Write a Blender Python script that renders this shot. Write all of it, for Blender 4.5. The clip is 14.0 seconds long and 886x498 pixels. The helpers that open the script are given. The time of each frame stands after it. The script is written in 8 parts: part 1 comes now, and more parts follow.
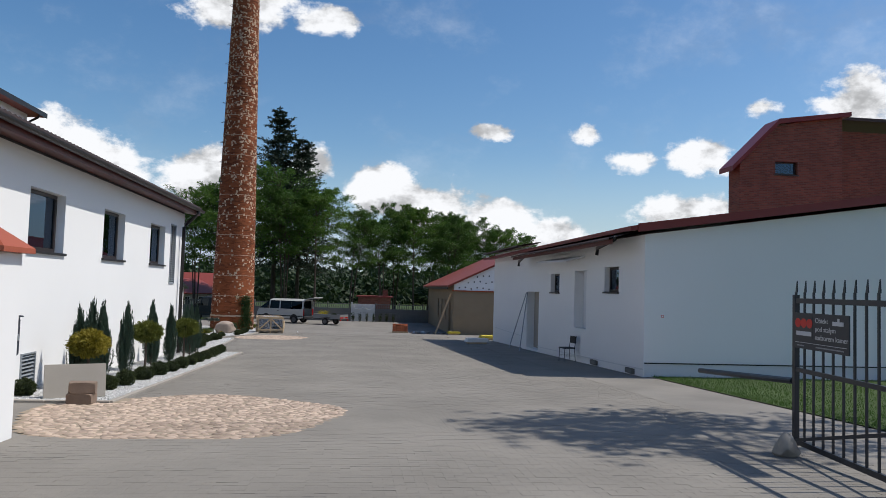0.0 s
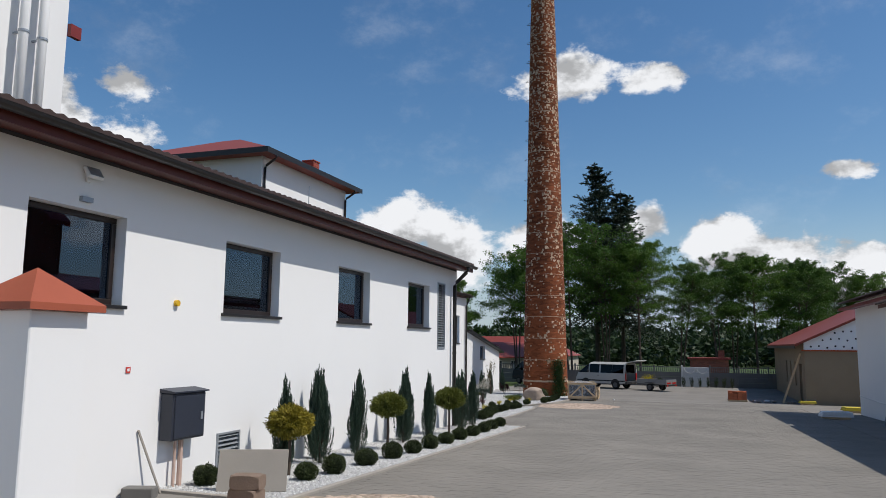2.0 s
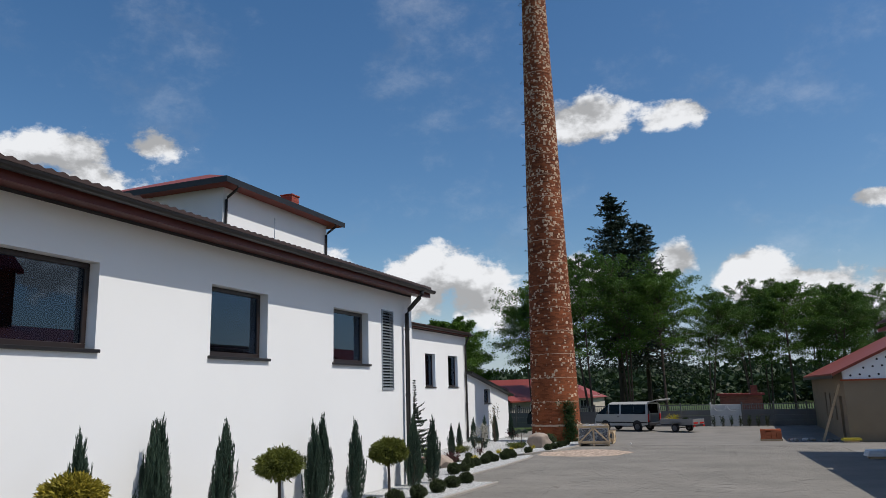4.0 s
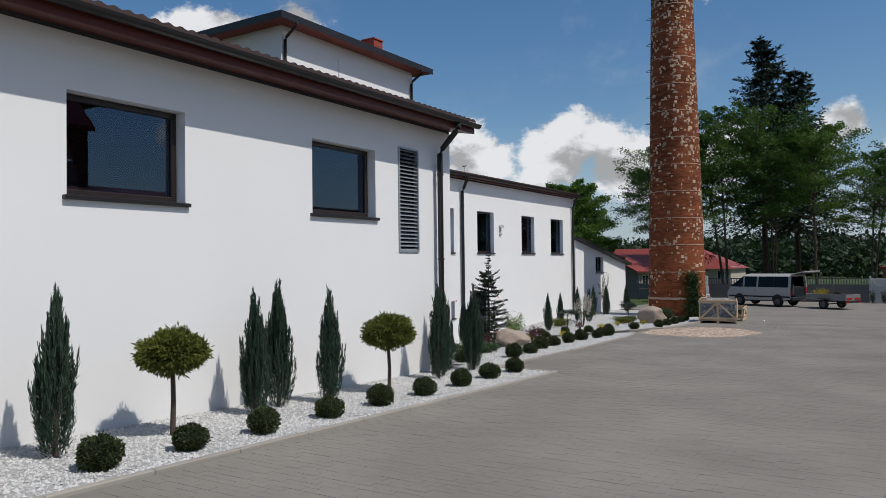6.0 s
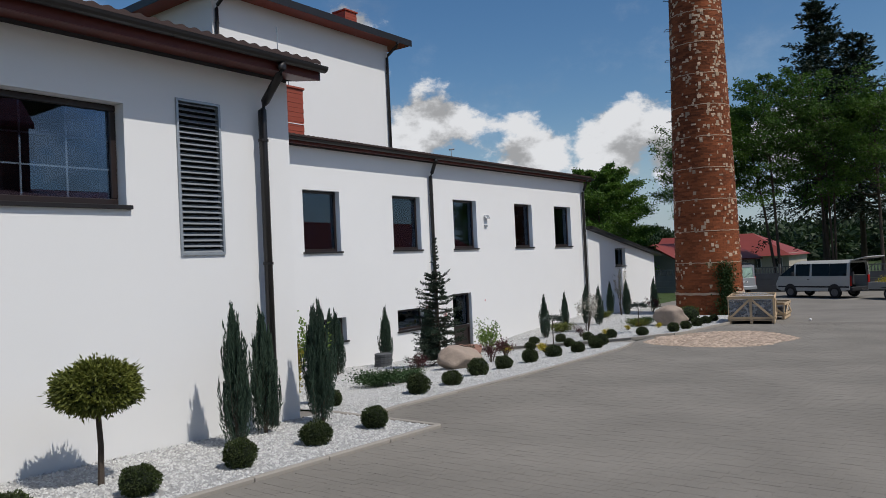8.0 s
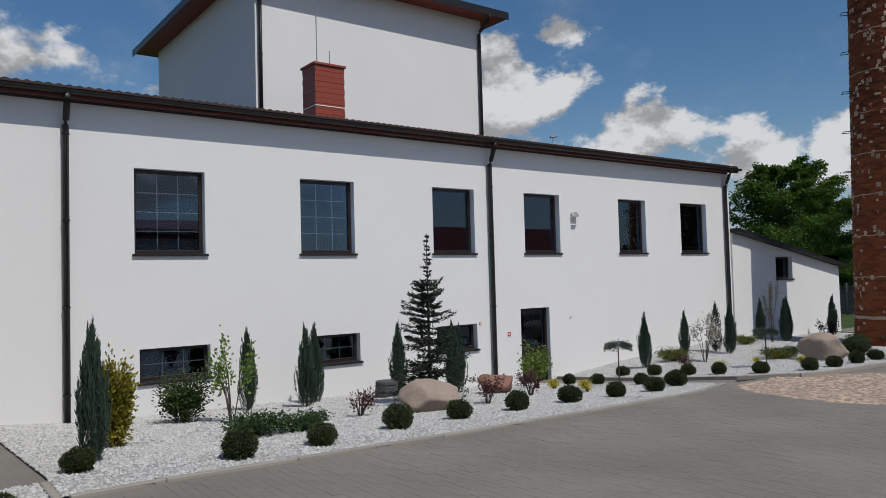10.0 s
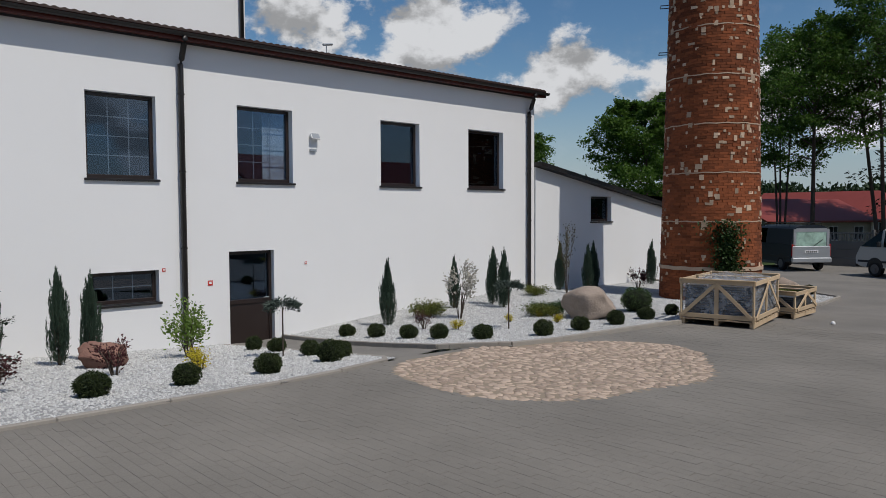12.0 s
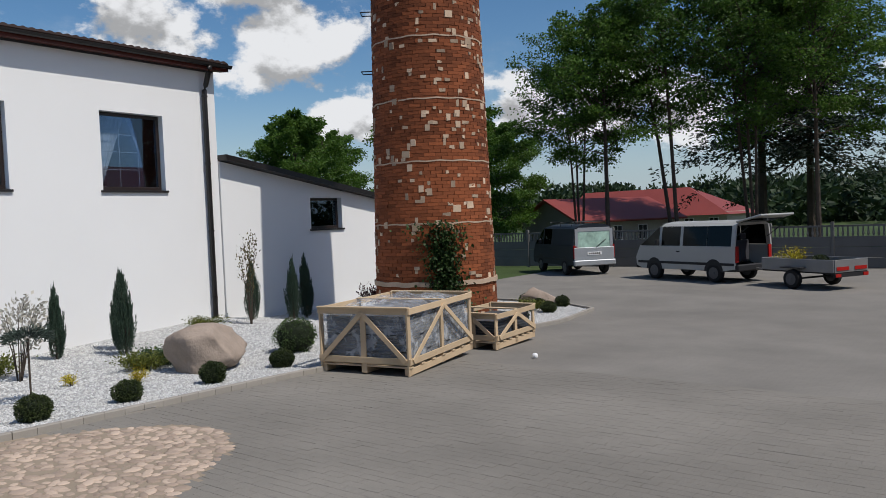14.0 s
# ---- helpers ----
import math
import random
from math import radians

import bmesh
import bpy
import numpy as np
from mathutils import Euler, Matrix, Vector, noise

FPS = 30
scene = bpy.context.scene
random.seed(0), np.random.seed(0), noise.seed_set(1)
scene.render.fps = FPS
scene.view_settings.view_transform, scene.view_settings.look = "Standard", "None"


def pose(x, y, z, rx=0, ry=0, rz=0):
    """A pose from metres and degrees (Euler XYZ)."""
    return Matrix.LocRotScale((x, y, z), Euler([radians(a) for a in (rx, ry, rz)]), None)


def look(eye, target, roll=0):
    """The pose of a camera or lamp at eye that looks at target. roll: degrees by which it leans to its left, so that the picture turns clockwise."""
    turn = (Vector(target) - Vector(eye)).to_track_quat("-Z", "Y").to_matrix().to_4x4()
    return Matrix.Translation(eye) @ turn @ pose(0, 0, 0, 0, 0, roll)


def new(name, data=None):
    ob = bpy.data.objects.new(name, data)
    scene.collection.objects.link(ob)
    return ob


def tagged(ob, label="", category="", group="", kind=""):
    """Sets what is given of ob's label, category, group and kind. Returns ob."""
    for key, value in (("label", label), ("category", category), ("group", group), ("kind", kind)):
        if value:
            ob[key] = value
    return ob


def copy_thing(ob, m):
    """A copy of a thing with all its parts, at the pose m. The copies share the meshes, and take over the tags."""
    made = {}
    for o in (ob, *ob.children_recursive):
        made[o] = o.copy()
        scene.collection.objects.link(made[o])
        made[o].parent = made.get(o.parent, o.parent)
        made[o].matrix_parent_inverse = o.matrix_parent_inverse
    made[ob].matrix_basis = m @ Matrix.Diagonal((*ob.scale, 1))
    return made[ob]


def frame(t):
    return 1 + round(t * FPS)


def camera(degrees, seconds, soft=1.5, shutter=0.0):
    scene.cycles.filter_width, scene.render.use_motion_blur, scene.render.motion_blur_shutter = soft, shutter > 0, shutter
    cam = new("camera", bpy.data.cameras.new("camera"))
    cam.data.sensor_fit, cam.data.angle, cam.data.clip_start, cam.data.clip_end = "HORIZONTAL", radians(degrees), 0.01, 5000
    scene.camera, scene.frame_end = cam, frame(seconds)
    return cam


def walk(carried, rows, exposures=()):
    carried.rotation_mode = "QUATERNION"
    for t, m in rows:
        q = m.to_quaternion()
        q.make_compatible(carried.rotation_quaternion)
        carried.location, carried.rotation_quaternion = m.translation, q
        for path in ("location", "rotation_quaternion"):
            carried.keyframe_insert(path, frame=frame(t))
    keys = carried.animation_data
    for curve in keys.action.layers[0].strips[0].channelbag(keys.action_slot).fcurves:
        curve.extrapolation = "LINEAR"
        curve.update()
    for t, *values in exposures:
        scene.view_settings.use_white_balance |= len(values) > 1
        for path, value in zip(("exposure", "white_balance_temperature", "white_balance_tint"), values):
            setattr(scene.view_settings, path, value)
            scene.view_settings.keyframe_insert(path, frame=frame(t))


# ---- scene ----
cam = camera(62.1, 14.0, soft=0.7)
PATH = [
    (0, (-2.203, 2.748, 2.51), (-1.974, 4.732, 2.618), 1.7),
    (0.5, (-1.645, 3.706, 2.485), (-1.641, 5.702, 2.623), 0.2),
    (1, (-1.346, 4.728, 2.431), (-1.607, 6.709, 2.521), 0.3),
    (1.5, (-1.086, 5.724, 2.411), (-1.591, 7.658, 2.487), 1.3),
    (1.8, (-0.954, 6.384, 2.463), (-1.611, 8.271, 2.57), 0.9),
    (2, (-0.983, 6.761, 2.532), (-1.638, 8.633, 2.789), 0.6),
    (2.2, (-0.992, 7.187, 2.5), (-1.637, 9.048, 2.847), 0.5),
    (4.3, (-0.26, 11.536, 2.319), (-0.981, 13.362, 2.702), -1.6),
    (4.5, (-0.281, 12.026, 2.353), (-1.082, 13.842, 2.598), 0.8),
    (5, (-0.375, 13.339, 2.286), (-1.24, 15.133, 2.469), 1.9),
    (5.5, (-0.35, 14.542, 2.267), (-1.226, 16.339, 2.339), 1.2),
    (6, (-0.4, 15.843, 2.199), (-1.47, 17.532, 2.238), -0.7),
    (6.5, (-0.425, 17.158, 2.217), (-1.658, 18.732, 2.195), -1.8),
    (7, (-0.415, 18.497, 2.204), (-1.63, 20.085, 2.16), -2.4),
    (7.5, (-0.41, 19.914, 2.179), (-1.57, 21.543, 2.155), -2.9),
    (8, (-0.329, 21.309, 2.205), (-1.53, 22.908, 2.238), -2.6),
    (8.2, (-0.357, 21.974, 2.181), (-1.618, 23.525, 2.251), -2.2),
    (10.3, (-0.015, 28.376, 1.976), (-1.634, 29.548, 2.037), -1.16),
    (10.5, (-0.002, 28.971, 1.987), (-1.621, 30.145, 2.016), -0.40),
    (11, (0.013, 30.517, 1.982), (-1.682, 31.579, 1.978), -1.96),
    (11.5, (0.005, 32.143, 1.956), (-1.667, 33.240, 1.913), -0.58),
    (12, (-0.018, 33.817, 1.893), (-1.481, 35.176, 1.796), -0.29),
    (12.5, (-0.026, 35.549, 1.846), (-1.200, 37.165, 1.746), 0.53),
    (13, (-0.083, 37.265, 1.778), (-1.354, 38.806, 1.696), -0.23),
    (13.5, (-0.058, 38.920, 1.730), (-1.371, 40.427, 1.677), -1.46),
    (14, (-0.033, 40.550, 1.702), (-1.226, 42.153, 1.622), -2.30),
]
walk(cam, [(t, look(eye, target, roll)) for t, eye, target, roll in PATH],
     [(0, 0.20), (1.5, 0.10), (3.0, 0.04), (5.5, -0.07), (6.5, -0.15), (8.0, -0.20), (9.5, -0.32), (11.0, -0.44), (12.2, -0.34), (13.0, -0.18), (13.5, -0.12), (14.0, -0.07)])

# ---- world and sun ----
SUN = Vector((1.0, 0.04, 1.45)).normalized()
world = bpy.data.worlds.new("sky")
scene.world = world
world.use_nodes = True
wn, wl = world.node_tree.nodes, world.node_tree.links
wn.clear()
w_out = wn.new("ShaderNodeOutputWorld")
w_bg = wn.new("ShaderNodeBackground")
w_sky = wn.new("ShaderNodeTexSky")
w_sky.sky_type, w_sky.sun_disc = "NISHITA", False
w_sky.sun_elevation, w_sky.sun_rotation = math.asin(SUN.z), math.atan2(SUN.x, SUN.y)
w_sky.dust_density, w_sky.ozone_density, w_sky.air_density = 0.8, 1.8, 1.0
w_bg.inputs["Strength"].default_value = 0.088
w_tc = wn.new("ShaderNodeTexCoord")
w_sep = wn.new("ShaderNodeSeparateXYZ")
wl.new(w_tc.outputs["Generated"], w_sep.inputs[0])


def wmath(op, a, b=None, c=None):
    n = wn.new("ShaderNodeMath")
    n.operation = op
    for i, v in enumerate((a, b, c)):
        if v is None:
            continue
        if isinstance(v, (int, float)):
            n.inputs[i].default_value = v
        else:
            wl.new(v, n.inputs[i])
    return n.outputs[0]


w_hsv = wn.new("ShaderNodeHueSaturation")
w_hsv.inputs["Saturation"].default_value, w_hsv.inputs["Value"].default_value = 1.27, 1.14
wl.new(w_sky.outputs[0], w_hsv.inputs["Color"])


def wnoise(scale, detail, rough, lift=0.0):
    """Billows on the dome of the sky; lift looks the same billows up a little higher."""
    m = wn.new("ShaderNodeMapping")
    m.inputs["Scale"].default_value, m.inputs["Location"].default_value = (1.0, 1.0, 1.5), (3.7, 1.9, 0.35 + lift)
    wl.new(w_tc.outputs["Generated"], m.inputs[0])
    k = wn.new("ShaderNodeTexNoise")
    k.inputs["Scale"].default_value, k.inputs["Detail"].default_value, k.inputs["Roughness"].default_value = scale, detail, rough
    wl.new(m.outputs[0], k.inputs["Vector"])
    return k.outputs["Fac"]


def wrange(v, a, b, c=0.0, d=1.0):
    k = wn.new("ShaderNodeMapRange")
    k.interpolation_type = "SMOOTHSTEP"
    for i, q in enumerate((a, b, c, d)):
        k.inputs[i + 1].default_value = q
    wl.new(v, k.inputs[0])
    return k.outputs[0]


# cumulus: bearing and height above the horizon, half width and half height, all in degrees
BANKS = [(1.2, 7.6, 3.0, 2.6), (5.4, 6.3, 3.6, 2.8), (11.2, 5.4, 3.6, 2.4), (15.0, 4.2, 3.0, 2.0), (-11.5, 7.4, 4.2, 3.2), (-18.5, 7.6, 4.0, 3.4), (-23.5, 8.4, 4.4, 3.8), (-29.0, 8.2, 3.6, 3.0),
         (-37.5, 10.2, 5.8, 3.4), (-48.0, 13.4, 7.4, 4.8), (-58.5, 14.5, 5.0, 3.4), (-43.0, 8.0, 5.0, 2.0), (24.5, 6.0, 4.4, 1.8), (36.5, 13.2, 3.2, 2.8)]
PUFFS = [(10.1, 12.3, 2.8, 1.0), (17.6, 12.2, 1.7, 1.0), (29.9, 13.6, 1.8, 1.1), (21.2, 10.0, 2.4, 1.2), (25.4, 10.3, 3.0, 1.8), (-10.0, 20.3, 4.6, 2.0), (-3.0, 19.9, 2.8, 1.3),
         (-50.0, 16.8, 5.0, 1.9), (-43.5, 18.4, 3.2, 1.5), (-3.6, 9.2, 2.0, 1.8), (48.0, 9.0, 6.0, 3.0), (-70.0, 9.0, 8.0, 4.0)]
bearing = wmath("ARCTAN2", w_sep.outputs["X"], w_sep.outputs["Y"])
height = wmath("ARCSINE", w_sep.outputs["Z"])
w_polar = wn.new("ShaderNodeCombineXYZ")
wl.new(bearing, w_polar.inputs[0])
wl.new(height, w_polar.inputs[1])
nearest = None
for az, el, wide, high in BANKS + PUFFS:
    off, scl, ln = wn.new("ShaderNodeVectorMath"), wn.new("ShaderNodeVectorMath"), wn.new("ShaderNodeVectorMath")
    off.operation, scl.operation, ln.operation = "SUBTRACT", "MULTIPLY", "LENGTH"
    off.inputs[1].default_value = (radians(az), radians(el), 0)
    scl.inputs[1].default_value = (1 / radians(wide), 1 / radians(high), 0)
    wl.new(w_polar.outputs[0], off.inputs[0])
    wl.new(off.outputs[0], scl.inputs[0])
    wl.new(scl.outputs[0], ln.inputs[0])
    nearest = ln.outputs["Value"] if nearest is None else wmath("MINIMUM", nearest, ln.outputs["Value"])
billow, above = wnoise(11.5, 10.0, 0.62), wnoise(11.5, 4.0, 0.5, 0.06)
heap = wmath("MULTIPLY_ADD", wmath("SUBTRACT", billow, 0.5), 2.9, wmath("SUBTRACT", 0.92, nearest))
# the rest of the dome has the same fair-weather cumulus, thicker towards the horizon
rest_cover = wmath("MULTIPLY_ADD", wmath("MAXIMUM", height, 0.0), 0.40, 0.44)
rest = wmath("MULTIPLY", wrange(wmath("SUBTRACT", wnoise(3.6, 9.0, 0.57), rest_cover), 0.0, 0.06), wrange(wmath("ABSOLUTE", bearing), 1.0, 1.25))
veil = wmath("MULTIPLY", wrange(wnoise(5.0, 7.0, 0.65, 0.6), 0.50, 0.80), 0.22)
cloud = wmath("MAXIMUM", wmath("MAXIMUM", wrange(heap, 0.0, 0.40), rest), veil)
# where there is cloud overhead, the part below is grey
shade = wrange(wmath("SUBTRACT", billow, above), -0.13, 0.07, 4.6, 9.6)
w_col = wn.new("ShaderNodeCombineColor")
wl.new(wmath("MULTIPLY", shade, 0.985), w_col.inputs[0])
wl.new(shade, w_col.inputs[1])
wl.new(wmath("MULTIPLY", shade, 1.03), w_col.inputs[2])
w_mix = wn.new("ShaderNodeMix")
w_mix.data_type = "RGBA"
wl.new(cloud, w_mix.inputs["Factor"])
w_haze = wn.new("ShaderNodeMix")
w_haze.data_type = "RGBA"
w_haze.inputs["B"].default_value = (4.6, 5.9, 7.2, 1)
wl.new(wrange(height, 0.20, -0.02, 0.0, 0.75), w_haze.inputs["Factor"])
wl.new(w_hsv.outputs[0], w_haze.inputs["A"])
wl.new(w_haze.outputs["Result"], w_mix.inputs["A"])
wl.new(w_col.outputs[0], w_mix.inputs["B"])
wl.new(w_mix.outputs["Result"], w_bg.inputs["Color"])
wl.new(w_bg.outputs[0], w_out.inputs[0])

sun_data = bpy.data.lights.new("sun", "SUN")
sun_data.energy, sun_data.angle, sun_data.color = 3.75, radians(0.5), (1.0, 0.95, 0.88)
sun = new("sun", sun_data)
sun.matrix_world = look(SUN * 60, (0, 0, 0))


# ---- materials ----
def mat(name, color, rough=0.8, vary=0.12, scale=3.0, fine=60.0, bump=0.15, metal=0.0, island=0.0, spec=0.3, obj=0.0, dist=0.004):
    """Painted, mineral or woody surface: two scales of colour change and a fine relief."""
    m = bpy.data.materials.new(name)
    m.use_nodes = True
    n, l = m.node_tree.nodes, m.node_tree.links
    p = n["Principled BSDF"]
    p.inputs["Roughness"].default_value, p.inputs["Metallic"].default_value = rough, metal
    p.inputs["Specular IOR Level"].default_value = spec
    tc = n.new("ShaderNodeTexCoord")
    geo = n.new("ShaderNodeNewGeometry")
    a, b = n.new("ShaderNodeTexNoise"), n.new("ShaderNodeTexNoise")
    a.inputs["Scale"].default_value, a.inputs["Detail"].default_value = scale, 5
    b.inputs["Scale"].default_value, b.inputs["Detail"].default_value = fine, 3
    l.new(geo.outputs["Position"], a.inputs["Vector"])
    l.new(geo.outputs["Position"], b.inputs["Vector"])

    def mth(op, u, v):
        k = n.new("ShaderNodeMath")
        k.operation = op
        for i, w in enumerate((u, v)):
            if isinstance(w, (int, float)):
                k.inputs[i].default_value = w
            else:
                l.new(w, k.inputs[i])
        return k.outputs[0]

    f = mth("ADD", mth("MULTIPLY", mth("SUBTRACT", a.outputs["Fac"], 0.5), 2 * vary), mth("MULTIPLY", mth("SUBTRACT", b.outputs["Fac"], 0.5), vary))
    if island:
        f = mth("ADD", f, mth("MULTIPLY", mth("SUBTRACT", geo.outputs["Random Per Island"], 0.5), 2 * island))
    if obj:
        oi = n.new("ShaderNodeObjectInfo")
        f = mth("ADD", f, mth("MULTIPLY", mth("SUBTRACT", oi.outputs["Random"], 0.5), 2 * obj))
    k = mth("ADD", f, 1.0)
    mx = n.new("ShaderNodeVectorMath")
    mx.operation = "SCALE"
    mx.inputs[0].default_value = color
    l.new(k, mx.inputs["Scale"])
    l.new(mx.outputs[0], p.inputs["Base Color"])
    if bump:
        bp = n.new("ShaderNodeBump")
        bp.inputs["Strength"].default_value, bp.inputs["Distance"].default_value = bump, dist
        l.new(b.outputs["Fac"], bp.inputs["Height"])
        l.new(bp.outputs[0], p.inputs["Normal"])
    return m


def leaf_mat(name, c1, c2, trans=0.35, rough=0.55):
    m = bpy.data.materials.new(name)
    m.use_nodes = True
    n, l = m.node_tree.nodes, m.node_tree.links
    p = n["Principled BSDF"]
    p.inputs["Roughness"].default_value, p.inputs["Specular IOR Level"].default_value = rough, 0.25
    geo = n.new("ShaderNodeNewGeometry")
    rp = n.new("ShaderNodeValToRGB")
    rp.color_ramp.elements[0].color, rp.color_ramp.elements[1].color = (*c1, 1), (*c2, 1)
    ns = n.new("ShaderNodeTexNoise")
    ns.inputs["Scale"].default_value = 1.3
    l.new(geo.outputs["Position"], ns.inputs["Vector"])
    ad = n.new("ShaderNodeMath")
    ad.operation = "MULTIPLY_ADD"
    ad.inputs[1].default_value = 0.6
    l.new(geo.outputs["Random Per Island"], ad.inputs[0])
    sb = n.new("ShaderNodeMath")
    sb.operation = "SUBTRACT"
    sb.inputs[1].default_value = 0.3
    l.new(ns.outputs["Fac"], sb.inputs[0])
    l.new(sb.outputs[0], ad.inputs[2])
    l.new(ad.outputs[0], rp.inputs[0])
    l.new(rp.outputs[0], p.inputs["Base Color"])
    if trans:
        tr = n.new("ShaderNodeBsdfTranslucent")
        l.new(rp.outputs[0], tr.inputs[0])
        mx = n.new("ShaderNodeMixShader")
        mx.inputs[0].default_value = trans
        l.new(p.outputs[0], mx.inputs[1])
        l.new(tr.outputs[0], mx.inputs[2])
        l.new(mx.outputs[0], n["Material Output"].inputs[0])
    return m


def glass_mat(name, tint=(0.52, 0.59, 0.66), ior=1.9, gloss=(0.62, 0.78, 1.0)):
    m = bpy.data.materials.new(name)
    m.use_nodes = True
    n, l = m.node_tree.nodes, m.node_tree.links
    n.remove(n["Principled BSDF"])
    tr, gl, fr, mx = n.new("ShaderNodeBsdfTransparent"), n.new("ShaderNodeBsdfGlossy"), n.new("ShaderNodeFresnel"), n.new("ShaderNodeMixShader")
    tr.inputs[0].default_value = (*tint, 1)
    gl.inputs["Roughness"].default_value = 0.01
    gl.inputs[0].default_value = (*gloss, 1)
    fr.inputs[0].default_value = ior
    l.new(fr.outputs[0], mx.inputs[0])
    l.new(tr.outputs[0], mx.inputs[1])
    l.new(gl.outputs[0], mx.inputs[2])
    l.new(mx.outputs[0], n["Material Output"].inputs[0])
    return m


def brick_mat(name, c1, c2, mortar, bw, bh, joint=0.01, rough=0.9, bump=0.5, axis="XY"):
    """Small masonry too far off to lay one by one."""
    m = bpy.data.materials.new(name)
    m.use_nodes = True
    n, l = m.node_tree.nodes, m.node_tree.links
    p = n["Principled BSDF"]
    p.inputs["Roughness"].default_value = rough
    geo = n.new("ShaderNodeNewGeometry")
    sp, cb = n.new("ShaderNodeSeparateXYZ"), n.new("ShaderNodeCombineXYZ")
    l.new(geo.outputs["Position"], sp.inputs[0])
    if axis == "Z":
        ad = n.new("ShaderNodeMath")
        l.new(sp.outputs["X"], ad.inputs[0])
        l.new(sp.outputs["Y"], ad.inputs[1])
        l.new(ad.outputs[0], cb.inputs[0])
        l.new(sp.outputs["Z"], cb.inputs[1])
    else:
        l.new(sp.outputs["X"], cb.inputs[0])
        l.new(sp.outputs["Y"], cb.inputs[1])
    bt = n.new("ShaderNodeTexBrick")
    bt.inputs["Color1"].default_value, bt.inputs["Color2"].default_value, bt.inputs["Mortar"].default_value = (*c1, 1), (*c2, 1), (*mortar, 1)
    bt.inputs["Scale"].default_value = 1.0
    bt.inputs["Brick Width"].default_value, bt.inputs["Row Height"].default_value = bw, bh
    bt.inputs["Mortar Size"].default_value = joint
    l.new(cb.outputs[0], bt.inputs["Vector"])
    ns = n.new("ShaderNodeTexNoise")
    ns.inputs["Scale"].default_value, ns.inputs["Detail"].default_value = 0.7, 8
    l.new(geo.outputs["Position"], ns.inputs["Vector"])
    k = n.new("ShaderNodeMath")
    k.operation = "MULTIPLY_ADD"
    k.inputs[1].default_value, k.inputs[2].default_value = 0.7, 0.65
    l.new(ns.outputs["Fac"], k.inputs[0])
    vm = n.new("ShaderNodeVectorMath")
    vm.operation = "SCALE"
    l.new(bt.outputs["Color"], vm.inputs[0])
    l.new(k.outputs[0], vm.inputs["Scale"])
    l.new(vm.outputs[0], p.inputs["Base Color"])
    bp = n.new("ShaderNodeBump")
    bp.inputs["Strength"].default_value, bp.inputs["Distance"].default_value = bump, 0.006
    inv = n.new("ShaderNodeMath")
    inv.operation = "SUBTRACT"
    inv.inputs[0].default_value = 1.0
    l.new(bt.outputs["Fac"], inv.inputs[1])
    l.new(inv.outputs[0], bp.inputs["Height"])
    l.new(bp.outputs[0], p.inputs["Normal"])
    return m


PLASTER = mat("white_plaster", (0.745, 0.745, 0.74), 0.9, 0.035, 0.5, 180, 0.2, dist=0.002)
PLINTH = mat("grey_plinth", (0.62, 0.63, 0.64), 0.9, 0.05, 1.0, 150, 0.2)
BROWN = mat("dark_brown_metal", (0.012, 0.010, 0.0095), 0.4, 0.15, 3, 40, 0.05, spec=0.5)
SOFFIT = mat("red_brown_soffit", (0.095, 0.022, 0.016), 0.45, 0.12, 2, 30, 0.05)
TILE = mat("dark_roof_tile", (0.055, 0.034, 0.028), 0.5, 0.2, 2, 50, 0.2, island=0.12)
REDROOF = mat("red_metal_roof", (0.24, 0.055, 0.035), 0.5, 0.12, 1.2, 30, 0.1)
REDTRIM = mat("dark_red_flashing", (0.19, 0.030, 0.026), 0.4, 0.12, 2, 30, 0.05)
FRAME = mat("brown_window_frame", (0.022, 0.014, 0.012), 0.35, 0.1, 4, 60, 0.05, spec=0.5)
GLASS = glass_mat("window_glass")
# room surfaces: indoor dimness is put into this dark base colour
ROOM = mat("interior_shade_grey", (0.06, 0.06, 0.065), 0.9, 0.15, 1.5, 20, 0.1)
MUNTIN = mat("grey_glazing_bar", (0.36, 0.37, 0.38), 0.4, 0.05, 5, 60, 0.0)
CURTAIN = mat("white_curtain", (0.7, 0.7, 0.7), 0.9, 0.08, 4, 60, 0.2)
STEEL = mat("grey_louvre_metal", (0.33, 0.36, 0.39), 0.4, 0.08, 4, 50, 0.05, metal=0.4)
# near-black colour standing for the shade behind louvre slats
DARK = mat("louvre_shade_black", (0.012, 0.012, 0.014), 0.8, 0.1, 4, 30, 0.0)
PAVE = brick_mat("block_paving", (0.198, 0.183, 0.162), (0.190, 0.176, 0.156), (0.168, 0.155, 0.137), 0.2, 0.1, 0.004, bump=0.25)
PAVER = mat("concrete_paver", (0.202, 0.187, 0.164), 0.9, 0.34, 0.55, 70, 0.3, island=0.02, obj=0.02)
BEDDING = mat("sand_bedding", (0.202, 0.187, 0.164), 0.95, 0.34, 0.55, 80, 0.4)
KERB = mat("concrete_kerb", (0.31, 0.285, 0.25), 0.9, 0.12, 2, 70, 0.3, obj=0.06)
GRAVEL = mat("white_gravel_bed", (0.36, 0.36, 0.355), 0.9, 0.2, 5, 55, 1.0, dist=0.02)
PEBBLE = mat("white_gravel_stone", (0.50, 0.50, 0.49), 0.85, 0.1, 3, 90, 0.2, island=0.2)
COBBLE = mat("fieldstone_cobble", (0.325, 0.252, 0.198), 0.85, 0.22, 1.6, 40, 0.6, island=0.36, obj=0.36)
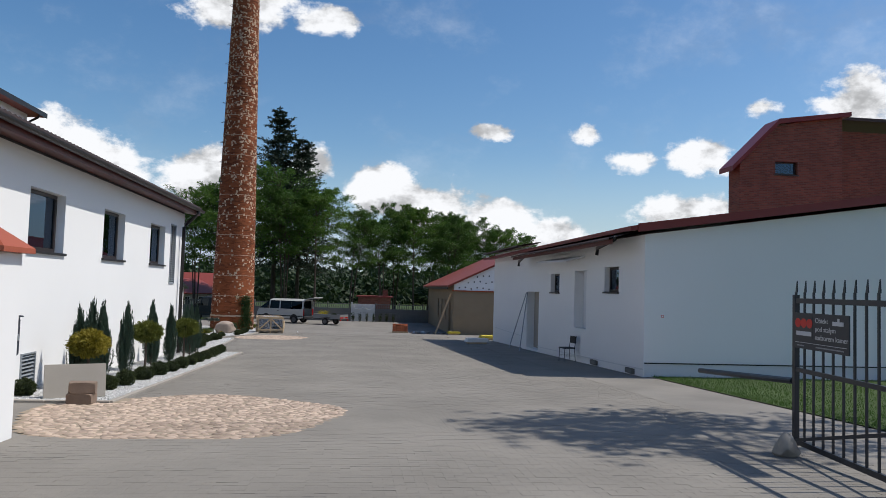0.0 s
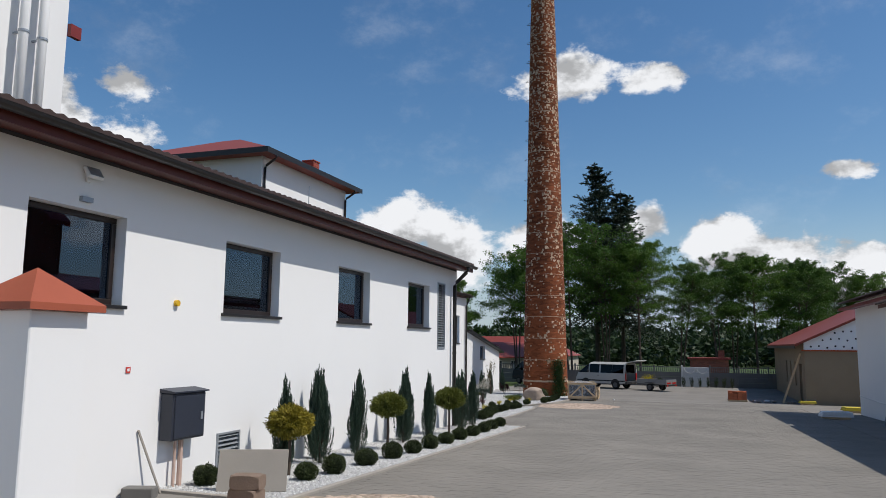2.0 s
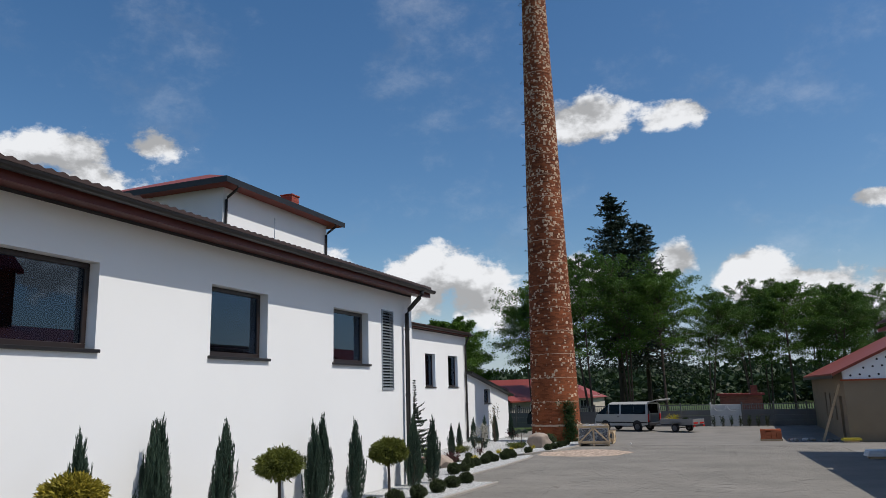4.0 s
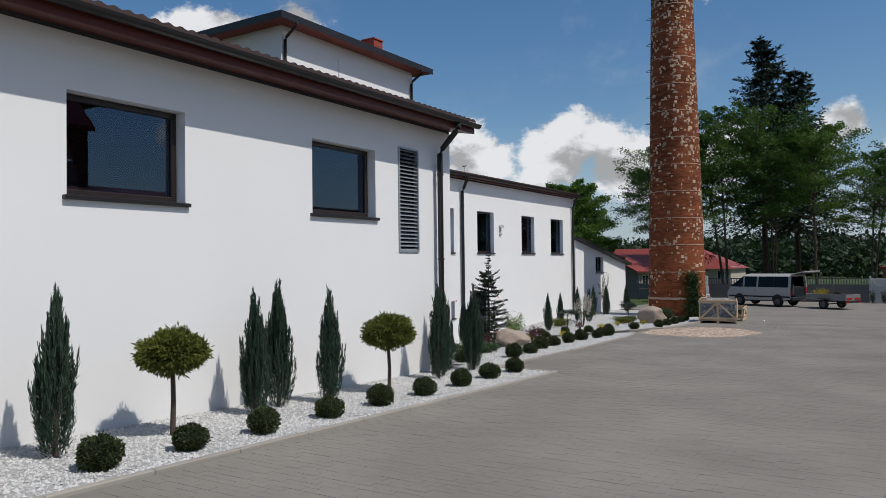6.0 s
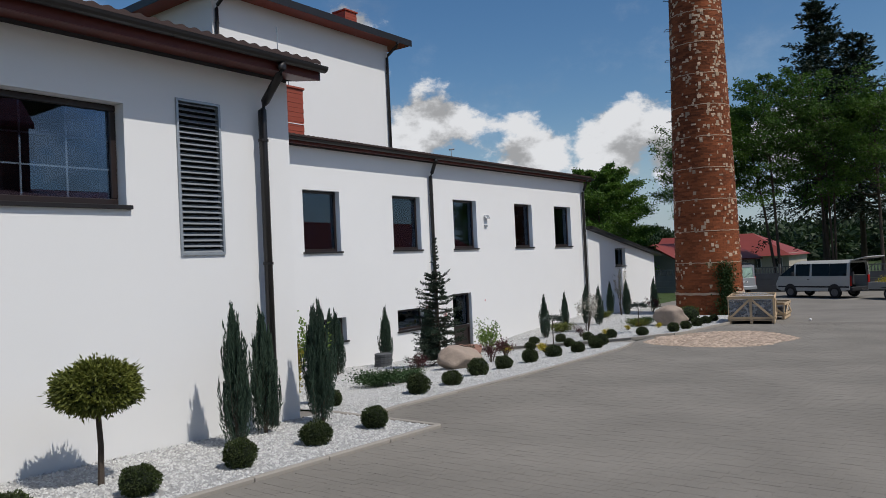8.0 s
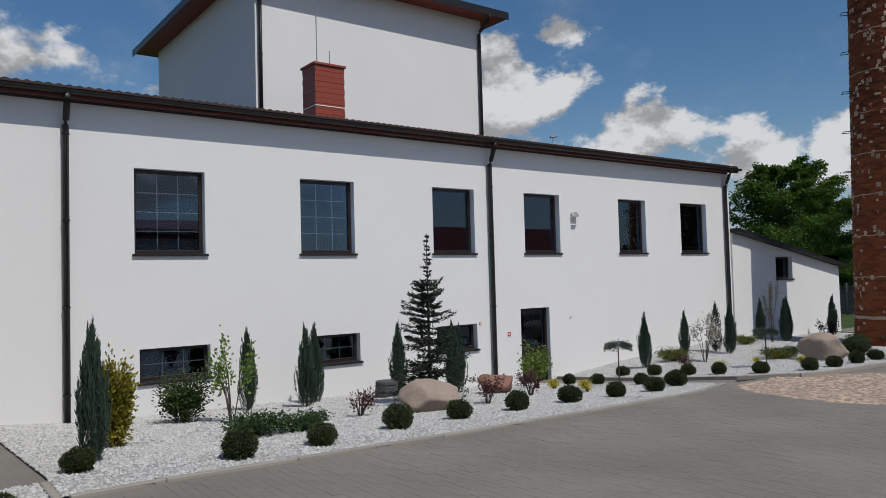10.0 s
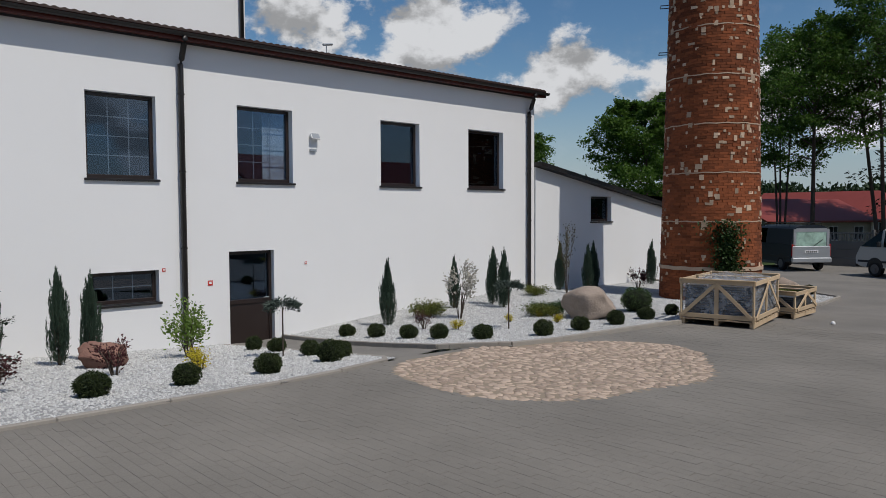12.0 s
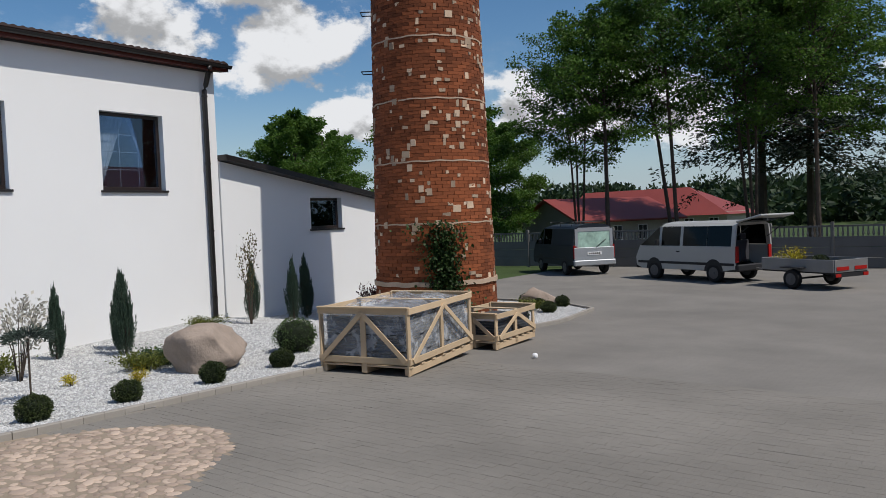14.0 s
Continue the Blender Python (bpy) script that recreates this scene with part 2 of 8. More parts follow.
SAND = mat("cobble_sand", (0.29, 0.235, 0.175), 0.95, 0.15, 3, 80, 0.5)
BOULDER = mat("granite_boulder", (0.33, 0.265, 0.215), 0.85, 0.3, 3.0, 22, 0.7, dist=0.015)
BOULDER_RED = mat("red_granite_boulder", (0.24, 0.13, 0.10), 0.85, 0.3, 2.5, 35, 0.8, dist=0.02)
GRASS = mat("grass_ground", (0.048, 0.076, 0.022), 0.95, 0.35, 0.6, 40, 0.8, dist=0.02)
BLADE = leaf_mat("grass_blade", (0.05, 0.11, 0.02), (0.12, 0.20, 0.05))
CHIM_BRICK = mat("chimney_brick", (0.225, 0.066, 0.025), 0.92, 0.5, 0.7, 40, 0.5, island=0.28, obj=0.28)
CHIM_PALE = mat("pale_spalled_brick", (0.46, 0.34, 0.24), 0.92, 0.25, 2, 40, 0.5, island=0.35)
CHIM_MORTAR = mat("chimney_mortar", (0.205, 0.066, 0.030), 0.95, 0.2, 2, 60, 0.4)
BAND = mat("pale_mortar_band", (0.44, 0.33, 0.24), 0.8, 0.25, 2, 40, 0.3)
OLDBRICK = brick_mat("old_brick_wall", (0.26, 0.085, 0.05), (0.15, 0.050, 0.032), (0.17, 0.10, 0.07), 0.25, 0.075, axis="Z")
BLACK = mat("black_painted_steel", (0.014, 0.016, 0.022), 0.4, 0.1, 5, 60, 0.05, spec=0.5)
BARK = mat("bark", (0.075, 0.058, 0.045), 0.95, 0.3, 3, 30, 0.8, dist=0.02)
PINEWOOD = mat("pine_crate_wood", (0.52, 0.39, 0.25), 0.8, 0.15, 4, 60, 0.3, obj=0.1)
WRAP = mat("wrapped_stone_slabs", (0.07, 0.078, 0.09), 0.35, 0.25, 6, 25, 0.6, island=0.2, dist=0.02)
LEAF = leaf_mat("deciduous_leaf", (0.032, 0.078, 0.012), (0.116, 0.215, 0.031), 0.42)
LEAF2 = leaf_mat("maple_leaf", (0.026, 0.066, 0.012), (0.090, 0.175, 0.028), 0.42)
NEEDLE = leaf_mat("spruce_needle", (0.010, 0.020, 0.013), (0.03, 0.05, 0.028), 0.1)
JUNIPER = leaf_mat("juniper_needle", (0.024, 0.046, 0.032), (0.08, 0.125, 0.085), 0.2)
BOX = leaf_mat("boxwood_leaf", (0.014, 0.026, 0.008), (0.065, 0.085, 0.026), 0.15)
THUJA = leaf_mat("thuja_leaf", (0.040, 0.058, 0.010), (0.19, 0.205, 0.040), 0.25)
YELLOW = leaf_mat("yellow_shrub_leaf", (0.35, 0.27, 0.01), (0.60, 0.52, 0.05), 0.25)
PURPLE = leaf_mat("purple_barberry_leaf", (0.035, 0.010, 0.012), (0.10, 0.03, 0.03), 0.2)
FRESH = leaf_mat("fresh_green_leaf", (0.08, 0.15, 0.02), (0.22, 0.32, 0.07), 0.35)


# ---- shape helpers ----
def box(bm, x0, x1, y0, y1, z0, z1, m=None):
    vs = [bm.verts.new((x, y, z)) for z in (z0, z1) for y in (y0, y1) for x in (x0, x1)]
    if m is not None:
        for v in vs:
            v.co = m @ v.co
    for f in ((0, 2, 3, 1), (4, 5, 7, 6), (0, 1, 5, 4), (2, 6, 7, 3), (0, 4, 6, 2), (1, 3, 7, 5)):
        bm.faces.new([vs[i] for i in f])
    return vs


def tube(bm, points, radii, n=8, cap=True):
    """A round bar along points."""
    points = [Vector(p) for p in points]
    rings = []
    for i, p in enumerate(points):
        d = (points[min(i + 1, len(points) - 1)] - points[max(i - 1, 0)]).normalized()
        u = d.cross(Vector((0, 0, 1)) if abs(d.z) < 0.9 else Vector((1, 0, 0))).normalized()
        v = d.cross(u)
        r = radii[i] if isinstance(radii, (list, tuple)) else radii
        rings.append([bm.verts.new(p + r * (math.cos(2 * math.pi * k / n) * u + math.sin(2 * math.pi * k / n) * v)) for k in range(n)])
    for a, b in zip(rings, rings[1:]):
        for k in range(n):
            bm.faces.new((a[k], a[(k + 1) % n], b[(k + 1) % n], b[k]))
    if cap:
        bm.faces.new(rings[0][::-1])
        bm.faces.new(rings[-1])
    return bm


def prism(bm, outline, z0, z1):
    """An upright slab over an outline of (x, y)."""
    a, b = [bm.verts.new((x, y, z0)) for x, y in outline], [bm.verts.new((x, y, z1)) for x, y in outline]
    bm.faces.new(a[::-1])
    bm.faces.new(b)
    for i in range(len(a)):
        j = (i + 1) % len(a)
        bm.faces.new((a[i], a[j], b[j], b[i]))


def extrude_poly(bm, pts, off):
    """A solid from a flat 3D outline pushed along off."""
    off = Vector(off)
    a, b = [bm.verts.new(p) for p in pts], [bm.verts.new(Vector(p) + off) for p in pts]
    bm.faces.new(a[::-1])
    bm.faces.new(b)
    for i in range(len(a)):
        j = (i + 1) % len(a)
        bm.faces.new((a[i], a[j], b[j], b[i]))


def mesh_of(name, bm, material, smooth=False, bevel=0.0):
    if bevel:
        bmesh.ops.bevel(bm, geom=list(bm.edges), offset=bevel, segments=1, affect="EDGES")
    bmesh.ops.recalc_face_normals(bm, faces=list(bm.faces))
    me = bpy.data.meshes.new(name)
    bm.to_mesh(me)
    bm.free()
    me.materials.append(material)
    if smooth:
        me.polygons.foreach_set("use_smooth", [True] * len(me.polygons))
    return me


def part(name, bm, material, parent=None, label="", smooth=False, bevel=0.0):
    ob = new(name, mesh_of(name, bm, material, smooth, bevel))
    if parent is not None:
        ob.parent = parent
        ob.matrix_parent_inverse = parent.matrix_basis.inverted()
    return tagged(ob, label)


def local(name, bm, material, parent, label="", smooth=False, bevel=0.0, m=None):
    """A part given in its parent's own space."""
    ob = new(name, mesh_of(name, bm, material, smooth, bevel))
    ob.parent = parent
    if m is not None:
        ob.matrix_basis = m
    return tagged(ob, label)


def raw(name, verts, faces, material, parent=None, smooth=False):
    me = bpy.data.meshes.new(name)
    me.from_pydata(verts, [], faces)
    me.materials.append(material)
    if smooth:
        me.polygons.foreach_set("use_smooth", [True] * len(me.polygons))
    ob = new(name, me)
    if parent is not None:
        ob.parent = parent
    return ob


def empty(name, x, y, z, label, category, group="", turn=0.0, kind=""):
    ob = new(name)
    ob.matrix_basis = pose(x, y, z, 0, 0, turn)
    return tagged(ob, label, category, group, kind)


def wall_panel(bm, axis, at, thick, a0, a1, z0, z1, holes=(), top=None):
    """A wall across axis ('x' or 'y') from `at` to at + thick, with rectangular openings (a0, a1, z0, z1) right through."""
    us = sorted({a0, a1, *[h[0] for h in holes], *[h[1] for h in holes]})
    zs = sorted({z0, z1, *[h[2] for h in holes], *[h[3] for h in holes]})
    us, zs = [u for u in us if a0 <= u <= a1], [z for z in zs if z0 <= z <= z1]
    solid = lambda i, k: 0 <= i < len(us) - 1 and 0 <= k < len(zs) - 1 and not any(h[0] < (us[i] + us[i + 1]) / 2 < h[1] and h[2] < (zs[k] + zs[k + 1]) / 2 < h[3] for h in holes)
    cache = {}

    def v(i, k, s):
        key = (i, k, s)
        if key not in cache:
            d = at + (thick if s else 0)
            z = zs[k] if not (top and k == len(zs) - 1) else top(us[i])
            cache[key] = bm.verts.new((d, us[i], z) if axis == "x" else (us[i], d, z))
        return cache[key]

    for i in range(len(us) - 1):
        for k in range(len(zs) - 1):
            if not solid(i, k):
                continue
            for s in (0, 1):
                bm.faces.new((v(i, k, s), v(i + 1, k, s), v(i + 1, k + 1, s), v(i, k + 1, s)))
            for di, dk, e in ((-1, 0, ((i, k), (i, k + 1))), (1, 0, ((i + 1, k), (i + 1, k + 1))), (0, -1, ((i, k), (i + 1, k))), (0, 1, ((i, k + 1), (i + 1, k + 1)))):
                if not solid(i + di, k + dk):
                    (p, q), (r, t) = e
                    bm.faces.new((v(p, q, 0), v(r, t, 0), v(r, t, 1), v(p, q, 1)))


def setting(ob, label="", category=""):
    return tagged(ob, label, category, kind="structure")


# ---- ground heights: the yard falls gently away, the planted bed dips to the low door ----
def gz(y):
    return max(1.006 - 0.0307 * y, -0.72 + 0.02 * math.exp(-abs(y - 56) / 4)) if y > 50 else 1.006 - 0.0307 * y


def wall_foot(y):
    return float(np.interp(y, (27, 30.4, 36, 40.5, 42, 43.2, 45.5, 51.3, 53, 60), (-0.2, -0.53, -0.68, -0.95, -1.02, -0.95, -0.74, -0.45, -0.66, -0.72)))


def ground_z(x, y):
    base = gz(y)
    if x < -8.2 and 27.8 < y < 60:
        f = min(1.0, (-8.2 - x) / 6.89)
        return base + f * (wall_foot(y) - base)
    return base

# ---- ground, paving, lawn ----
def sheet(name, x0, x1, y0, y1, step, material, lift=0.0, keep=None):
    nx, ny = max(1, round((x1 - x0) / step)), max(1, round((y1 - y0) / step))
    xs, ys = [x0 + (x1 - x0) * i / nx for i in range(nx + 1)], [y0 + (y1 - y0) * j / ny for j in range(ny + 1)]
    verts = [(x, y, ground_z(x, y) + lift) for y in ys for x in xs]
    faces = [(j * (nx + 1) + i, j * (nx + 1) + i + 1, (j + 1) * (nx + 1) + i + 1, (j + 1) * (nx + 1) + i) for j in range(ny) for i in range(nx)
             if keep is None or keep((xs[i] + xs[i + 1]) / 2, (ys[j] + ys[j + 1]) / 2)]
    return raw(name, verts, faces, material)


def far_ground():
    verts, faces = [], []
    xs = [-2500, -300, -80, -30, 30, 80, 300, 2500]
    ys = [-2500, -280, -60, -8, 20, 40, 56, 80, 160, 400, 2500]
    inner = lambda x, y: -0.06 + gz(min(max(y, -8), 80))
    idx = {}
    for j, y in enumerate(ys):
        for i, x in enumerate(xs):
            idx[i, j] = len(verts)
            verts.append((x, y, inner(x, y)))
    for j in range(len(ys) - 1):
        for i in range(len(xs) - 1):
            if xs[i] == -30 and -8 <= ys[j] < 80:
                continue
            faces.append((idx[i, j], idx[i + 1, j], idx[i + 1, j + 1], idx[i, j + 1]))
    return raw("ground", verts, faces, GRASS)


setting(far_ground(), "grassy open ground reaching the horizon", "ground")
setting(sheet("yard_subsoil", -30, 30, -8, 80, 0.5, GRASS, -0.055), "soil under the yard and lawn", "ground")

COB1 = ((-4.6, 14.0), (2.22, 2.25))
COB2 = ((-6.55, 42.3), (1.82, 2.72))


def in_cobble(x, y, grow=0.0):
    for (cx, cy), (rx, ry) in (COB1, COB2):
        wob = 1 + 0.05 * math.sin(5 * math.atan2(y - cy, x - cx)) + grow
        if y < 20 and x < -6.1 and y > 15.1:
            continue
        if ((x - cx) / (rx * wob)) ** 2 + ((y - cy) / (ry * wob)) ** 2 < 1:
            return True
    return False


def bed_edge(y):
    """The kerb line of the planted beds: x of the kerb at y."""
    if y < 28.65:
        return -6.03
    return float(np.interp(y, (28.65, 29.6, 33.8, 36.0, 38.4, 39.4, 40.7, 42.1, 42.5, 42.85, 43.8, 47.0, 52.5, 55.0, 57.4, 58.4), (-7.32, -7.42, -7.56, -7.74, -7.90, -8.05, -8.45, -9.1, -8.6, -8.1, -7.98, -8.04, -7.9, -7.7, -8.0, -9.6)))


def path_south(x):
    return 40.7 + (-8.65 - x) * 0.07


def path_north(x):
    return float(np.interp(x, (-15.0, -12.0, -10.2, -9.1, -8.4), (42.65, 42.2, 42.08, 42.15, 42.6)))


def in_bed(x, y):
    if 15.1 < y < 28.6:
        return -8.0 < x < bed_edge(y)
    if 28.7 < y < 58.4 and -15.09 < x < bed_edge(y):
        return not (path_south(x) < y < path_north(x))
    return False


yard = sheet("pavement", -15.5, 5.6, -6, 80, 0.125, PAVE, -0.008, lambda x, y: not in_bed(x, y) and not in_cobble(x, y, -0.03)
             and not (bed_edge(y) + 0.05 < x < 3.6 and 8.0 < y < 50.0 and not in_bed(x, y)))
setting(yard, "grey concrete block paving of the yard", "paving")
setting(sheet("pavement_bedding", -8.6, 3.65, 8.0, 50.0, 0.125, BEDDING, -0.0015, lambda x, y: not in_cobble(x, y, -0.05) and not in_bed(x, y) and x > bed_edge(y) - 0.1), "sand joints under the paving blocks", "paving")
setting(sheet("pavement_east", 5.6, 26, 44, 80, 0.5, PAVE, -0.008), "grey concrete block paving behind the workshop", "paving")
lawn = sheet("lawn", 5.6, 28, 4, 21.6, 0.3, GRASS, 0.01)
setting(lawn, "short green lawn beside the paving", "lawn")
setting(sheet("gravel_bed", -15.2, -6.05, 15.1, 58.5, 0.1, GRAVEL, 0.02, in_bed), "white crushed stone of the planted beds", "gravel")

# ---- building parts ----
building_count = [0, 0]


def window(axis, at, a0, a1, z0, z1, depth=0.16, out=1, cols=3, rows=3, dress=None, label="dark brown framed window with glazing bars"):
    """A window set `depth` back in an opening; out: which way is outside along the axis."""
    building_count[0] += 1
    w = new(f"window_{building_count[0]}")
    setting(w, label, "window")

    def bx(bm, u0, u1, d0, d1, zz0, zz1):
        p, q = sorted((at - out * d0, at - out * d1))
        if axis == "x":
            box(bm, p, q, u0, u1, zz0, zz1)
        else:
            box(bm, u0, u1, p, q, zz0, zz1)

    e = 0.004
    for nm, u0, u1, q0, q1 in (("frame_top", a0 + e, a1 - e, z1 - 0.075, z1 - e), ("frame_bottom", a0 + e, a1 - e, z0 + e, z0 + 0.085), ("frame_side", a0 + e, a0 + 0.075, z0 + 0.085, z1 - 0.075), ("frame_side", a1 - 0.075, a1 - e, z0 + 0.085, z1 - 0.075)):
        bm = bmesh.new()
        bx(bm, u0, u1, depth, depth + 0.07, q0, q1)
        part(nm, bm, FRAME, w, bevel=0.008)
    g0, g1, h0, h1 = a0 + 0.075, a1 - 0.075, z0 + 0.085, z1 - 0.075
    bm = bmesh.new()
    bx(bm, g0, g1, depth + 0.03, depth + 0.036, h0, h1)
    pane = part("pane", bm, GLASS, w)
    pane.visible_shadow = False
    for i in range(1, cols):
        u = g0 + (g1 - g0) * i / cols
        bm = bmesh.new()
        bx(bm, u - 0.009, u + 0.009, depth + 0.037, depth + 0.047, h0, h1)
        part("glazing_bar", bm, MUNTIN, w)
    for i in range(1, rows):
        z = h0 + (h1 - h0) * i / rows
        bm = bmesh.new()
        bx(bm, g0, g1, depth + 0.0475, depth + 0.056, z - 0.009, z + 0.009)
        part("glazing_bar", bm, MUNTIN, w)
    bm = bmesh.new()
    bx(bm, a0 - 0.05, a1 + 0.05, -0.055, depth - 0.002, z0 - 0.045, z0 + 0.002)
    part("window_sill", bm, BROWN, w, bevel=0.006)
    if dress == "curtain":
        for side in (0, 1):
            verts, faces = [], []
            for k in range(13):
                f = k / 12
                for s in range(2):
                    # drawn aside: wide at the top, gathered lower down
                    reach = (0.48 if s else 0.05) * (g1 - g0)
                    u = (g0 + reach * f) if side == 0 else (g1 - reach * f)
                    d = depth + 0.16 + 0.02 * math.sin(k * 2.6)
                    z = h1 if s else h0
                    verts.append((at - out * d, u, z) if axis == "x" else (u, at - out * d, z))
            for k in range(12):
                faces.append((2 * k, 2 * k + 2, 2 * k + 3, 2 * k + 1))
            raw("curtain", verts, faces, CURTAIN, w)
    if dress == "blind":
        bm = bmesh.new()
        bx(bm, g0 + 0.55 * (g1 - g0), g1, depth + 0.12, depth + 0.125, h0, h1)
        part("blind", bm, CURTAIN, w, "half-drawn white blind")
    return w


def downpipe(x, y, z0, z1, out=(1, 0), reach=0.5, r=0.055):
    """Pipe down a wall with a swan-neck up to the gutter."""
    t = empty("downpipe", x, y, z0, "dark brown round metal rain pipe on a white wall", "downpipe", "rain pipes", kind="structure")
    ox, oy = out
    bm = bmesh.new()
    tube(bm, [(x, y, z0), (x, y, z1 - 0.55), (x + 0.06 * ox, y + 0.06 * oy, z1 - 0.45), (x + (reach - 0.06) * ox, y + (reach - 0.06) * oy, z1 - 0.16), (x + reach * ox, y + reach * oy, z1 - 0.08), (x + reach * ox, y + reach * oy, z1)], r, 10)
    part("pipe", bm, BROWN, t, smooth=True)
    for zz in np.arange(z0 + 0.5, z1 - 0.7, 1.6):
        bm = bmesh.new()
        tube(bm, [(x, y, zz), (x, y, zz + 0.035)], r + 0.012, 10)
        part("clip", bm, BROWN, t)
    return t


def gutter(y0, y1, x, z, name="gutter"):
    """A half-round gutter along y."""
    bm = bmesh.new()
    n, r = 8, 0.075
    prof = [(x + r * math.cos(a), z + r * math.sin(a)) for a in np.linspace(math.pi, 2 * math.pi, n)]
    prof += [(x + (r - 0.008) * math.cos(a), z + (r - 0.008) * math.sin(a)) for a in np.linspace(2 * math.pi, math.pi, n)]
    a = [bm.verts.new((px, y0, pz)) for px, pz in prof]
    b = [bm.verts.new((px, y1, pz)) for px, pz in prof]
    bm.faces.new(a)
    bm.faces.new(b[::-1])
    for i in range(len(a)):
        j = (i + 1) % len(a)
        bm.faces.new((a[i], a[j], b[j], b[i]))
    ob = part(name, bm, BROWN)
    return setting(ob, "dark brown metal rain gutter along the eave", "gutter")


def tile_roof(name, y0, y1, x_eave, z_eave, x_ridge, z_ridge, label):
    """Corrugated tile sheet: waves along y, steps up the slope, with an underside."""
    verts, faces = [], []
    wave, rows = 0.17, max(4, int(abs(x_ridge - x_eave) / 0.38))
    ny = int((y1 - y0) / wave * 6)
    for s in range(rows):
        for e in (0, 1):
            f = (s + e) / rows
            x, z = x_eave + (x_ridge - x_eave) * f, z_eave + (z_ridge - z_eave) * f + (0.025 if e == 0 else 0.0)
            for j in range(ny + 1):
                y = y0 + (y1 - y0) * j / ny
                verts.append((x, y, z + 0.016 + 0.013 * math.cos(2 * math.pi * y / wave)))
    w = ny + 1
    for s in range(2 * rows - 1):
        for j in range(ny):
            faces.append((s * w + j, s * w + j + 1, (s + 1) * w + j + 1, (s + 1) * w + j))
    # front lip and underside
    k = len(verts)
    for j in range(ny + 1):
        y = y0 + (y1 - y0) * j / ny
        verts.append((x_eave, y, z_eave - 0.01))
    for j in range(ny):
        faces.append((j, j + 1, k + j + 1, k + j))
    k2 = len(verts)
    verts += [(x_eave, y0, z_eave - 0.012), (x_eave, y1, z_eave - 0.012), (x_ridge, y1, z_ridge - 0.012), (x_ridge, y0, z_ridge - 0.012)]
    faces.append((k2, k2 + 1, k2 + 2, k2 + 3))
    return setting(raw(name, verts, faces, TILE), label, "roof")


def slab(name, pts, off, material, label, category):
    bm = bmesh.new()
    extrude_poly(bm, pts, off)
    return setting(part(name, bm, material), label, category)


def wall(name, axis, at, thick, a0, a1, z0, z1, holes=(), material=PLASTER, label="smooth white rendered wall", top=None):
    bm = bmesh.new()
    wall_panel(bm, axis, at, thick, a0, a1, z0, z1, holes, top)
    return setting(part(name, bm, material), label, "wall")


# ---- long white hall beside the entrance ----
AX, BX = -8.0, -15.09
A_WIN = [(12.84, 14.34), (16.48, 18.08), (20.33, 21.86), (24.17, 25.73)]
AZ0, AZ1 = 2.98, 4.12
louvre_hole = (26.38, 27.0, 2.41, 4.28)
vent_hole = (16.46, 17.05, 0.52, 1.15)
wall("wall_hall_east", "x", AX, -0.38, 4.0, 28.12, -0.6, 4.74, [(a, b, AZ0, AZ1) for a, b in A_WIN] + [louvre_hole, vent_hole], label="long white rendered wall of the low hall")
for a, b in A_WIN:
    window("x", AX, a, b, AZ0, AZ1, label="wide dark brown window with grey glazing bars in a white wall")
wall("wall_hall_north", "y", 28.12, -0.38, -22.0, -8.38, -1.5, 4.74, label="white rendered end wall of the low hall")
wall("wall_hall_south", "y", 4.0, 0.38, -22.0, -8.38, -0.6, 4.74, label="white rendered end wall of the low hall")
wall("wall_hall_west", "x", -22.0, 0.38, 4.38, 27.34, -0.6, 4.74, label="white rendered rear wall of the low hall")
# added hall interior, its shade given by the dark room colour
wall("wall_hall_room", "x", -11.5, -0.1, 4.4, 27.3, 0.2, 4.6, material=ROOM, label="added partition behind the hall windows, coloured dark as if unlit")
slab("floor_hall", [(-21.6, 4.4, 1.0), (-8.4, 4.4, 1.0), (-8.4, 27.3, 1.0), (-21.6, 27.3, 1.0)], (0, 0, -0.1), ROOM, "hall floor coloured dark as if unlit", "floor")
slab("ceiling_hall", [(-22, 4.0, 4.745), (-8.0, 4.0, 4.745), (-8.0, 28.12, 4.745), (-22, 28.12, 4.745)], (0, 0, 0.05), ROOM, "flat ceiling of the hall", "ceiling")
tile_roof("roof_hall", 3.6, 28.3, -7.50, 4.94, -15.0, 6.25, "dark brown ribbed roof of the low hall")
tile_roof("roof_hall_rear", 3.6, 28.3, -22.6, 4.93, -15.0, 6.25, "dark brown ribbed roof of the low hall")
slab("eave_soffit", [(-8.0, 3.7, 4.79), (-7.56, 3.7, 4.72), (-7.56, 28.28, 4.72), (-8.0, 28.28, 4.79)], (0, 0, 0.03), SOFFIT, "red-brown boarded soffit under the eave", "eave")
slab("eave_fascia", [(-7.56, 3.7, 4.72), (-7.53, 3.7, 4.72), (-7.53, 3.7, 4.925), (-7.56, 3.7, 4.925)], (0, 24.58, 0), SOFFIT, "red-brown fascia board along the eave", "eave")
slab("verge_hall", [(-7.54, 28.285, 4.72), (-7.54, 28.285, 4.92), (-15.0, 28.285, 6.24), (-15.0, 28.285, 6.0)], (0, 0.03, 0), BROWN, "dark brown verge board of the roof end", "eave")
bm = bmesh.new()
extrude_poly(bm, [(-8.0, 27.80, 4.797), (-22.0, 27.80, 4.797), (-15.0, 27.80, 6.2)], (0, 0.31, 0))
setting(part("gable_hall", bm, PLASTER), "white rendered gable of the low hall", "wall")
gutter(3.6, 28.32, -7.45, 4.88)
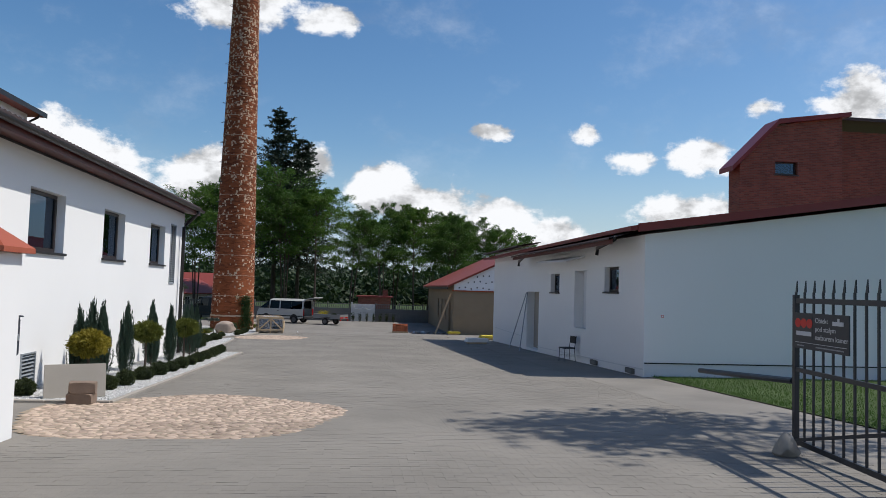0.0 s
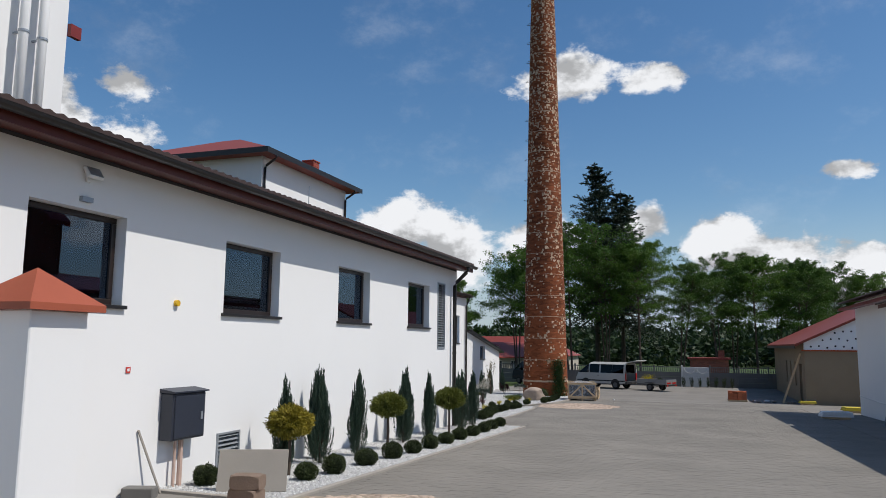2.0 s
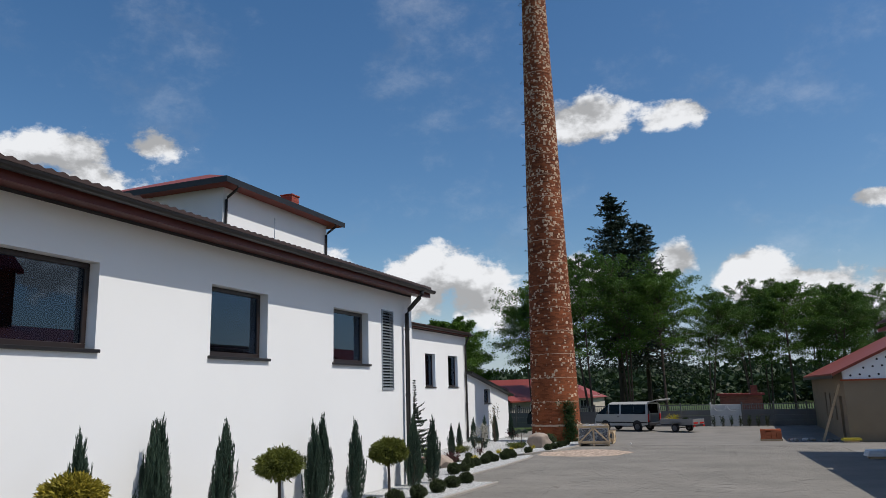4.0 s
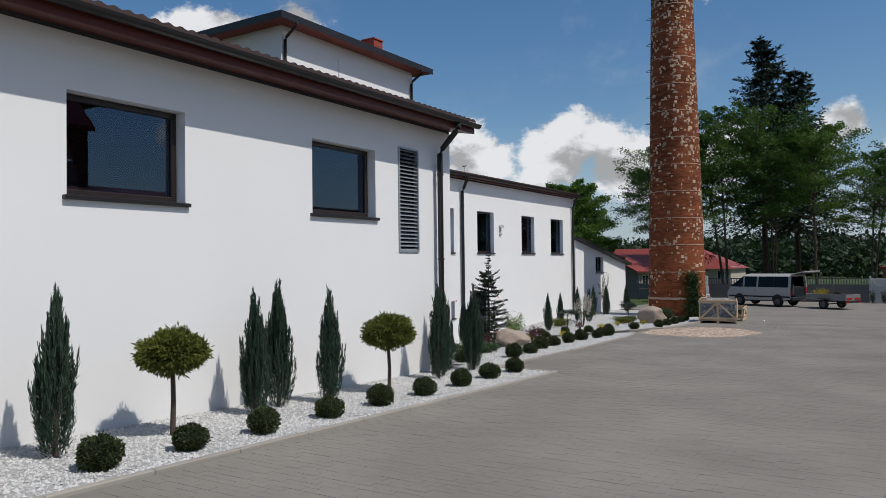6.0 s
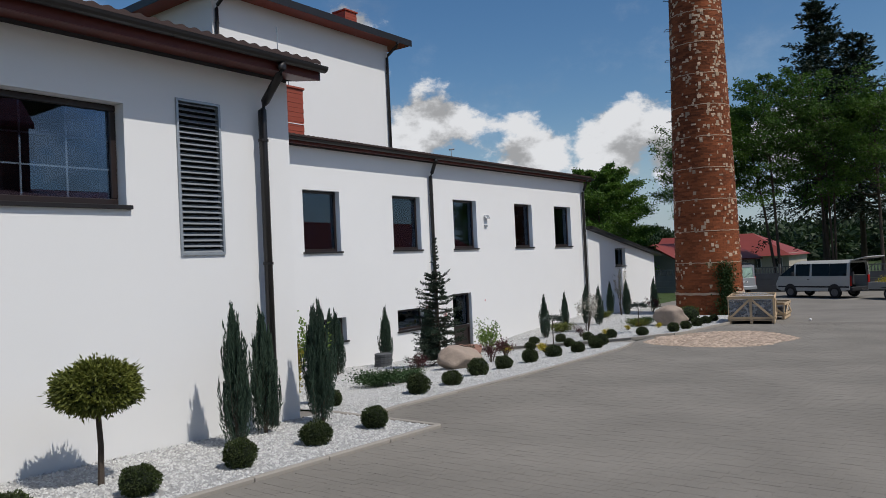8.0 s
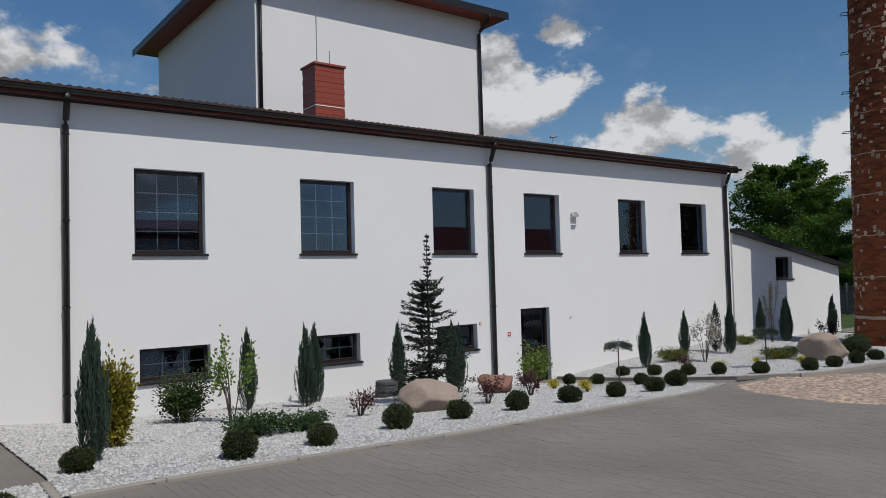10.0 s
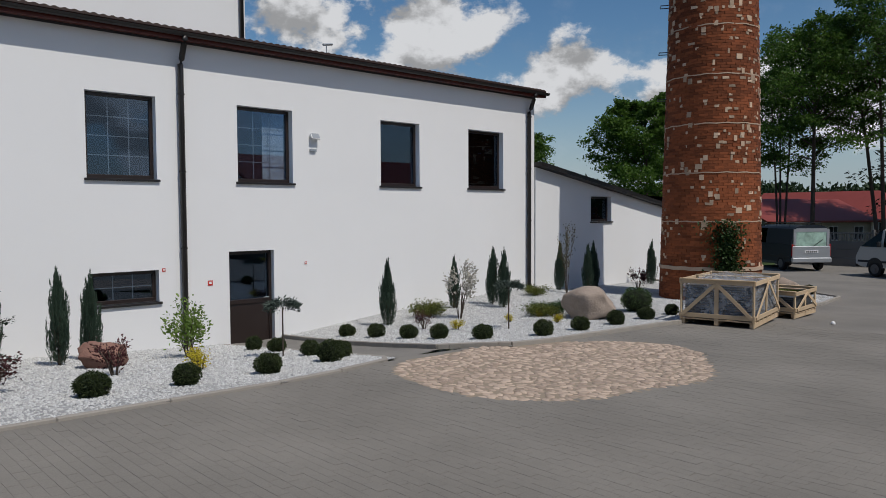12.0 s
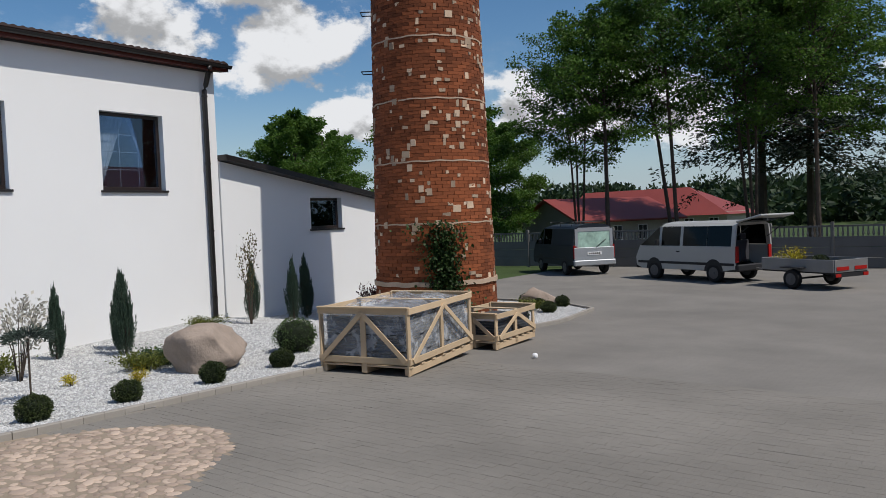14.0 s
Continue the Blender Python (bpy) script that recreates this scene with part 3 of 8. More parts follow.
downpipe(-7.88, 27.58, ground_z(-7.9, 27.5), 4.82, (1, 0), 0.42)

# louvred panels
def louvre(y0, y1, z0, z1, slats, label):
    t = empty("louvre_panel", AX, y0, z0, label, "louvre vent", kind="structure")
    for nm, b in (("frame_side", (y0, y0 + 0.03, z0, z1)), ("frame_side", (y1 - 0.03, y1, z0, z1)), ("frame_top", (y0 + 0.03, y1 - 0.03, z1 - 0.03, z1)), ("frame_bottom", (y0 + 0.03, y1 - 0.03, z0, z0 + 0.03))):
        bm = bmesh.new()
        box(bm, AX - 0.05, AX + 0.025, *b)
        part(nm, bm, STEEL, t)
    # added black sheet paints the darkness between the slats
    bm = bmesh.new()
    box(bm, AX - 0.09, AX - 0.08, y0 + 0.002, y1 - 0.002, z0 + 0.002, z1 - 0.002)
    part("backing", bm, DARK, t)
    n = slats
    for i in range(n):
        z = z0 + 0.05 + (z1 - z0 - 0.1) * i / (n - 1)
        bm = bmesh.new()
        extrude_poly(bm, [(AX + 0.015, y0 + 0.032, z - 0.022), (AX + 0.018, y0 + 0.032, z - 0.018), (AX - 0.05, y0 + 0.032, z + 0.028), (AX - 0.053, y0 + 0.032, z + 0.024)], (0, y1 - y0 - 0.064, 0))
        part("slat", bm, STEEL, t)


louvre(*louvre_hole, 27, "tall grey metal louvre panel in a white wall")
louvre(*vent_hole, 9, "low grey metal louvre vent above the gravel")

# ---- two-storey white wing behind the beds ----
B_WIN = [(31.27, 32.66), (34.81, 36.19), (38.47, 39.83), (41.63, 43.03), (45.64, 46.97), (48.83, 50.31)]
BZ0, BZ1 = 2.61, 4.30
B_LOW = [(31.34, 32.73), (35.0, 36.27), (38.5, 39.82)]
DOOR = (41.38, 42.49, -1.03, 1.07)
wall("wall_wing_east", "x", BX, -0.4, 28.12, 51.75, -1.6, 5.45, [(a, b, BZ0, BZ1) for a, b in B_WIN] + [(a, b, 0.1, 0.755) for a, b in B_LOW] + [DOOR], label="two-storey white rendered wall behind planted beds")
for i, (a, b) in enumerate(B_WIN):
    window("x", BX, a, b, BZ0, BZ1, cols=3, rows=4, dress={3: "blind", 4: "curtain", 5: "curtain"}.get(i),
           label={3: "dark brown window with a half-drawn white blind", 4: "dark brown window with white curtains drawn aside", 5: "dark brown window with pale curtains"}.get(i, "dark brown upper window with glazing bars in a white wall"))
for a, b in B_LOW:
    window("x", BX, a, b, 0.1, 0.755, cols=3, rows=2, label="low wide dark brown basement window")
wall("wall_wing_north", "y", 51.75, -0.4, -29.0, -15.49, -1.6, 5.45, label="white rendered end wall of the wing")
# added wing interior, again coloured dark to pass as unlit
wall("wall_wing_room", "x", -19.0, -0.1, 27.8, 51.1, -1.4, 5.4, material=ROOM, label="added partition behind the wing windows, coloured dark as if unlit")
slab("floor_wing", [(-19, 27.8, 1.7), (-15.5, 27.8, 1.7), (-15.5, 51.1, 1.7), (-19, 51.1, 1.7)], (0, 0, -0.2), ROOM, "wing upper floor coloured dark as if unlit", "floor")
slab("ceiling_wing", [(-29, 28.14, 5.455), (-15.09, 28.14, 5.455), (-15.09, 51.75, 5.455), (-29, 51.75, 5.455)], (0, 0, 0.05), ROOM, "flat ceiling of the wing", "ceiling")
tile_roof("roof_wing", 28.14, 51.95, -14.78, 5.66, -20.4, 6.6, "dark brown ribbed roof of the two-storey wing")
slab("roof_wing_rear", [(-20.4, 28.14, 6.6), (-29.5, 28.14, 5.2), (-29.5, 51.95, 5.2), (-20.4, 51.95, 6.6)], (0, 0, 0.06), TILE, "dark brown rear roof of the wing", "roof")
slab("wing_soffit", [(-15.09, 28.14, 5.50), (-14.84, 28.14, 5.47), (-14.84, 51.94, 5.47), (-15.09, 51.94, 5.50)], (0, 0, 0.03), SOFFIT, "red-brown soffit under the wing eave", "eave")
slab("wing_fascia", [(-14.84, 28.14, 5.47), (-14.81, 28.14, 5.47), (-14.81, 28.14, 5.65), (-14.84, 28.14, 5.65)], (0, 23.8, 0), SOFFIT, "red-brown fascia board of the wing", "eave")
slab("wing_verge", [(-14.8, 51.95, 5.47), (-14.8, 51.95, 5.67), (-20.4, 51.95, 6.62), (-20.4, 51.95, 6.4)], (0, 0.03, 0), BROWN, "dark brown verge board of the wing", "eave")
bm = bmesh.new()
extrude_poly(bm, [(-15.09, 51.4, 5.506), (-26.0, 51.4, 5.506), (-20.4, 51.4, 6.55)], (0, 0.34, 0))
setting(part("gable_wing", bm, PLASTER), "white rendered gable of the wing", "wall")
gutter(28.14, 52.0, -14.73, 5.60)
for yy in (30.05, 40.33, 51.4):
    downpipe(-14.99, yy, ground_z(-15.0, yy), 5.54, (1, 0), 0.25, 0.06)

# low dark door
door = new("door_1")
setting(door, "dark brown glazed door at the low wall", "door")
for nm, b in (("door_frame", (DOOR[0] + 0.004, DOOR[0] + 0.07, DOOR[2], DOOR[3] - 0.004)), ("door_frame", (DOOR[1] - 0.07, DOOR[1] - 0.004, DOOR[2], DOOR[3] - 0.004)), ("door_frame", (DOOR[0] + 0.07, DOOR[1] - 0.07, DOOR[3] - 0.08, DOOR[3] - 0.004)),
              ("door_rail", (DOOR[0] + 0.07, DOOR[1] - 0.07, DOOR[2] + 0.9, DOOR[2] + 1.0)), ("door_panel", (DOOR[0] + 0.07, DOOR[1] - 0.07, DOOR[2], DOOR[2] + 0.9))):
    bm = bmesh.new()
    box(bm, BX - 0.22, BX - (0.12 if nm != "door_panel" else 0.15), *b)
    part(nm, bm, FRAME, door, bevel=0.006)
bm = bmesh.new()
box(bm, BX - 0.18, BX - 0.174, DOOR[0] + 0.07, DOOR[1] - 0.07, DOOR[2] + 1.0, DOOR[3] - 0.08)
part("pane", bm, GLASS, door).visible_shadow = False
bm = bmesh.new()
tube(bm, [(BX - 0.12, DOOR[1] - 0.11, DOOR[2] + 1.02), (BX - 0.07, DOOR[1] - 0.11, DOOR[2] + 1.02), (BX - 0.07, DOOR[1] - 0.24, DOOR[2] + 1.02)], 0.011, 6)
part("door_handle", bm, STEEL, door)

# ---- low annex with a falling roof ----
an_top = lambda y: 3.35 - (y - 51.65) * 0.167
wall("wall_annex_east", "x", -15.04, -0.35, 51.76, 59.7, -1.4, 3.3, [(54.68, 55.9, 1.58, 2.45)], label="white rendered annex wall under a falling roof", top=an_top)
window("x", -15.04, 54.68, 55.9, 1.58, 2.45, cols=2, rows=2, label="small square dark brown window in the annex")
slab("roof_annex", [(-14.75, 51.76, 3.35), (-14.75, 60.1, 3.38 - 8.54 * 0.167), (-21.5, 60.1, 3.38 - 8.54 * 0.167), (-21.5, 51.76, 3.35)], (0, 0, 0.13), BROWN, "dark brown falling roof of the annex", "roof")
wall("wall_annex_north", "y", 59.7, -0.35, -21.3, -15.39, -1.4, 2.0, label="white rendered end wall of the annex")
# added wall behind the annex window, dark colour in place of shade
wall("wall_annex_room", "x", -18.0, -0.1, 51.6, 59.3, -1.4, 1.95, material=ROOM, label="added inner wall of the annex, coloured dark as if unlit")

# ---- tall white block rising behind ----
TX = -20.3
wall("wall_block_east", "x", TX, -0.4, 36.0, 44.65, 5.0, 11.3, label="tall plain white rendered upper block")
wall("wall_block_south", "y", 36.0, 0.4, -30.0, -20.7, 5.0, 11.3, label="tall plain white rendered upper block")
wall("wall_block_north", "y", 44.65, -0.4, -30.0, -20.7, 5.0, 11.3, label="tall plain white rendered upper block")


def hip_roof(name, x0, x1, y0, y1, z, rise, o, material):
    bm = bmesh.new()
    X0, X1, Y0, Y1 = x0 - o, x1 + o, y0 - o, y1 + o
    half = (Y1 - Y0) / 2
    base = [bm.verts.new(p) for p in ((X0, Y0, z), (X1, Y0, z), (X1, Y1, z), (X0, Y1, z))]
    low = [bm.verts.new((v.co.x, v.co.y, z - 0.22)) for v in base]
    r0, r1 = bm.verts.new((X0 + half, Y0 + half, z + rise)), bm.verts.new((X1 - half, Y0 + half, z + rise))
    bm.faces.new((base[0], base[1], r1, r0))
    bm.faces.new((base[1], base[2], r1))
    bm.faces.new((base[2], base[3], r0, r1))
    bm.faces.new((base[3], base[0], r0))
    for i in range(4):
        j = (i + 1) % 4
        bm.faces.new((base[i], base[j], low[j], low[i]))
    bm.faces.new(low[::-1])
    return setting(part(name, bm, material), "red metal hipped roof with dark brown eaves", "roof")


hip_roof("roof_block", -30.0, TX, 36.0, 44.65, 11.52, 2.1, 0.7, REDROOF)
slab("block_fascia", [(TX + 0.71, 35.28, 11.27), (TX + 0.74, 35.28, 11.27), (TX + 0.74, 35.28, 11.53), (TX + 0.71, 35.28, 11.53)], (0, 10.1, 0), BROWN, "dark brown fascia of the upper block", "eave")
slab("block_fascia_south", [(-31, 35.26, 11.27), (-31, 35.29, 11.27), (-31, 35.29, 11.53), (-31, 35.26, 11.53)], (11.45, 0, 0), BROWN, "dark brown fascia of the upper block", "eave")
for yy in (36.12, 44.5):
    downpipe(TX + 0.09, yy, 6.4 if yy > 40 else 6.55, 11.3, (1, 0), 0.6, 0.06)


def roof_stack(x, y, z0, z1, sx, sy, name, label):
    t = empty(name, x, y, z0, label, "chimney stack", kind="structure")
    bm = bmesh.new()
    n = int((z1 - z0) / 0.15)
    for k in range(n):
        o = 0.0 if k % 2 else 0.006
        box(bm, x - sx / 2 - o, x + sx / 2 + o, y - sy / 2 - o, y + sy / 2 + o, z0 + k * 0.15 + 0.004, z0 + (k + 1) * 0.15 - 0.004)
    part("stack", bm, REDTRIM_BRIGHT, t, "red ribbed metal cladding")
    bm = bmesh.new()
    box(bm, x - sx / 2 - 0.05, x + sx / 2 + 0.05, y - sy / 2 - 0.05, y + sy / 2 + 0.05, z0 + n * 0.15, z0 + n * 0.15 + 0.07)
    part("cap", bm, REDTRIM_BRIGHT, t, bevel=0.01)
    bm = bmesh.new()
    box(bm, x - sx / 2 - 0.012, x + sx / 2 + 0.012, y - sy / 2 - 0.012, y + sy / 2 + 0.012, z0 + (z1 - z0) * 0.4, z0 + (z1 - z0) * 0.4 + 0.025)
    part("strap", bm, PLASTER, t, "pale strap")
    return t


REDTRIM_BRIGHT = mat("red_cladding", (0.27, 0.060, 0.035), 0.45, 0.1, 2, 40, 0.05)
st = roof_stack(-18.3, 37.15, 5.95, 8.0, 0.75, 0.9, "roof_chimney", "square red-clad chimney stack on the wing roof")
for dy, rod_top in ((-0.19, 9.9), (0.21, 8.47)):
    bm = bmesh.new()
    tube(bm, [(-18.3, 37.15 + dy, 7.98), (-18.3, 37.15 + dy, rod_top)], 0.018, 6)
    part("rod", bm, STEEL, st, "thin steel rod")
roof_stack(-22.6, 44.6, 12.0, 13.3, 0.7, 0.7, "block_chimney", "small red-clad chimney on the hipped roof")

# far white tower with two flues
wall("wall_tower_east", "x", -14.0, -0.4, 13.2, 18.65, 5.0, 13.5, label="tall plain white tower above the roofs")
wall("wall_tower_north", "y", 18.65, -0.4, -20, -14.4, 5.0, 13.5, label="tall plain white tower above the roofs")
wall("wall_tower_south", "y", 13.2, 0.4, -20, -14.4, 5.0, 13.5, label="tall plain white tower above the roofs")
slab("roof_tower", [(-20, 13.0, 13.5), (-13.8, 13.0, 13.5), (-13.8, 18.85, 13.5), (-20, 18.85, 13.5)], (0, 0, 0.2), BROWN, "flat dark roof of the tower", "roof")
slab("tower_ledge", [(-14.0, 18.66, 9.2), (-13.9, 18.66, 9.2), (-13.9, 18.95, 9.2), (-14.0, 18.95, 9.2)], (0, 0, 0.28), REDTRIM, "small red flashing on the tower", "flashing")
for dy in (17.35, 17.8):
    t = empty("flue_pipe", -13.7, dy, 5.9, "tall white metal flue pipe on a tower", "flue", "twin flues")
    bm = bmesh.new()
    tube(bm, [(-13.72, dy, 5.3), (-13.72, dy, 13.2)], 0.095, 12)
    part("pipe", bm, PLASTER, t, smooth=True)
    for z in (7.2, 8.7, 10.2):
        bm = bmesh.new()
        tube(bm, [(-13.72, dy, z), (-13.72, dy, z + 0.05)], 0.11, 12)
        part("collar", bm, STEEL, t)
        bm = bmesh.new()
        box(bm, -14.0, -13.86, dy - 0.02, dy + 0.02, z, z + 0.04)
        part("bracket", bm, STEEL, t)

# ---- white workshop across the yard ----
RX = 5.4
R_WIN = [(23.55, 24.8, 2.56, 3.32), (26.6, 27.95, 1.3, 3.27), (29.9, 31.15, 2.5, 3.22)]
R_DOOR = (33.0, 35.1, 0.05, 2.5)
wall("wall_workshop_west", "x", RX, 0.4, 21.6, 36.0, -1.0, 4.12, R_WIN + [R_DOOR], label="white rendered workshop wall in shade")
wall("wall_workshop_far", "x", RX + 0.15, 0.4, 36.0, 44.0, -1.2, 4.55, label="white rendered workshop wall in shade")
window("x", RX, *R_WIN[0], out=-1, cols=1, rows=1, label="small dark brown window in a deep white reveal")
window("x", RX, *R_WIN[2], out=-1, cols=1, rows=1, label="small dark brown window in a deep white reveal")
slab("niche_back", [(RX + 0.33, 26.5, 1.2), (RX + 0.33, 28.05, 1.2), (RX + 0.33, 28.05, 3.4), (RX + 0.33, 26.5, 3.4)], (0.05, 0, 0), PLINTH, "blind grey panel closing a tall opening", "wall")
slab("doorway_back", [(RX + 0.33, 32.9, 0), (RX + 0.33, 35.2, 0), (RX + 0.33, 35.2, 2.6), (RX + 0.33, 32.9, 2.6)], (0.05, 0, 0), KERB, "grey panel set deep in the doorway", "door")
g_top = lambda x: 4.12 + (x - 5.4) * 0.15
bm = bmesh.new()
wall_panel(bm, "y", 21.6, 0.4, 5.8, 17.0, -1.0, 4.2, [], top=g_top)
setting(part("wall_workshop_gable", bm, PLASTER), "large plain white gable wall in shade", "wall")
bm = bmesh.new()
extrude_poly(bm, [(5.4, 21.6, 4.121), (5.8, 21.6, 4.121), (5.8, 21.6, g_top(5.8))], (0, 0.4, 0))
setting(part("gable_corner", bm, PLASTER), "white gable corner piece", "wall")
slab("workshop_plinth", [(5.42, 21.585, -0.6), (17.0, 21.585, -0.6), (17.0, 21.585, 0.69), (5.42, 21.585, 0.69)], (0, 0.012, 0), PLINTH, "slightly darker plinth band on the gable", "plinth")
slab("workshop_plinth_line", [(5.42, 21.57, 0.69), (17.0, 21.57, 0.69), (17.0, 21.57, 0.72), (5.42, 21.57, 0.72)], (0, 0.028, 0), BROWN, "dark plinth drip edge on the gable", "plinth")
slab("workshop_plinth_west", [(5.375, 21.6, 0.52), (5.375, 33.0, 0.2), (5.375, 33.0, 0.23), (5.375, 21.6, 0.55)], (0.02, 0, 0), PLINTH, "grey plinth drip edge along the workshop", "plinth")
slab("workshop_plinth_far", [(5.525, 36.0, 0.40), (5.525, 44.0, 0.45), (5.525, 44.0, 0.48), (5.525, 36.0, 0.43)], (0.02, 0, 0), PLINTH, "grey plinth drip edge along the workshop", "plinth")
# roof, red verge and eaves
slab("roof_workshop", [(4.9, 21.35, 4.19), (17.0, 21.35, 6.0), (17.0, 44.2, 6.0), (4.9, 44.2, 4.19)], (0, 0, 0.12), REDTRIM, "low dark red metal roof of the workshop", "roof")
slab("workshop_verge", [(5.1, 21.30, 4.16), (17.0, 21.30, 5.95), (17.0, 21.30, 6.17), (5.1, 21.30, 4.38)], (0, 0.045, 0), REDTRIM, "dark red verge flashing along the gable", "eave")
slab("roof_workshop_back", [(17.0, 21.35, 6.0), (29.0, 21.35, 4.2), (29.0, 44.2, 4.2), (17.0, 44.2, 6.0)], (0, 0, 0.12), REDTRIM, "rear slope of the workshop roof", "roof")
wall("wall_workshop_east", "x", 28.6, 0.4, 21.6, 44.0, -1.2, 4.1, label="white rendered rear wall of the workshop")
wall("wall_workshop_gable_east", "y", 21.6, 0.4, 17.0, 28.6, -1.0, 4.2, label="white rendered gable wall")
wall("wall_workshop_north", "y", 44.0, -0.4, 6.0, 28.6, -1.2, 4.2, label="white rendered end wall of the workshop")
tile_roof("workshop_canopy", 21.9, 34.6, 4.5, 3.98, 5.9, 4.33, "ribbed dark eave sheeting of the workshop")
slab("workshop_eave_board", [(4.58, 21.9, 3.86), (4.61, 21.9, 3.86), (4.61, 21.9, 3.98), (4.58, 21.9, 3.98)], (0, 12.7, 0), SOFFIT, "dark red eave board of the workshop", "eave")
tile_roof("workshop_eave_far", 35.2, 44.2, 4.9, 4.52, 6.0, 4.72, "ribbed dark eave sheeting of the workshop")


def spout(y, z):
    t = empty("eave_outlet", 5.0, y, z, "dark brown angled rain outlet under the eave", "downpipe", "rain pipes", kind="structure")
    bm = bmesh.new()
    tube(bm, [(4.66, y - 0.95, z + 0.33), (4.66, y - 0.93, z + 0.24), (4.92, y + 1.25, z + 0.12), (4.92, y + 1.3, z - 0.08)], 0.055, 8)
    part("pipe", bm, BROWN, t, smooth=True)


spout(22.85, 3.74)
spout(33.6, 3.70)
slab("door_awning", [(4.75, 26.8, 3.55), (4.75, 31.0, 3.62), (5.4, 31.0, 3.75), (5.4, 26.8, 3.72)], (0, 0, 0.05), PLINTH, "thin flat door canopy slab", "canopy")

# old brick building behind the workshop
bm = bmesh.new()
brick_top = lambda x: 8.55 + (x - 14.8) * 1.06 if x < 16.6 else 10.46 + (x - 16.6) * 0.15
wall_panel(bm, "y", 34.0, 0.4, 16.3, 19.77, 3.0, 9.0, [(16.5, 17.58, 8.15, 8.76)], top=brick_top)
extrude_poly(bm, [(14.8, 34.0, 3.0), (16.3, 34.0, 3.0), (16.3, 34.0, brick_top(16.3)), (14.8, 34.0, 8.55)], (0, 0.4, 0))
setting(part("wall_brick_gable", bm, OLDBRICK), "weathered dark red brick gable wall", "wall")
wall("wall_brick_side", "y", 35.2, 0.4, 19.37, 30.0, 3.0, 10.6, [], OLDBRICK, "shaded dark brick side wall")
wall("wall_brick_rear", "y", 35.0, 0.2, 15.2, 19.37, 3.0, 8.5, [], OLDBRICK, "shaded dark brick rear wall")
wall("wall_brick_return", "x", 19.37, 0.4, 34.4, 35.2, 3.0, 10.6, [], OLDBRICK, "shaded dark brick return wall")
slab("brick_roof_verge", [(14.35, 33.8, 8.2), (16.6, 33.8, 10.46), (20.1, 33.8, 10.98), (20.1, 33.8, 11.18), (16.6, 33.8, 10.68), (14.35, 33.8, 8.42)], (0, 1.25, 0), REDTRIM, "dark red roof edge over the brick gable", "roof")
slab("brick_roof_side", [(20.1, 34.6, 11.0), (31.0, 34.6, 11.0), (31.0, 40.0, 11.1), (20.1, 40.0, 11.1)], (0, 0, 0.15), TILE, "dark tiled roof behind the brick gable", "roof")
wall("wall_brick_west", "x", 14.8, 0.4, 34.4, 35.0, 3.0, 8.5, [], OLDBRICK, "weathered dark red brick side wall")
window("y", 34.0, 16.5, 17.58, 8.15, 8.76, out=-1, cols=3, rows=2, label="small old window in a brick gable")

# ---- plants ----
def unit(v):
    return v / np.maximum(np.linalg.norm(v, axis=-1, keepdims=True), 1e-9)


def leaf_mesh(name, P, D, L, W, material, rng, curl=0.25):
    """Leaves as small kites with a bent rib: two faces each, one island a leaf."""
    n = len(P)
    D = unit(D)
    S = unit(np.cross(D, unit(rng.normal(size=(n, 3)))))
    N = np.cross(S, D)
    L, W = np.broadcast_to(L, n)[:, None], np.broadcast_to(W, n)[:, None]
    mid = P + D * L * 0.45 + N * L * curl * 0.2
    V = np.stack([P, mid - S * W / 2, P + D * L, mid + S * W / 2], 1).reshape(-1, 3)
    F = np.arange(4 * n).reshape(n, 4)
    me = bpy.data.meshes.new(name)
    me.from_pydata(V.tolist(), [], F.tolist())
    me.materials.append(material)
    return me


def held(name, me, parent, label=""):
    ob = new(name, me)
    ob.parent = parent
    return tagged(ob, label)


def ball(bm, c, r, sub=2, squash=1.0, rough=0.0, seed=0):
    res = bmesh.ops.create_icosphere(bm, subdivisions=sub, radius=1.0)
    for v in res["verts"]:
        k = 1 + rough * noise.noise(v.co * 2.1 + Vector((seed, 0, 0)))
        v.co = Vector(c) + Vector((v.co.x * r * k, v.co.y * r * k, v.co.z * r * squash * k))


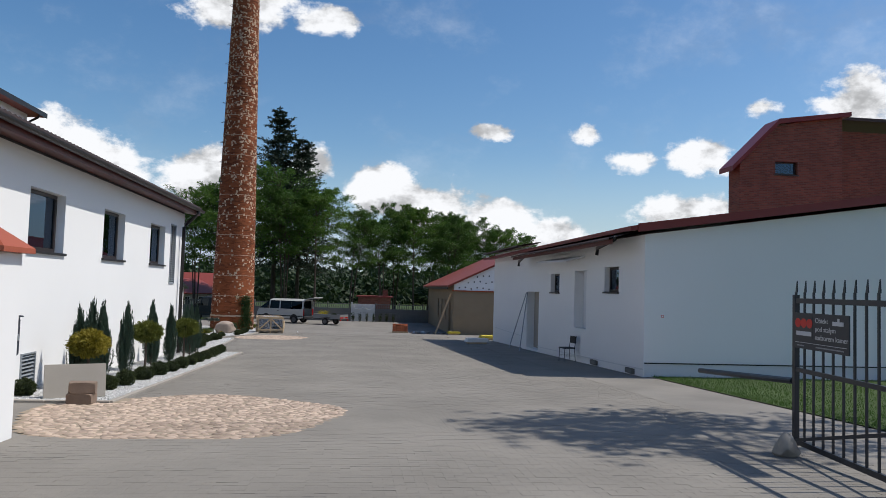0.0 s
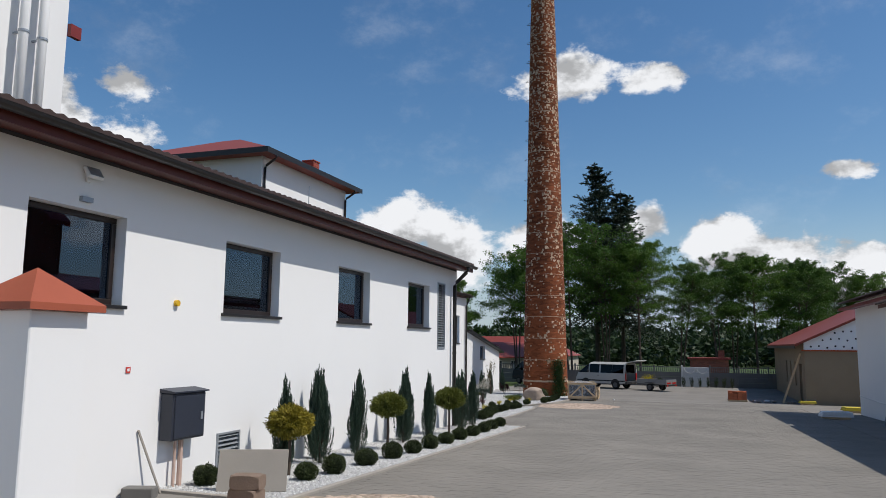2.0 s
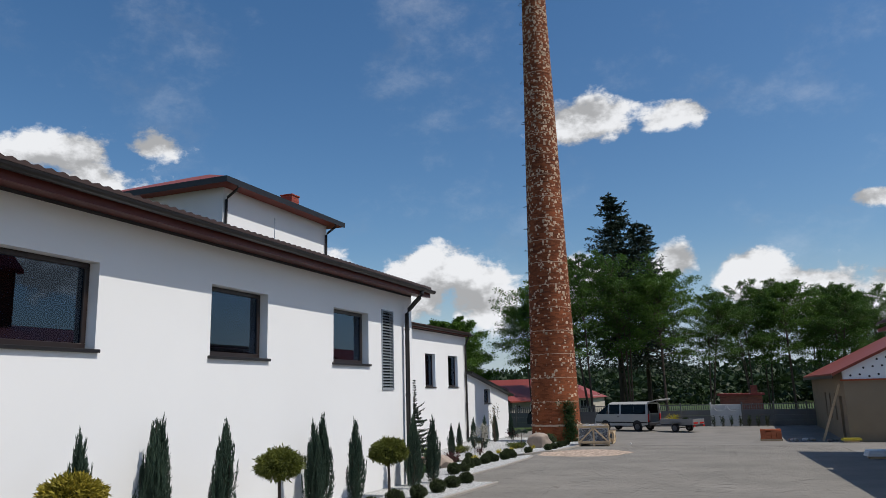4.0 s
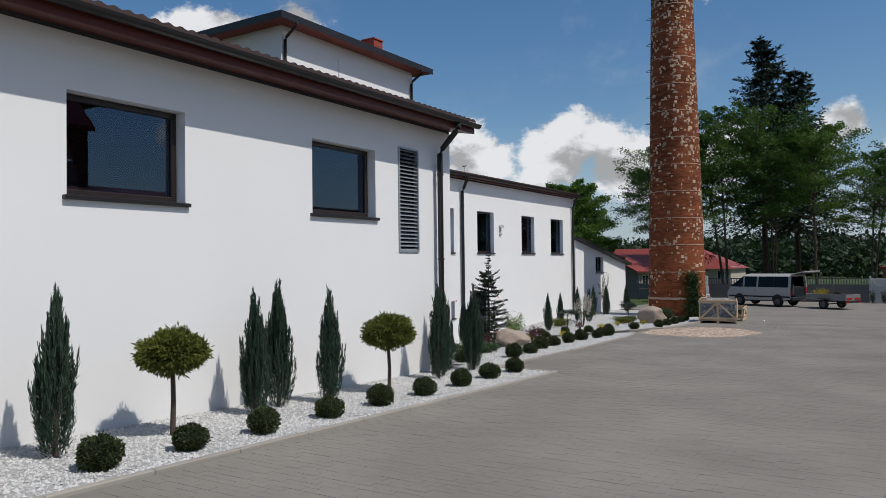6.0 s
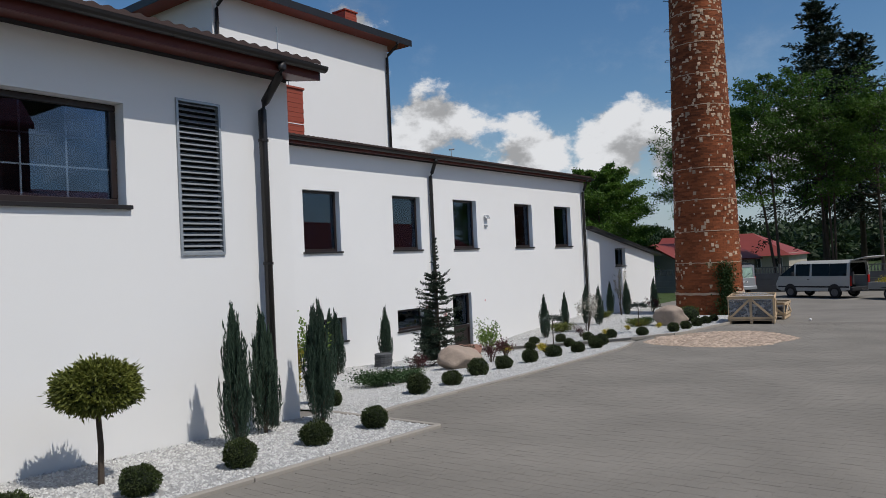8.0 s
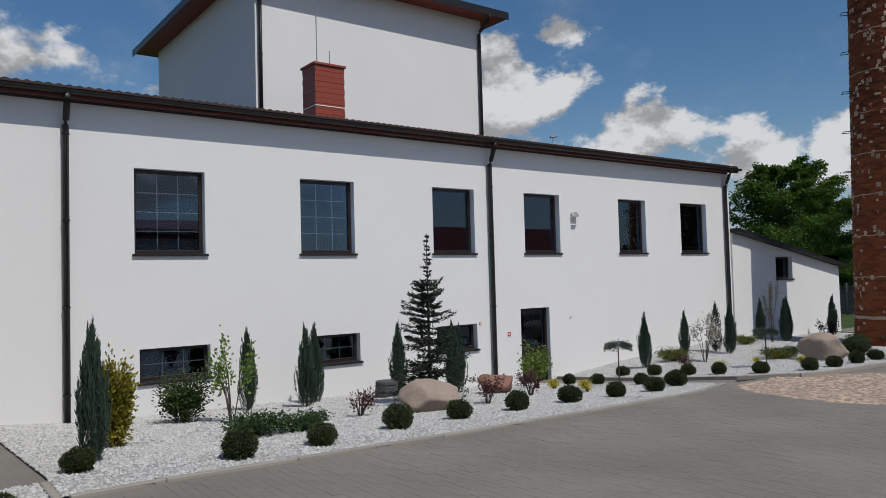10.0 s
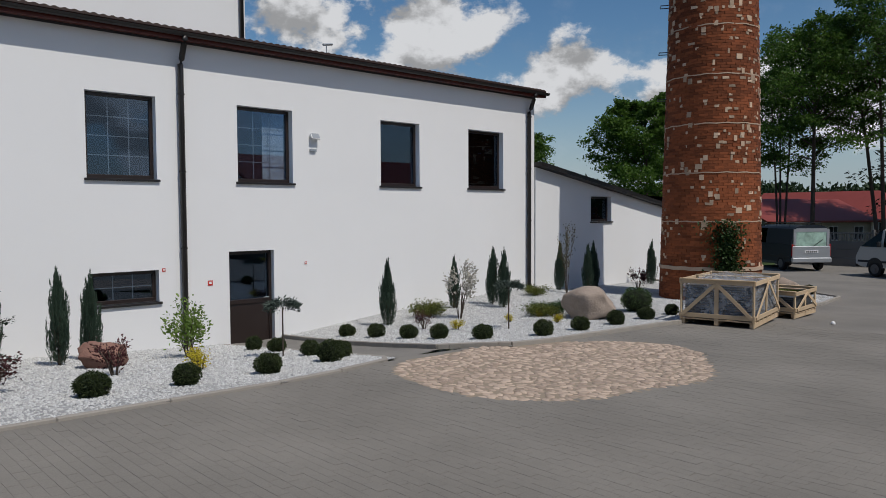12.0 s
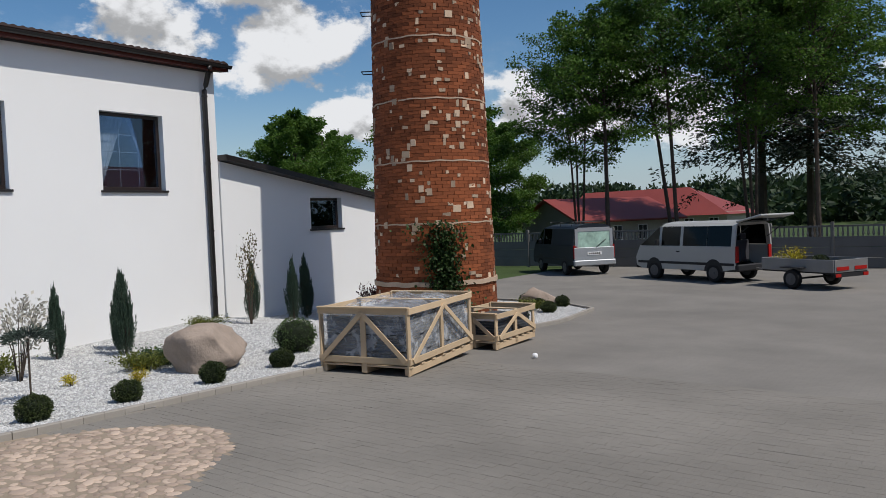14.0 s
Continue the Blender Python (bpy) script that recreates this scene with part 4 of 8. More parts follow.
def juniper(seed, height=1.62, radius=0.27):
    """A column of feathery upright shoots, widest low down, with loose pointed tips."""
    rng = np.random.default_rng(seed)
    t = new("columnar_juniper")
    bm = bmesh.new()
    tube(bm, [(0, 0, -0.05), (0.01, 0, height * 0.55)], [0.03, 0.012], 6)
    P, D, L = [], [], []
    shoots = 120
    for i in range(shoots):
        a, f = rng.uniform(0, 2 * math.pi), i / shoots
        top = height * (0.24 + 0.76 * (1 - f) ** 0.62) * rng.uniform(0.88, 1.06)
        z0 = max(0.03, top - height * rng.uniform(0.30, 0.5))
        mid = (z0 + top) / 2 / height
        girth = math.sin(math.pi * min(1.0, 0.20 + mid * 0.62)) ** 0.8 if mid > 0.3 else 0.78 + 0.7 * mid
        out = radius * girth * 0.9 * (0.10 + 0.90 * f ** 0.6) * rng.uniform(0.65, 1.15) * (1.0 - 0.6 * (top / height) ** 2.5)
        sway = rng.normal(scale=0.022, size=2)
        m = 105
        s = rng.uniform(0, 1, m)
        r = out * (0.45 + 0.55 * np.sin(np.clip(s * 1.7, 0, math.pi / 2)))
        c = np.stack([r * math.cos(a) + sway[0] * s ** 2, r * math.sin(a) + sway[1] * s ** 2, z0 + (top - z0) * s], 1)
        c += rng.normal(size=(m, 3)) * (0.020 * (1.12 - s))[:, None]
        d = np.stack([math.cos(a) * 0.34 * (1.1 - s), math.sin(a) * 0.34 * (1.1 - s), np.ones(m)], 1) + rng.normal(size=(m, 3)) * (0.40 * (1.15 - s))[:, None]
        P.append(c)
        D.append(d)
        L.append(rng.uniform(0.045, 0.095, m) * (0.8 + 0.5 * s))
        if i % 3 == 0:
            tube(bm, [(0, 0, z0 * 0.6), (out * 0.6 * math.cos(a), out * 0.6 * math.sin(a), z0 + 0.05), (out * math.cos(a) + sway[0], out * math.sin(a) + sway[1], top)], [0.007, 0.005, 0.002], 4, False)
    local("trunk", bm, BARK, t)
    P, D, L = np.concatenate(P), np.concatenate(D), np.concatenate(L)
    held("foliage", leaf_mesh("foliage", P, D, L, rng.uniform(0.007, 0.013, len(P)), JUNIPER, rng), t)
    return t


def boxwood(seed, r=0.2, squash=0.82, material=None, name="clipped_boxwood"):
    rng = np.random.default_rng(seed)
    t = new(name)
    # added dark ball: blocks the view through, stands for shade among the leaves
    bm = bmesh.new()
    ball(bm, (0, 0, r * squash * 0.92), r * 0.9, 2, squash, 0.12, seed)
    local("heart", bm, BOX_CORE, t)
    n = 2600
    d = unit(rng.normal(size=(n, 3)))
    wob = 1 + 0.13 * np.sin(d[:, 0] * 5 + seed) * np.cos(d[:, 1] * 6 + seed * 2) + rng.normal(scale=0.05, size=n)
    P = d * (r * 0.93 * wob)[:, None] * np.array([1, 1, squash]) + np.array([0, 0, r * squash * 0.92])
    keep = P[:, 2] > 0.0
    P, d = P[keep], d[keep]
    held("foliage", leaf_mesh("foliage", P, d + rng.normal(scale=0.7, size=d.shape), rng.uniform(0.02, 0.045, len(P)), rng.uniform(0.012, 0.022, len(P)), material or BOX, rng), t)
    return t


def topiary(seed, height=1.2, rad=0.42, material=None, dome=0.62):
    """A clipped thuja dome on a bare stem with spreading twigs."""
    rng = np.random.default_rng(seed)
    t = new("topiary_tree")
    zc = height - rad * dome * 0.95
    stem_top = zc - rad * 0.35
    bm = bmesh.new()
    tube(bm, [(0, 0, -0.06), (0.012, 0.005, stem_top * 0.5), (-0.005, 0.01, stem_top)], [0.032, 0.027, 0.025], 7)
    local("trunk", bm, BARK, t)
    bm = bmesh.new()
    for i in range(18):
        a, e = rng.uniform(0, 2 * math.pi), rng.uniform(0.45, 0.85)
        tip = Vector((rad * e * math.cos(a), rad * e * math.sin(a), zc + rad * 0.12))
        tube(bm, [(0, 0, stem_top - 0.03), (tip.x * 0.5, tip.y * 0.5, stem_top + 0.09), tip], [0.012, 0.009, 0.005], 5)
    local("branchwork", bm, BARK, t)
    # added dark filler inside the dome, in place of the crown's inner shade
    bm = bmesh.new()
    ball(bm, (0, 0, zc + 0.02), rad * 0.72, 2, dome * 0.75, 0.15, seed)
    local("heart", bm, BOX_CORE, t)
    n = 8500
    d = unit(rng.normal(size=(n, 3)) * np.array([1, 1, 0.9]) + np.array([0, 0, 0.35]))
    lump = np.array([noise.noise(Vector(q) * 3.2 + Vector((seed, 0, 0))) for q in d])
    wob = 1 + 0.24 * lump + 0.07 * np.sin(d[:, 0] * 6 + seed) * np.sin(d[:, 1] * 7) + rng.normal(scale=0.06, size=n)
    P = d * (rad * wob * rng.uniform(0.78, 1.02, n))[:, None] * np.array([1, 1, dome])
    P[:, 2] = np.maximum(P[:, 2], -0.42 * rad * (1.25 - np.hypot(P[:, 0], P[:, 1]) / rad) + rng.normal(scale=0.03, size=n))
    P += np.array([0, 0, zc])
    held("crown", leaf_mesh("crown", P, d + np.array([0, 0, -0.25]) + rng.normal(scale=0.5, size=d.shape), rng.uniform(0.03, 0.075, n), rng.uniform(0.014, 0.026, n), material or THUJA, rng), t)
    return t


def conifer(seed, height, radius, name="spruce", bare_top=0.22, material=None, density=1.0, whorl=0.16, leaf=(0.05, 0.10), fall=-0.12, taper=1.05, ragged=0.7):
    """A spruce: whorls of boughs, each lined with needled twigs."""
    rng = np.random.default_rng(seed)
    t = new(name)
    bm = bmesh.new()
    tube(bm, [(0, 0, -0.1), (0, 0, height * 0.5), (0.0, 0, height)], [0.013 * height, 0.007 * height, 0.0015 * height], 7)
    P, D = [], []
    z = height * (0.05 if height < 10 else 0.28)
    while z < height * 0.985:
        f = z / height
        reach = radius * (1 - f) ** taper * (0.35 if f > 1 - bare_top else 1.0) + 0.02 * radius
        for i in range((9 if height > 10 else 6) if f < 1 - bare_top else 4):
            a = rng.uniform(0, 2 * math.pi)
            rr = reach * rng.uniform(ragged, 1.1)
            up = fall + 0.75 * f + rng.normal(scale=0.18 if height > 10 else 0.16)
            tip = np.array([rr * math.cos(a), rr * math.sin(a), z + rr * up])
            base = np.array([0, 0, z])
            tube(bm, [tuple(base), tuple((base + tip) / 2 - np.array([0, 0, 0.04 * rr])), tuple(tip)], [0.006 * height * (1 - f) + 0.004, 0.004, 0.003], 4, False)
            m = int((70 if f < 1 - bare_top else 16) * density * (0.4 + rr / radius))
            s = rng.uniform(0.12, 1, m)
            side = np.array([-math.sin(a), math.cos(a), 0])
            spread = rng.uniform(-1, 1, m) * 0.26 * rr * (1.15 - s)
            c = base + (tip - base) * s[:, None] + side * spread[:, None] + np.array([0, 0, 1.0]) * (rng.normal(scale=0.03, size=m) * rr - 0.10 * rr * (1 - np.abs(2 * s - 1)) * 0.4)[:, None]
            P.append(c)
            D.append((tip - base) / max(rr, 1e-3) * 0.7 + side * np.sign(spread)[:, None] * 0.7 + rng.normal(scale=0.35, size=(m, 3)))
        z += whorl * height * (0.5 if f > 0.5 else 0.62) * rng.uniform(0.5, 0.75)
    local("trunk", bm, BARK, t)
    P, D = np.concatenate(P), np.concatenate(D)
    held("needles", leaf_mesh("needles", P, D, rng.uniform(*leaf, len(P)), rng.uniform(leaf[0] * 0.3, leaf[1] * 0.35, len(P)), material or NEEDLE, rng), t)
    return t


def tree(seed, height, spread, bare=0.3, leaves=9000, leaf=0.28, material=None, name="broadleaf_tree", lean=0.0, stems=1):
    """One or more tapered stems with rising limbs; flat leafy sprays hang along the side twigs, leaving gaps."""
    rng = np.random.default_rng(seed)
    t = new(name)
    bm = bmesh.new()
    sprays = []
    for q in range(stems):
        turn = rng.uniform(0, 2 * math.pi)
        tilt = (0.0 if stems == 1 else 0.11) * height
        k = height * (1.0 if q == 0 else rng.uniform(0.78, 0.95))
        foot = np.array([0.25 * math.cos(turn), 0.25 * math.sin(turn), -0.2]) * (0.0 if stems == 1 else 1.0) + np.array([0, 0, -0.2 if stems == 1 else 0.0])
        bend = np.array([lean * k * 0.3 + tilt * 0.5 * math.cos(turn), 0.012 * k + tilt * 0.5 * math.sin(turn), k * 0.45])
        top = np.array([lean * k + tilt * math.cos(turn), 0.03 * k + tilt * math.sin(turn), k * 0.95])
        thick = 0.0105 * height / stems ** 0.5
        tube(bm, [tuple(foot), tuple(bend), tuple(top)], [thick, thick * 0.72, thick * 0.2], 8)
        at = lambda f: foot + (bend - foot) * (f / 0.45) if f < 0.45 else bend + (top - bend) * ((f - 0.45) / 0.55)
        count = int(40 / stems ** 0.6)
        for i in range(count):
            f = bare + (0.985 - bare) * (i / (count - 1)) ** 0.85
            a = i * 2.4 + rng.normal(scale=0.35)
            h = (f - bare) / (1 - bare)
            girth = (0.72 + 0.9 * h - 1.45 * h ** 2) if h < 0.75 else 0.58 - 1.55 * (h - 0.75)
            r = spread * max(0.16, girth) * rng.uniform(0.7, 1.15)
            rise = rng.uniform(0.05, 0.45) + 0.75 * h
            b = at(f)
            e = b + np.array([r * math.cos(a), r * math.sin(a), r * rise])
            m = (b + e) / 2 + np.array([0, 0, 0.10 * r])
            tube(bm, [tuple(b), tuple(m), tuple(e)], [0.30 * thick * (1.15 - f) + 0.014, 0.026, 0.010], 5, False)
            for w in range(8):
                u = 0.28 + 0.72 * (w + rng.uniform(0, 1)) / 8
                c = (b + (m - b) * 2 * u) if u < 0.5 else (m + (e - m) * (2 * u - 1))
                side = a + (1 if w % 2 else -1) * rng.uniform(0.35, 1.15)
                reach = r * rng.uniform(0.22, 0.42) * (1.25 - 0.5 * u) + 0.25
                tip = c + np.array([reach * math.cos(side), reach * math.sin(side), reach * rng.uniform(-0.35, 0.25)])
                tube(bm, [tuple(c), tuple(tip)], [0.014, 0.005], 3, False)
                sprays.append((c, tip, reach))
    local("trunk", bm, BARK, t)
    per = max(4, leaves // len(sprays))
    P, D = [], []
    for c, tip, reach in sprays:
        along = rng.uniform(0.1, 1.08, per)
        ax = (tip - c) / reach
        cross = np.array([-ax[1], ax[0], 0.0])
        wide = rng.uniform(-1, 1, per) * 0.34 * reach * np.sin(np.clip(along, 0, 1) * 2.6 + 0.3)
        P.append(c + ax * (along * reach)[:, None] + cross * wide[:, None] + rng.normal(size=(per, 3)) * np.array([0.13, 0.13, 0.14]) * reach + np.array([0, 0, -0.10]) * (np.abs(wide))[:, None])
        D.append(ax * 0.8 + cross * np.sign(wide)[:, None] * 0.8 + rng.normal(scale=0.75, size=(per, 3)) + np.array([0, 0, -0.3]))
    P, D = np.concatenate(P), np.concatenate(D)
    held("crown", leaf_mesh("crown", P, D, rng.uniform(0.6, 1.3, len(P)) * leaf, rng.uniform(0.5, 0.85, len(P)) * leaf, material or LEAF, rng), t)
    return t


def bush(seed, r, h, material, n=1500, leaf=0.05, name="shrub", stems=9, open_=0.0):
    rng = np.random.default_rng(seed)
    t = new(name)
    bm = bmesh.new()
    ends = []
    for i in range(stems):
        a = rng.uniform(0, 2 * math.pi)
        e = np.array([r * rng.uniform(0.25, 0.9) * math.cos(a), r * rng.uniform(0.25, 0.9) * math.sin(a), h * rng.uniform(0.55, 0.98)])
        tube(bm, [(0.02 * math.cos(a), 0.02 * math.sin(a), -0.04), tuple(e * np.array([0.4, 0.4, 0.5])), tuple(e)], [0.012, 0.008, 0.004], 4, False)
        ends.append(e)
    local("branchwork", bm, BARK, t)
    base = np.array(ends)[rng.integers(0, stems, n)]
    s = rng.uniform(0.35 + 0.4 * open_, 1.05, n)[:, None]
    P = base * s + rng.normal(scale=1.0, size=(n, 3)) * np.array([r, r, h * 0.6]) * (0.22 - 0.1 * open_)
    P[:, 2] = np.maximum(P[:, 2], 0.02)
    held("foliage", leaf_mesh("foliage", P, P * np.array([1, 1, 0.3]) + rng.normal(scale=0.5 * r, size=P.shape), rng.uniform(0.6, 1.3, n) * leaf, rng.uniform(0.4, 0.7, n) * leaf, material, rng), t)
    return t


# near-black green that paints the inner shade of clipped foliage
BOX_CORE = mat("foliage_shade_core", (0.012, 0.018, 0.008), 0.95, 0.3, 8, 60, 0.3)


def planted(protos, places, label, category, group):
    """First place takes the model itself, the rest are copies; (x, y, scale, turn)."""
    used = set()
    for i, (x, y, s, turn) in enumerate(places):
        k = i % len(protos)
        s *= {"boxwood": 0.82, "juniper": 0.93}.get(category, 1.0)
        m = pose(x, y, ground_z(x, y) + (0.022 if x < -6 and x > -15.1 and y < 59 else -0.02), 0, 0, turn) @ Matrix.Diagonal((s, s, s, 1))
        if k in used:
            copy_thing(protos[k], m.copy() @ Matrix.Diagonal((*[1 / v for v in protos[k].scale], 1)))
        else:
            protos[k].matrix_basis = m
            tagged(protos[k], label, category, group)
            used.add(k)


planted([juniper(11), juniper(12, 1.66, 0.29), juniper(13, 1.58, 0.24), juniper(14, 1.64, 0.26)], [
    (-7.35, 17.35, 0.95, 0), (-7.3, 18.45, 0.98, 40), (-7.68, 19.0, 1.06, 90), (-7.21, 19.75, 1.01, 130), (-7.35, 22.38, 0.98, 10), (-7.52, 22.95, 1.02, 75), (-7.2, 23.62, 1.02, 200),
    (-7.3, 26.55, 1.02, 20), (-7.6, 27.2, 0.97, 60), (-7.43, 28.0, 0.98, 300), (-8.9, 29.25, 1.0, 15), (-13.8, 33.0, 1.0, 5), (-13.12, 33.9, 1.0, 60), (-13.95, 34.5, 1.0, 120),
    (-13.85, 36.5, 1.05, 15), (-12.9, 37.3, 1.0, 35), (-13.6, 38.0, 0.98, 220), (-13.3, 44.4, 0.95, 90), (-13.9, 47.1, 0.9, 0), (-13.5, 48.15, 0.98, 140), (-12.8, 47.83, 0.97, 160),
    (-14.1, 51.8, 0.9, 270), (-13.75, 52.75, 1.0, 30), (-14.0, 53.4, 1.02, 310), (-14.1, 57.0, 1.0, 190)],
    "dark blue-green columnar juniper planted in white gravel", "juniper", "columnar junipers along the walls")
planted([boxwood(21), boxwood(22, 0.2, 0.78), boxwood(23, 0.2, 0.88), boxwood(24, 0.21, 0.74)], [
    (-7.6, 15.72, 1.05, 0), (-6.6, 16.75, 1.0, 30), (-6.52, 17.5, 1.05, 80), (-6.5, 18.65, 1.08, 120), (-6.47, 19.72, 1.12, 10), (-6.42, 20.65, 1.0, 200), (-6.42, 21.62, 1.0, 60), (-6.45, 22.74, 0.98, 90),
    (-6.47, 23.8, 1.05, 140), (-6.47, 24.87, 1.02, 170), (-6.5, 25.97, 0.98, 30), (-6.6, 27.1, 1.02, 230), (-6.64, 28.13, 1.0, 300), (-8.3, 29.0, 0.95, 10),
    (-7.87, 30.52, 1.1, 0), (-7.96, 31.56, 0.97, 50), (-8.3, 32.86, 1.2, 100), (-8.45, 34.0, 1.05, 150), (-8.53, 35.2, 1.05, 200), (-8.65, 36.48, 1.08, 250), (-8.55, 37.52, 1.0, 300), (-8.62, 38.66, 1.05, 20),
    (-9.05, 39.92, 1.12, 70), (-9.5, 40.42, 1.0, 25), (-10.25, 40.35, 0.95, 120), (-11.66, 40.55, 0.97, 10), (-12.6, 40.6, 0.9, 44),
    (-12.95, 43.0, 1.0, 170), (-11.95, 43.02, 1.05, 220), (-11.0, 43.08, 1.05, 270), (-10.23, 43.2, 1.0, 320), (-9.3, 43.42, 1.05, 15), (-8.62, 44.32, 1.1, 65), (-8.6, 45.42, 1.05, 115), (-8.65, 46.7, 1.05, 165),
    (-8.78, 48.05, 1.05, 215), (-8.86, 49.26, 0.95, 265), (-8.3, 53.4, 0.95, 12), (-8.4, 54.6, 1.0, 99), (-8.76, 56.52, 1.1, 315), (-8.99, 57.7, 1.08, 5), (-9.4, 57.2, 1.0, 55), (-10.2, 57.9, 1.0, 85)],
    "small dark green clipped boxwood ball in white gravel", "boxwood", "clipped box balls along the kerb")
planted([topiary(31, 1.10, 0.325, dome=0.8), topiary(32, 1.13, 0.36, dome=0.8)], [(-7.12, 20.98, 1.0, 0), (-7.1, 24.85, 1.0, 70)], "green thuja clipped to a dome on a bare stem", "topiary tree", "dome topiaries by the hall")
planted([topiary(33, 1.02, 0.31, leaf_mat("golden_thuja_leaf", (0.10, 0.10, 0.012), (0.40, 0.32, 0.04), 0.25), 0.92)], [(-7.05, 17.0, 1.0, 0)], "golden thuja ball on a short stem", "topiary tree", "")
planted([conifer(41, 3.25, 0.98, "young_spruce", 0.30, whorl=0.085, leaf=(0.035, 0.08), density=2.1, taper=1.05, ragged=0.45)], [(-11.22, 35.48, 0.97, 0)], "young dark green spruce with a bare leader", "spruce", "")
planted([bush(51, 0.45, 0.8, leaf_mat("dark_mahonia_leaf", (0.02, 0.04, 0.012), (0.07, 0.11, 0.03), 0.15), 3600, 0.06, "mahonia_bush", 22)], [(-12.7, 31.45, 1.0, 0)], "dense dark green evergreen bush", "shrub", "")
planted([bush(52, 0.4, 1.42, FRESH, 480, 0.075, "lilac_shrub", 8, 1.0)], [(-11.75, 31.9, 1.0, 0)], "thin young lilac shrub with pale blossom", "shrub", "")
planted([bush(53, 0.62, 0.34, leaf_mat("creeping_conifer_leaf", (0.02, 0.045, 0.015), (0.06, 0.11, 0.04), 0.15), 2800, 0.06, "creeping_conifer", 16)], [(-9.6, 31.4, 0.8, 0), (-9.4, 31.95, 0.66, 90), (-11.0, 47.45, 0.8, 30)], "low spreading dark green conifer on gravel", "shrub", "spreading conifers")
planted([bush(54, 0.3, 0.45, PURPLE, 420, 0.045, "barberry_shrub", 10, 0.6)], [(-10.3, 33.45, 1.0, 0), (-9.9, 35.75, 1.05, 80), (-10.5, 37.35, 1.1, 160), (-11.8, 44.2, 0.9, 200)], "small dark purple barberry shrub", "barberry", "purple barberries")
planted([bush(55, 0.45, 1.0, FRESH, 900, 0.08, "maple_shrub", 12, 0.4)], [(-12.2, 39.15, 0.9, 0)], "fresh light green Japanese maple shrub", "shrub", "")
planted([bush(56, 0.2, 0.24, YELLOW, 600, 0.035, "yellow_shrub", 12)], [(-9.95, 38.35, 1.0, 0), (-11.5, 39.0, 0.9, 50), (-11.0, 44.4, 0.85, 99), (-10.75, 45.8, 0.7, 10), (-9.87, 46.3, 0.75, 130), (-10.9, 46.9, 0.7, 200)], "small bright yellow ground shrub", "shrub", "yellow ground shrubs")
planted([bush(57, 0.55, 0.36, THUJA, 2000, 0.06, "spreading_juniper", 16)], [(-13.3, 45.7, 1.0, 0), (-13.7, 50.2, 0.8, 70), (-10.9, 47.05, 0.8, 120), (-9.3, 56.6, 0.8, 20)], "low olive green spreading juniper", "juniper", "spreading junipers")
planted([boxwood(58, 0.38, 0.8, leaf_mat("laurel_leaf", (0.02, 0.045, 0.012), (0.08, 0.13, 0.03), 0.15), "rounded_yew")], [(-9.75, 49.2, 1.0, 0)], "rounded dark green evergreen bush", "shrub", "")
planted([bush(59, 0.4, 1.15, leaf_mat("pale_blossom", (0.30, 0.30, 0.24), (0.62, 0.58, 0.52), 0.3), 520, 0.075, "blossom_shrub", 9, 1.0)], [(-12.3, 45.75, 1.1, 0)], "thin shrub with pale open blossom", "shrub", "")
planted([bush(60, 0.28, 1.85, leaf_mat("weeping_larch_leaf", (0.06, 0.06, 0.02), (0.16, 0.13, 0.06), 0.2), 420, 0.06, "weeping_larch", 7, 1.0)], [(-13.3, 51.1, 1.0, 0)], "slender weeping tree with bare hanging twigs", "tree", "")
planted([bush(61, 0.35, 0.6, PURPLE, 500, 0.07, "dark_rose_bush", 8, 0.7)], [(-13.5, 55.2, 1.0, 0)], "loose dark-leaved bush by the annex", "shrub", "")


def standard_spruce(x, y, h, r):
    rng = np.random.default_rng(int(-x * 100))
    t = empty("dwarf_standard_spruce", x, y, ground_z(x, y) + 0.02, "small blue spruce grafted on a thin stem", "tree", "grafted dwarf spruces")
    bm = bmesh.new()
    tube(bm, [(0, 0, -0.05), (0, 0, h - 0.1)], 0.014, 6)
    local("trunk", bm, BARK, t)
    n = 900
    a, q = rng.uniform(0, 2 * math.pi, n), rng.uniform(0.1, 1, n) ** 0.7
    P = np.stack([r * q * np.cos(a), r * q * np.sin(a), h - 0.1 + 0.1 * (1 - q) + rng.normal(scale=0.035, size=n)], 1)
    D = np.stack([np.cos(a), np.sin(a), 0.35 + rng.normal(scale=0.5, size=n)], 1)
    held("crown", leaf_mesh("crown", P, D, rng.uniform(0.04, 0.09, n), 0.022, leaf_mat("blue_spruce_needle", (0.03, 0.045, 0.035), (0.09, 0.12, 0.10), 0.1), rng), t)


standard_spruce(-10.6, 40.05, 0.92, 0.27)
standard_spruce(-10.0, 44.9, 0.95, 0.28)


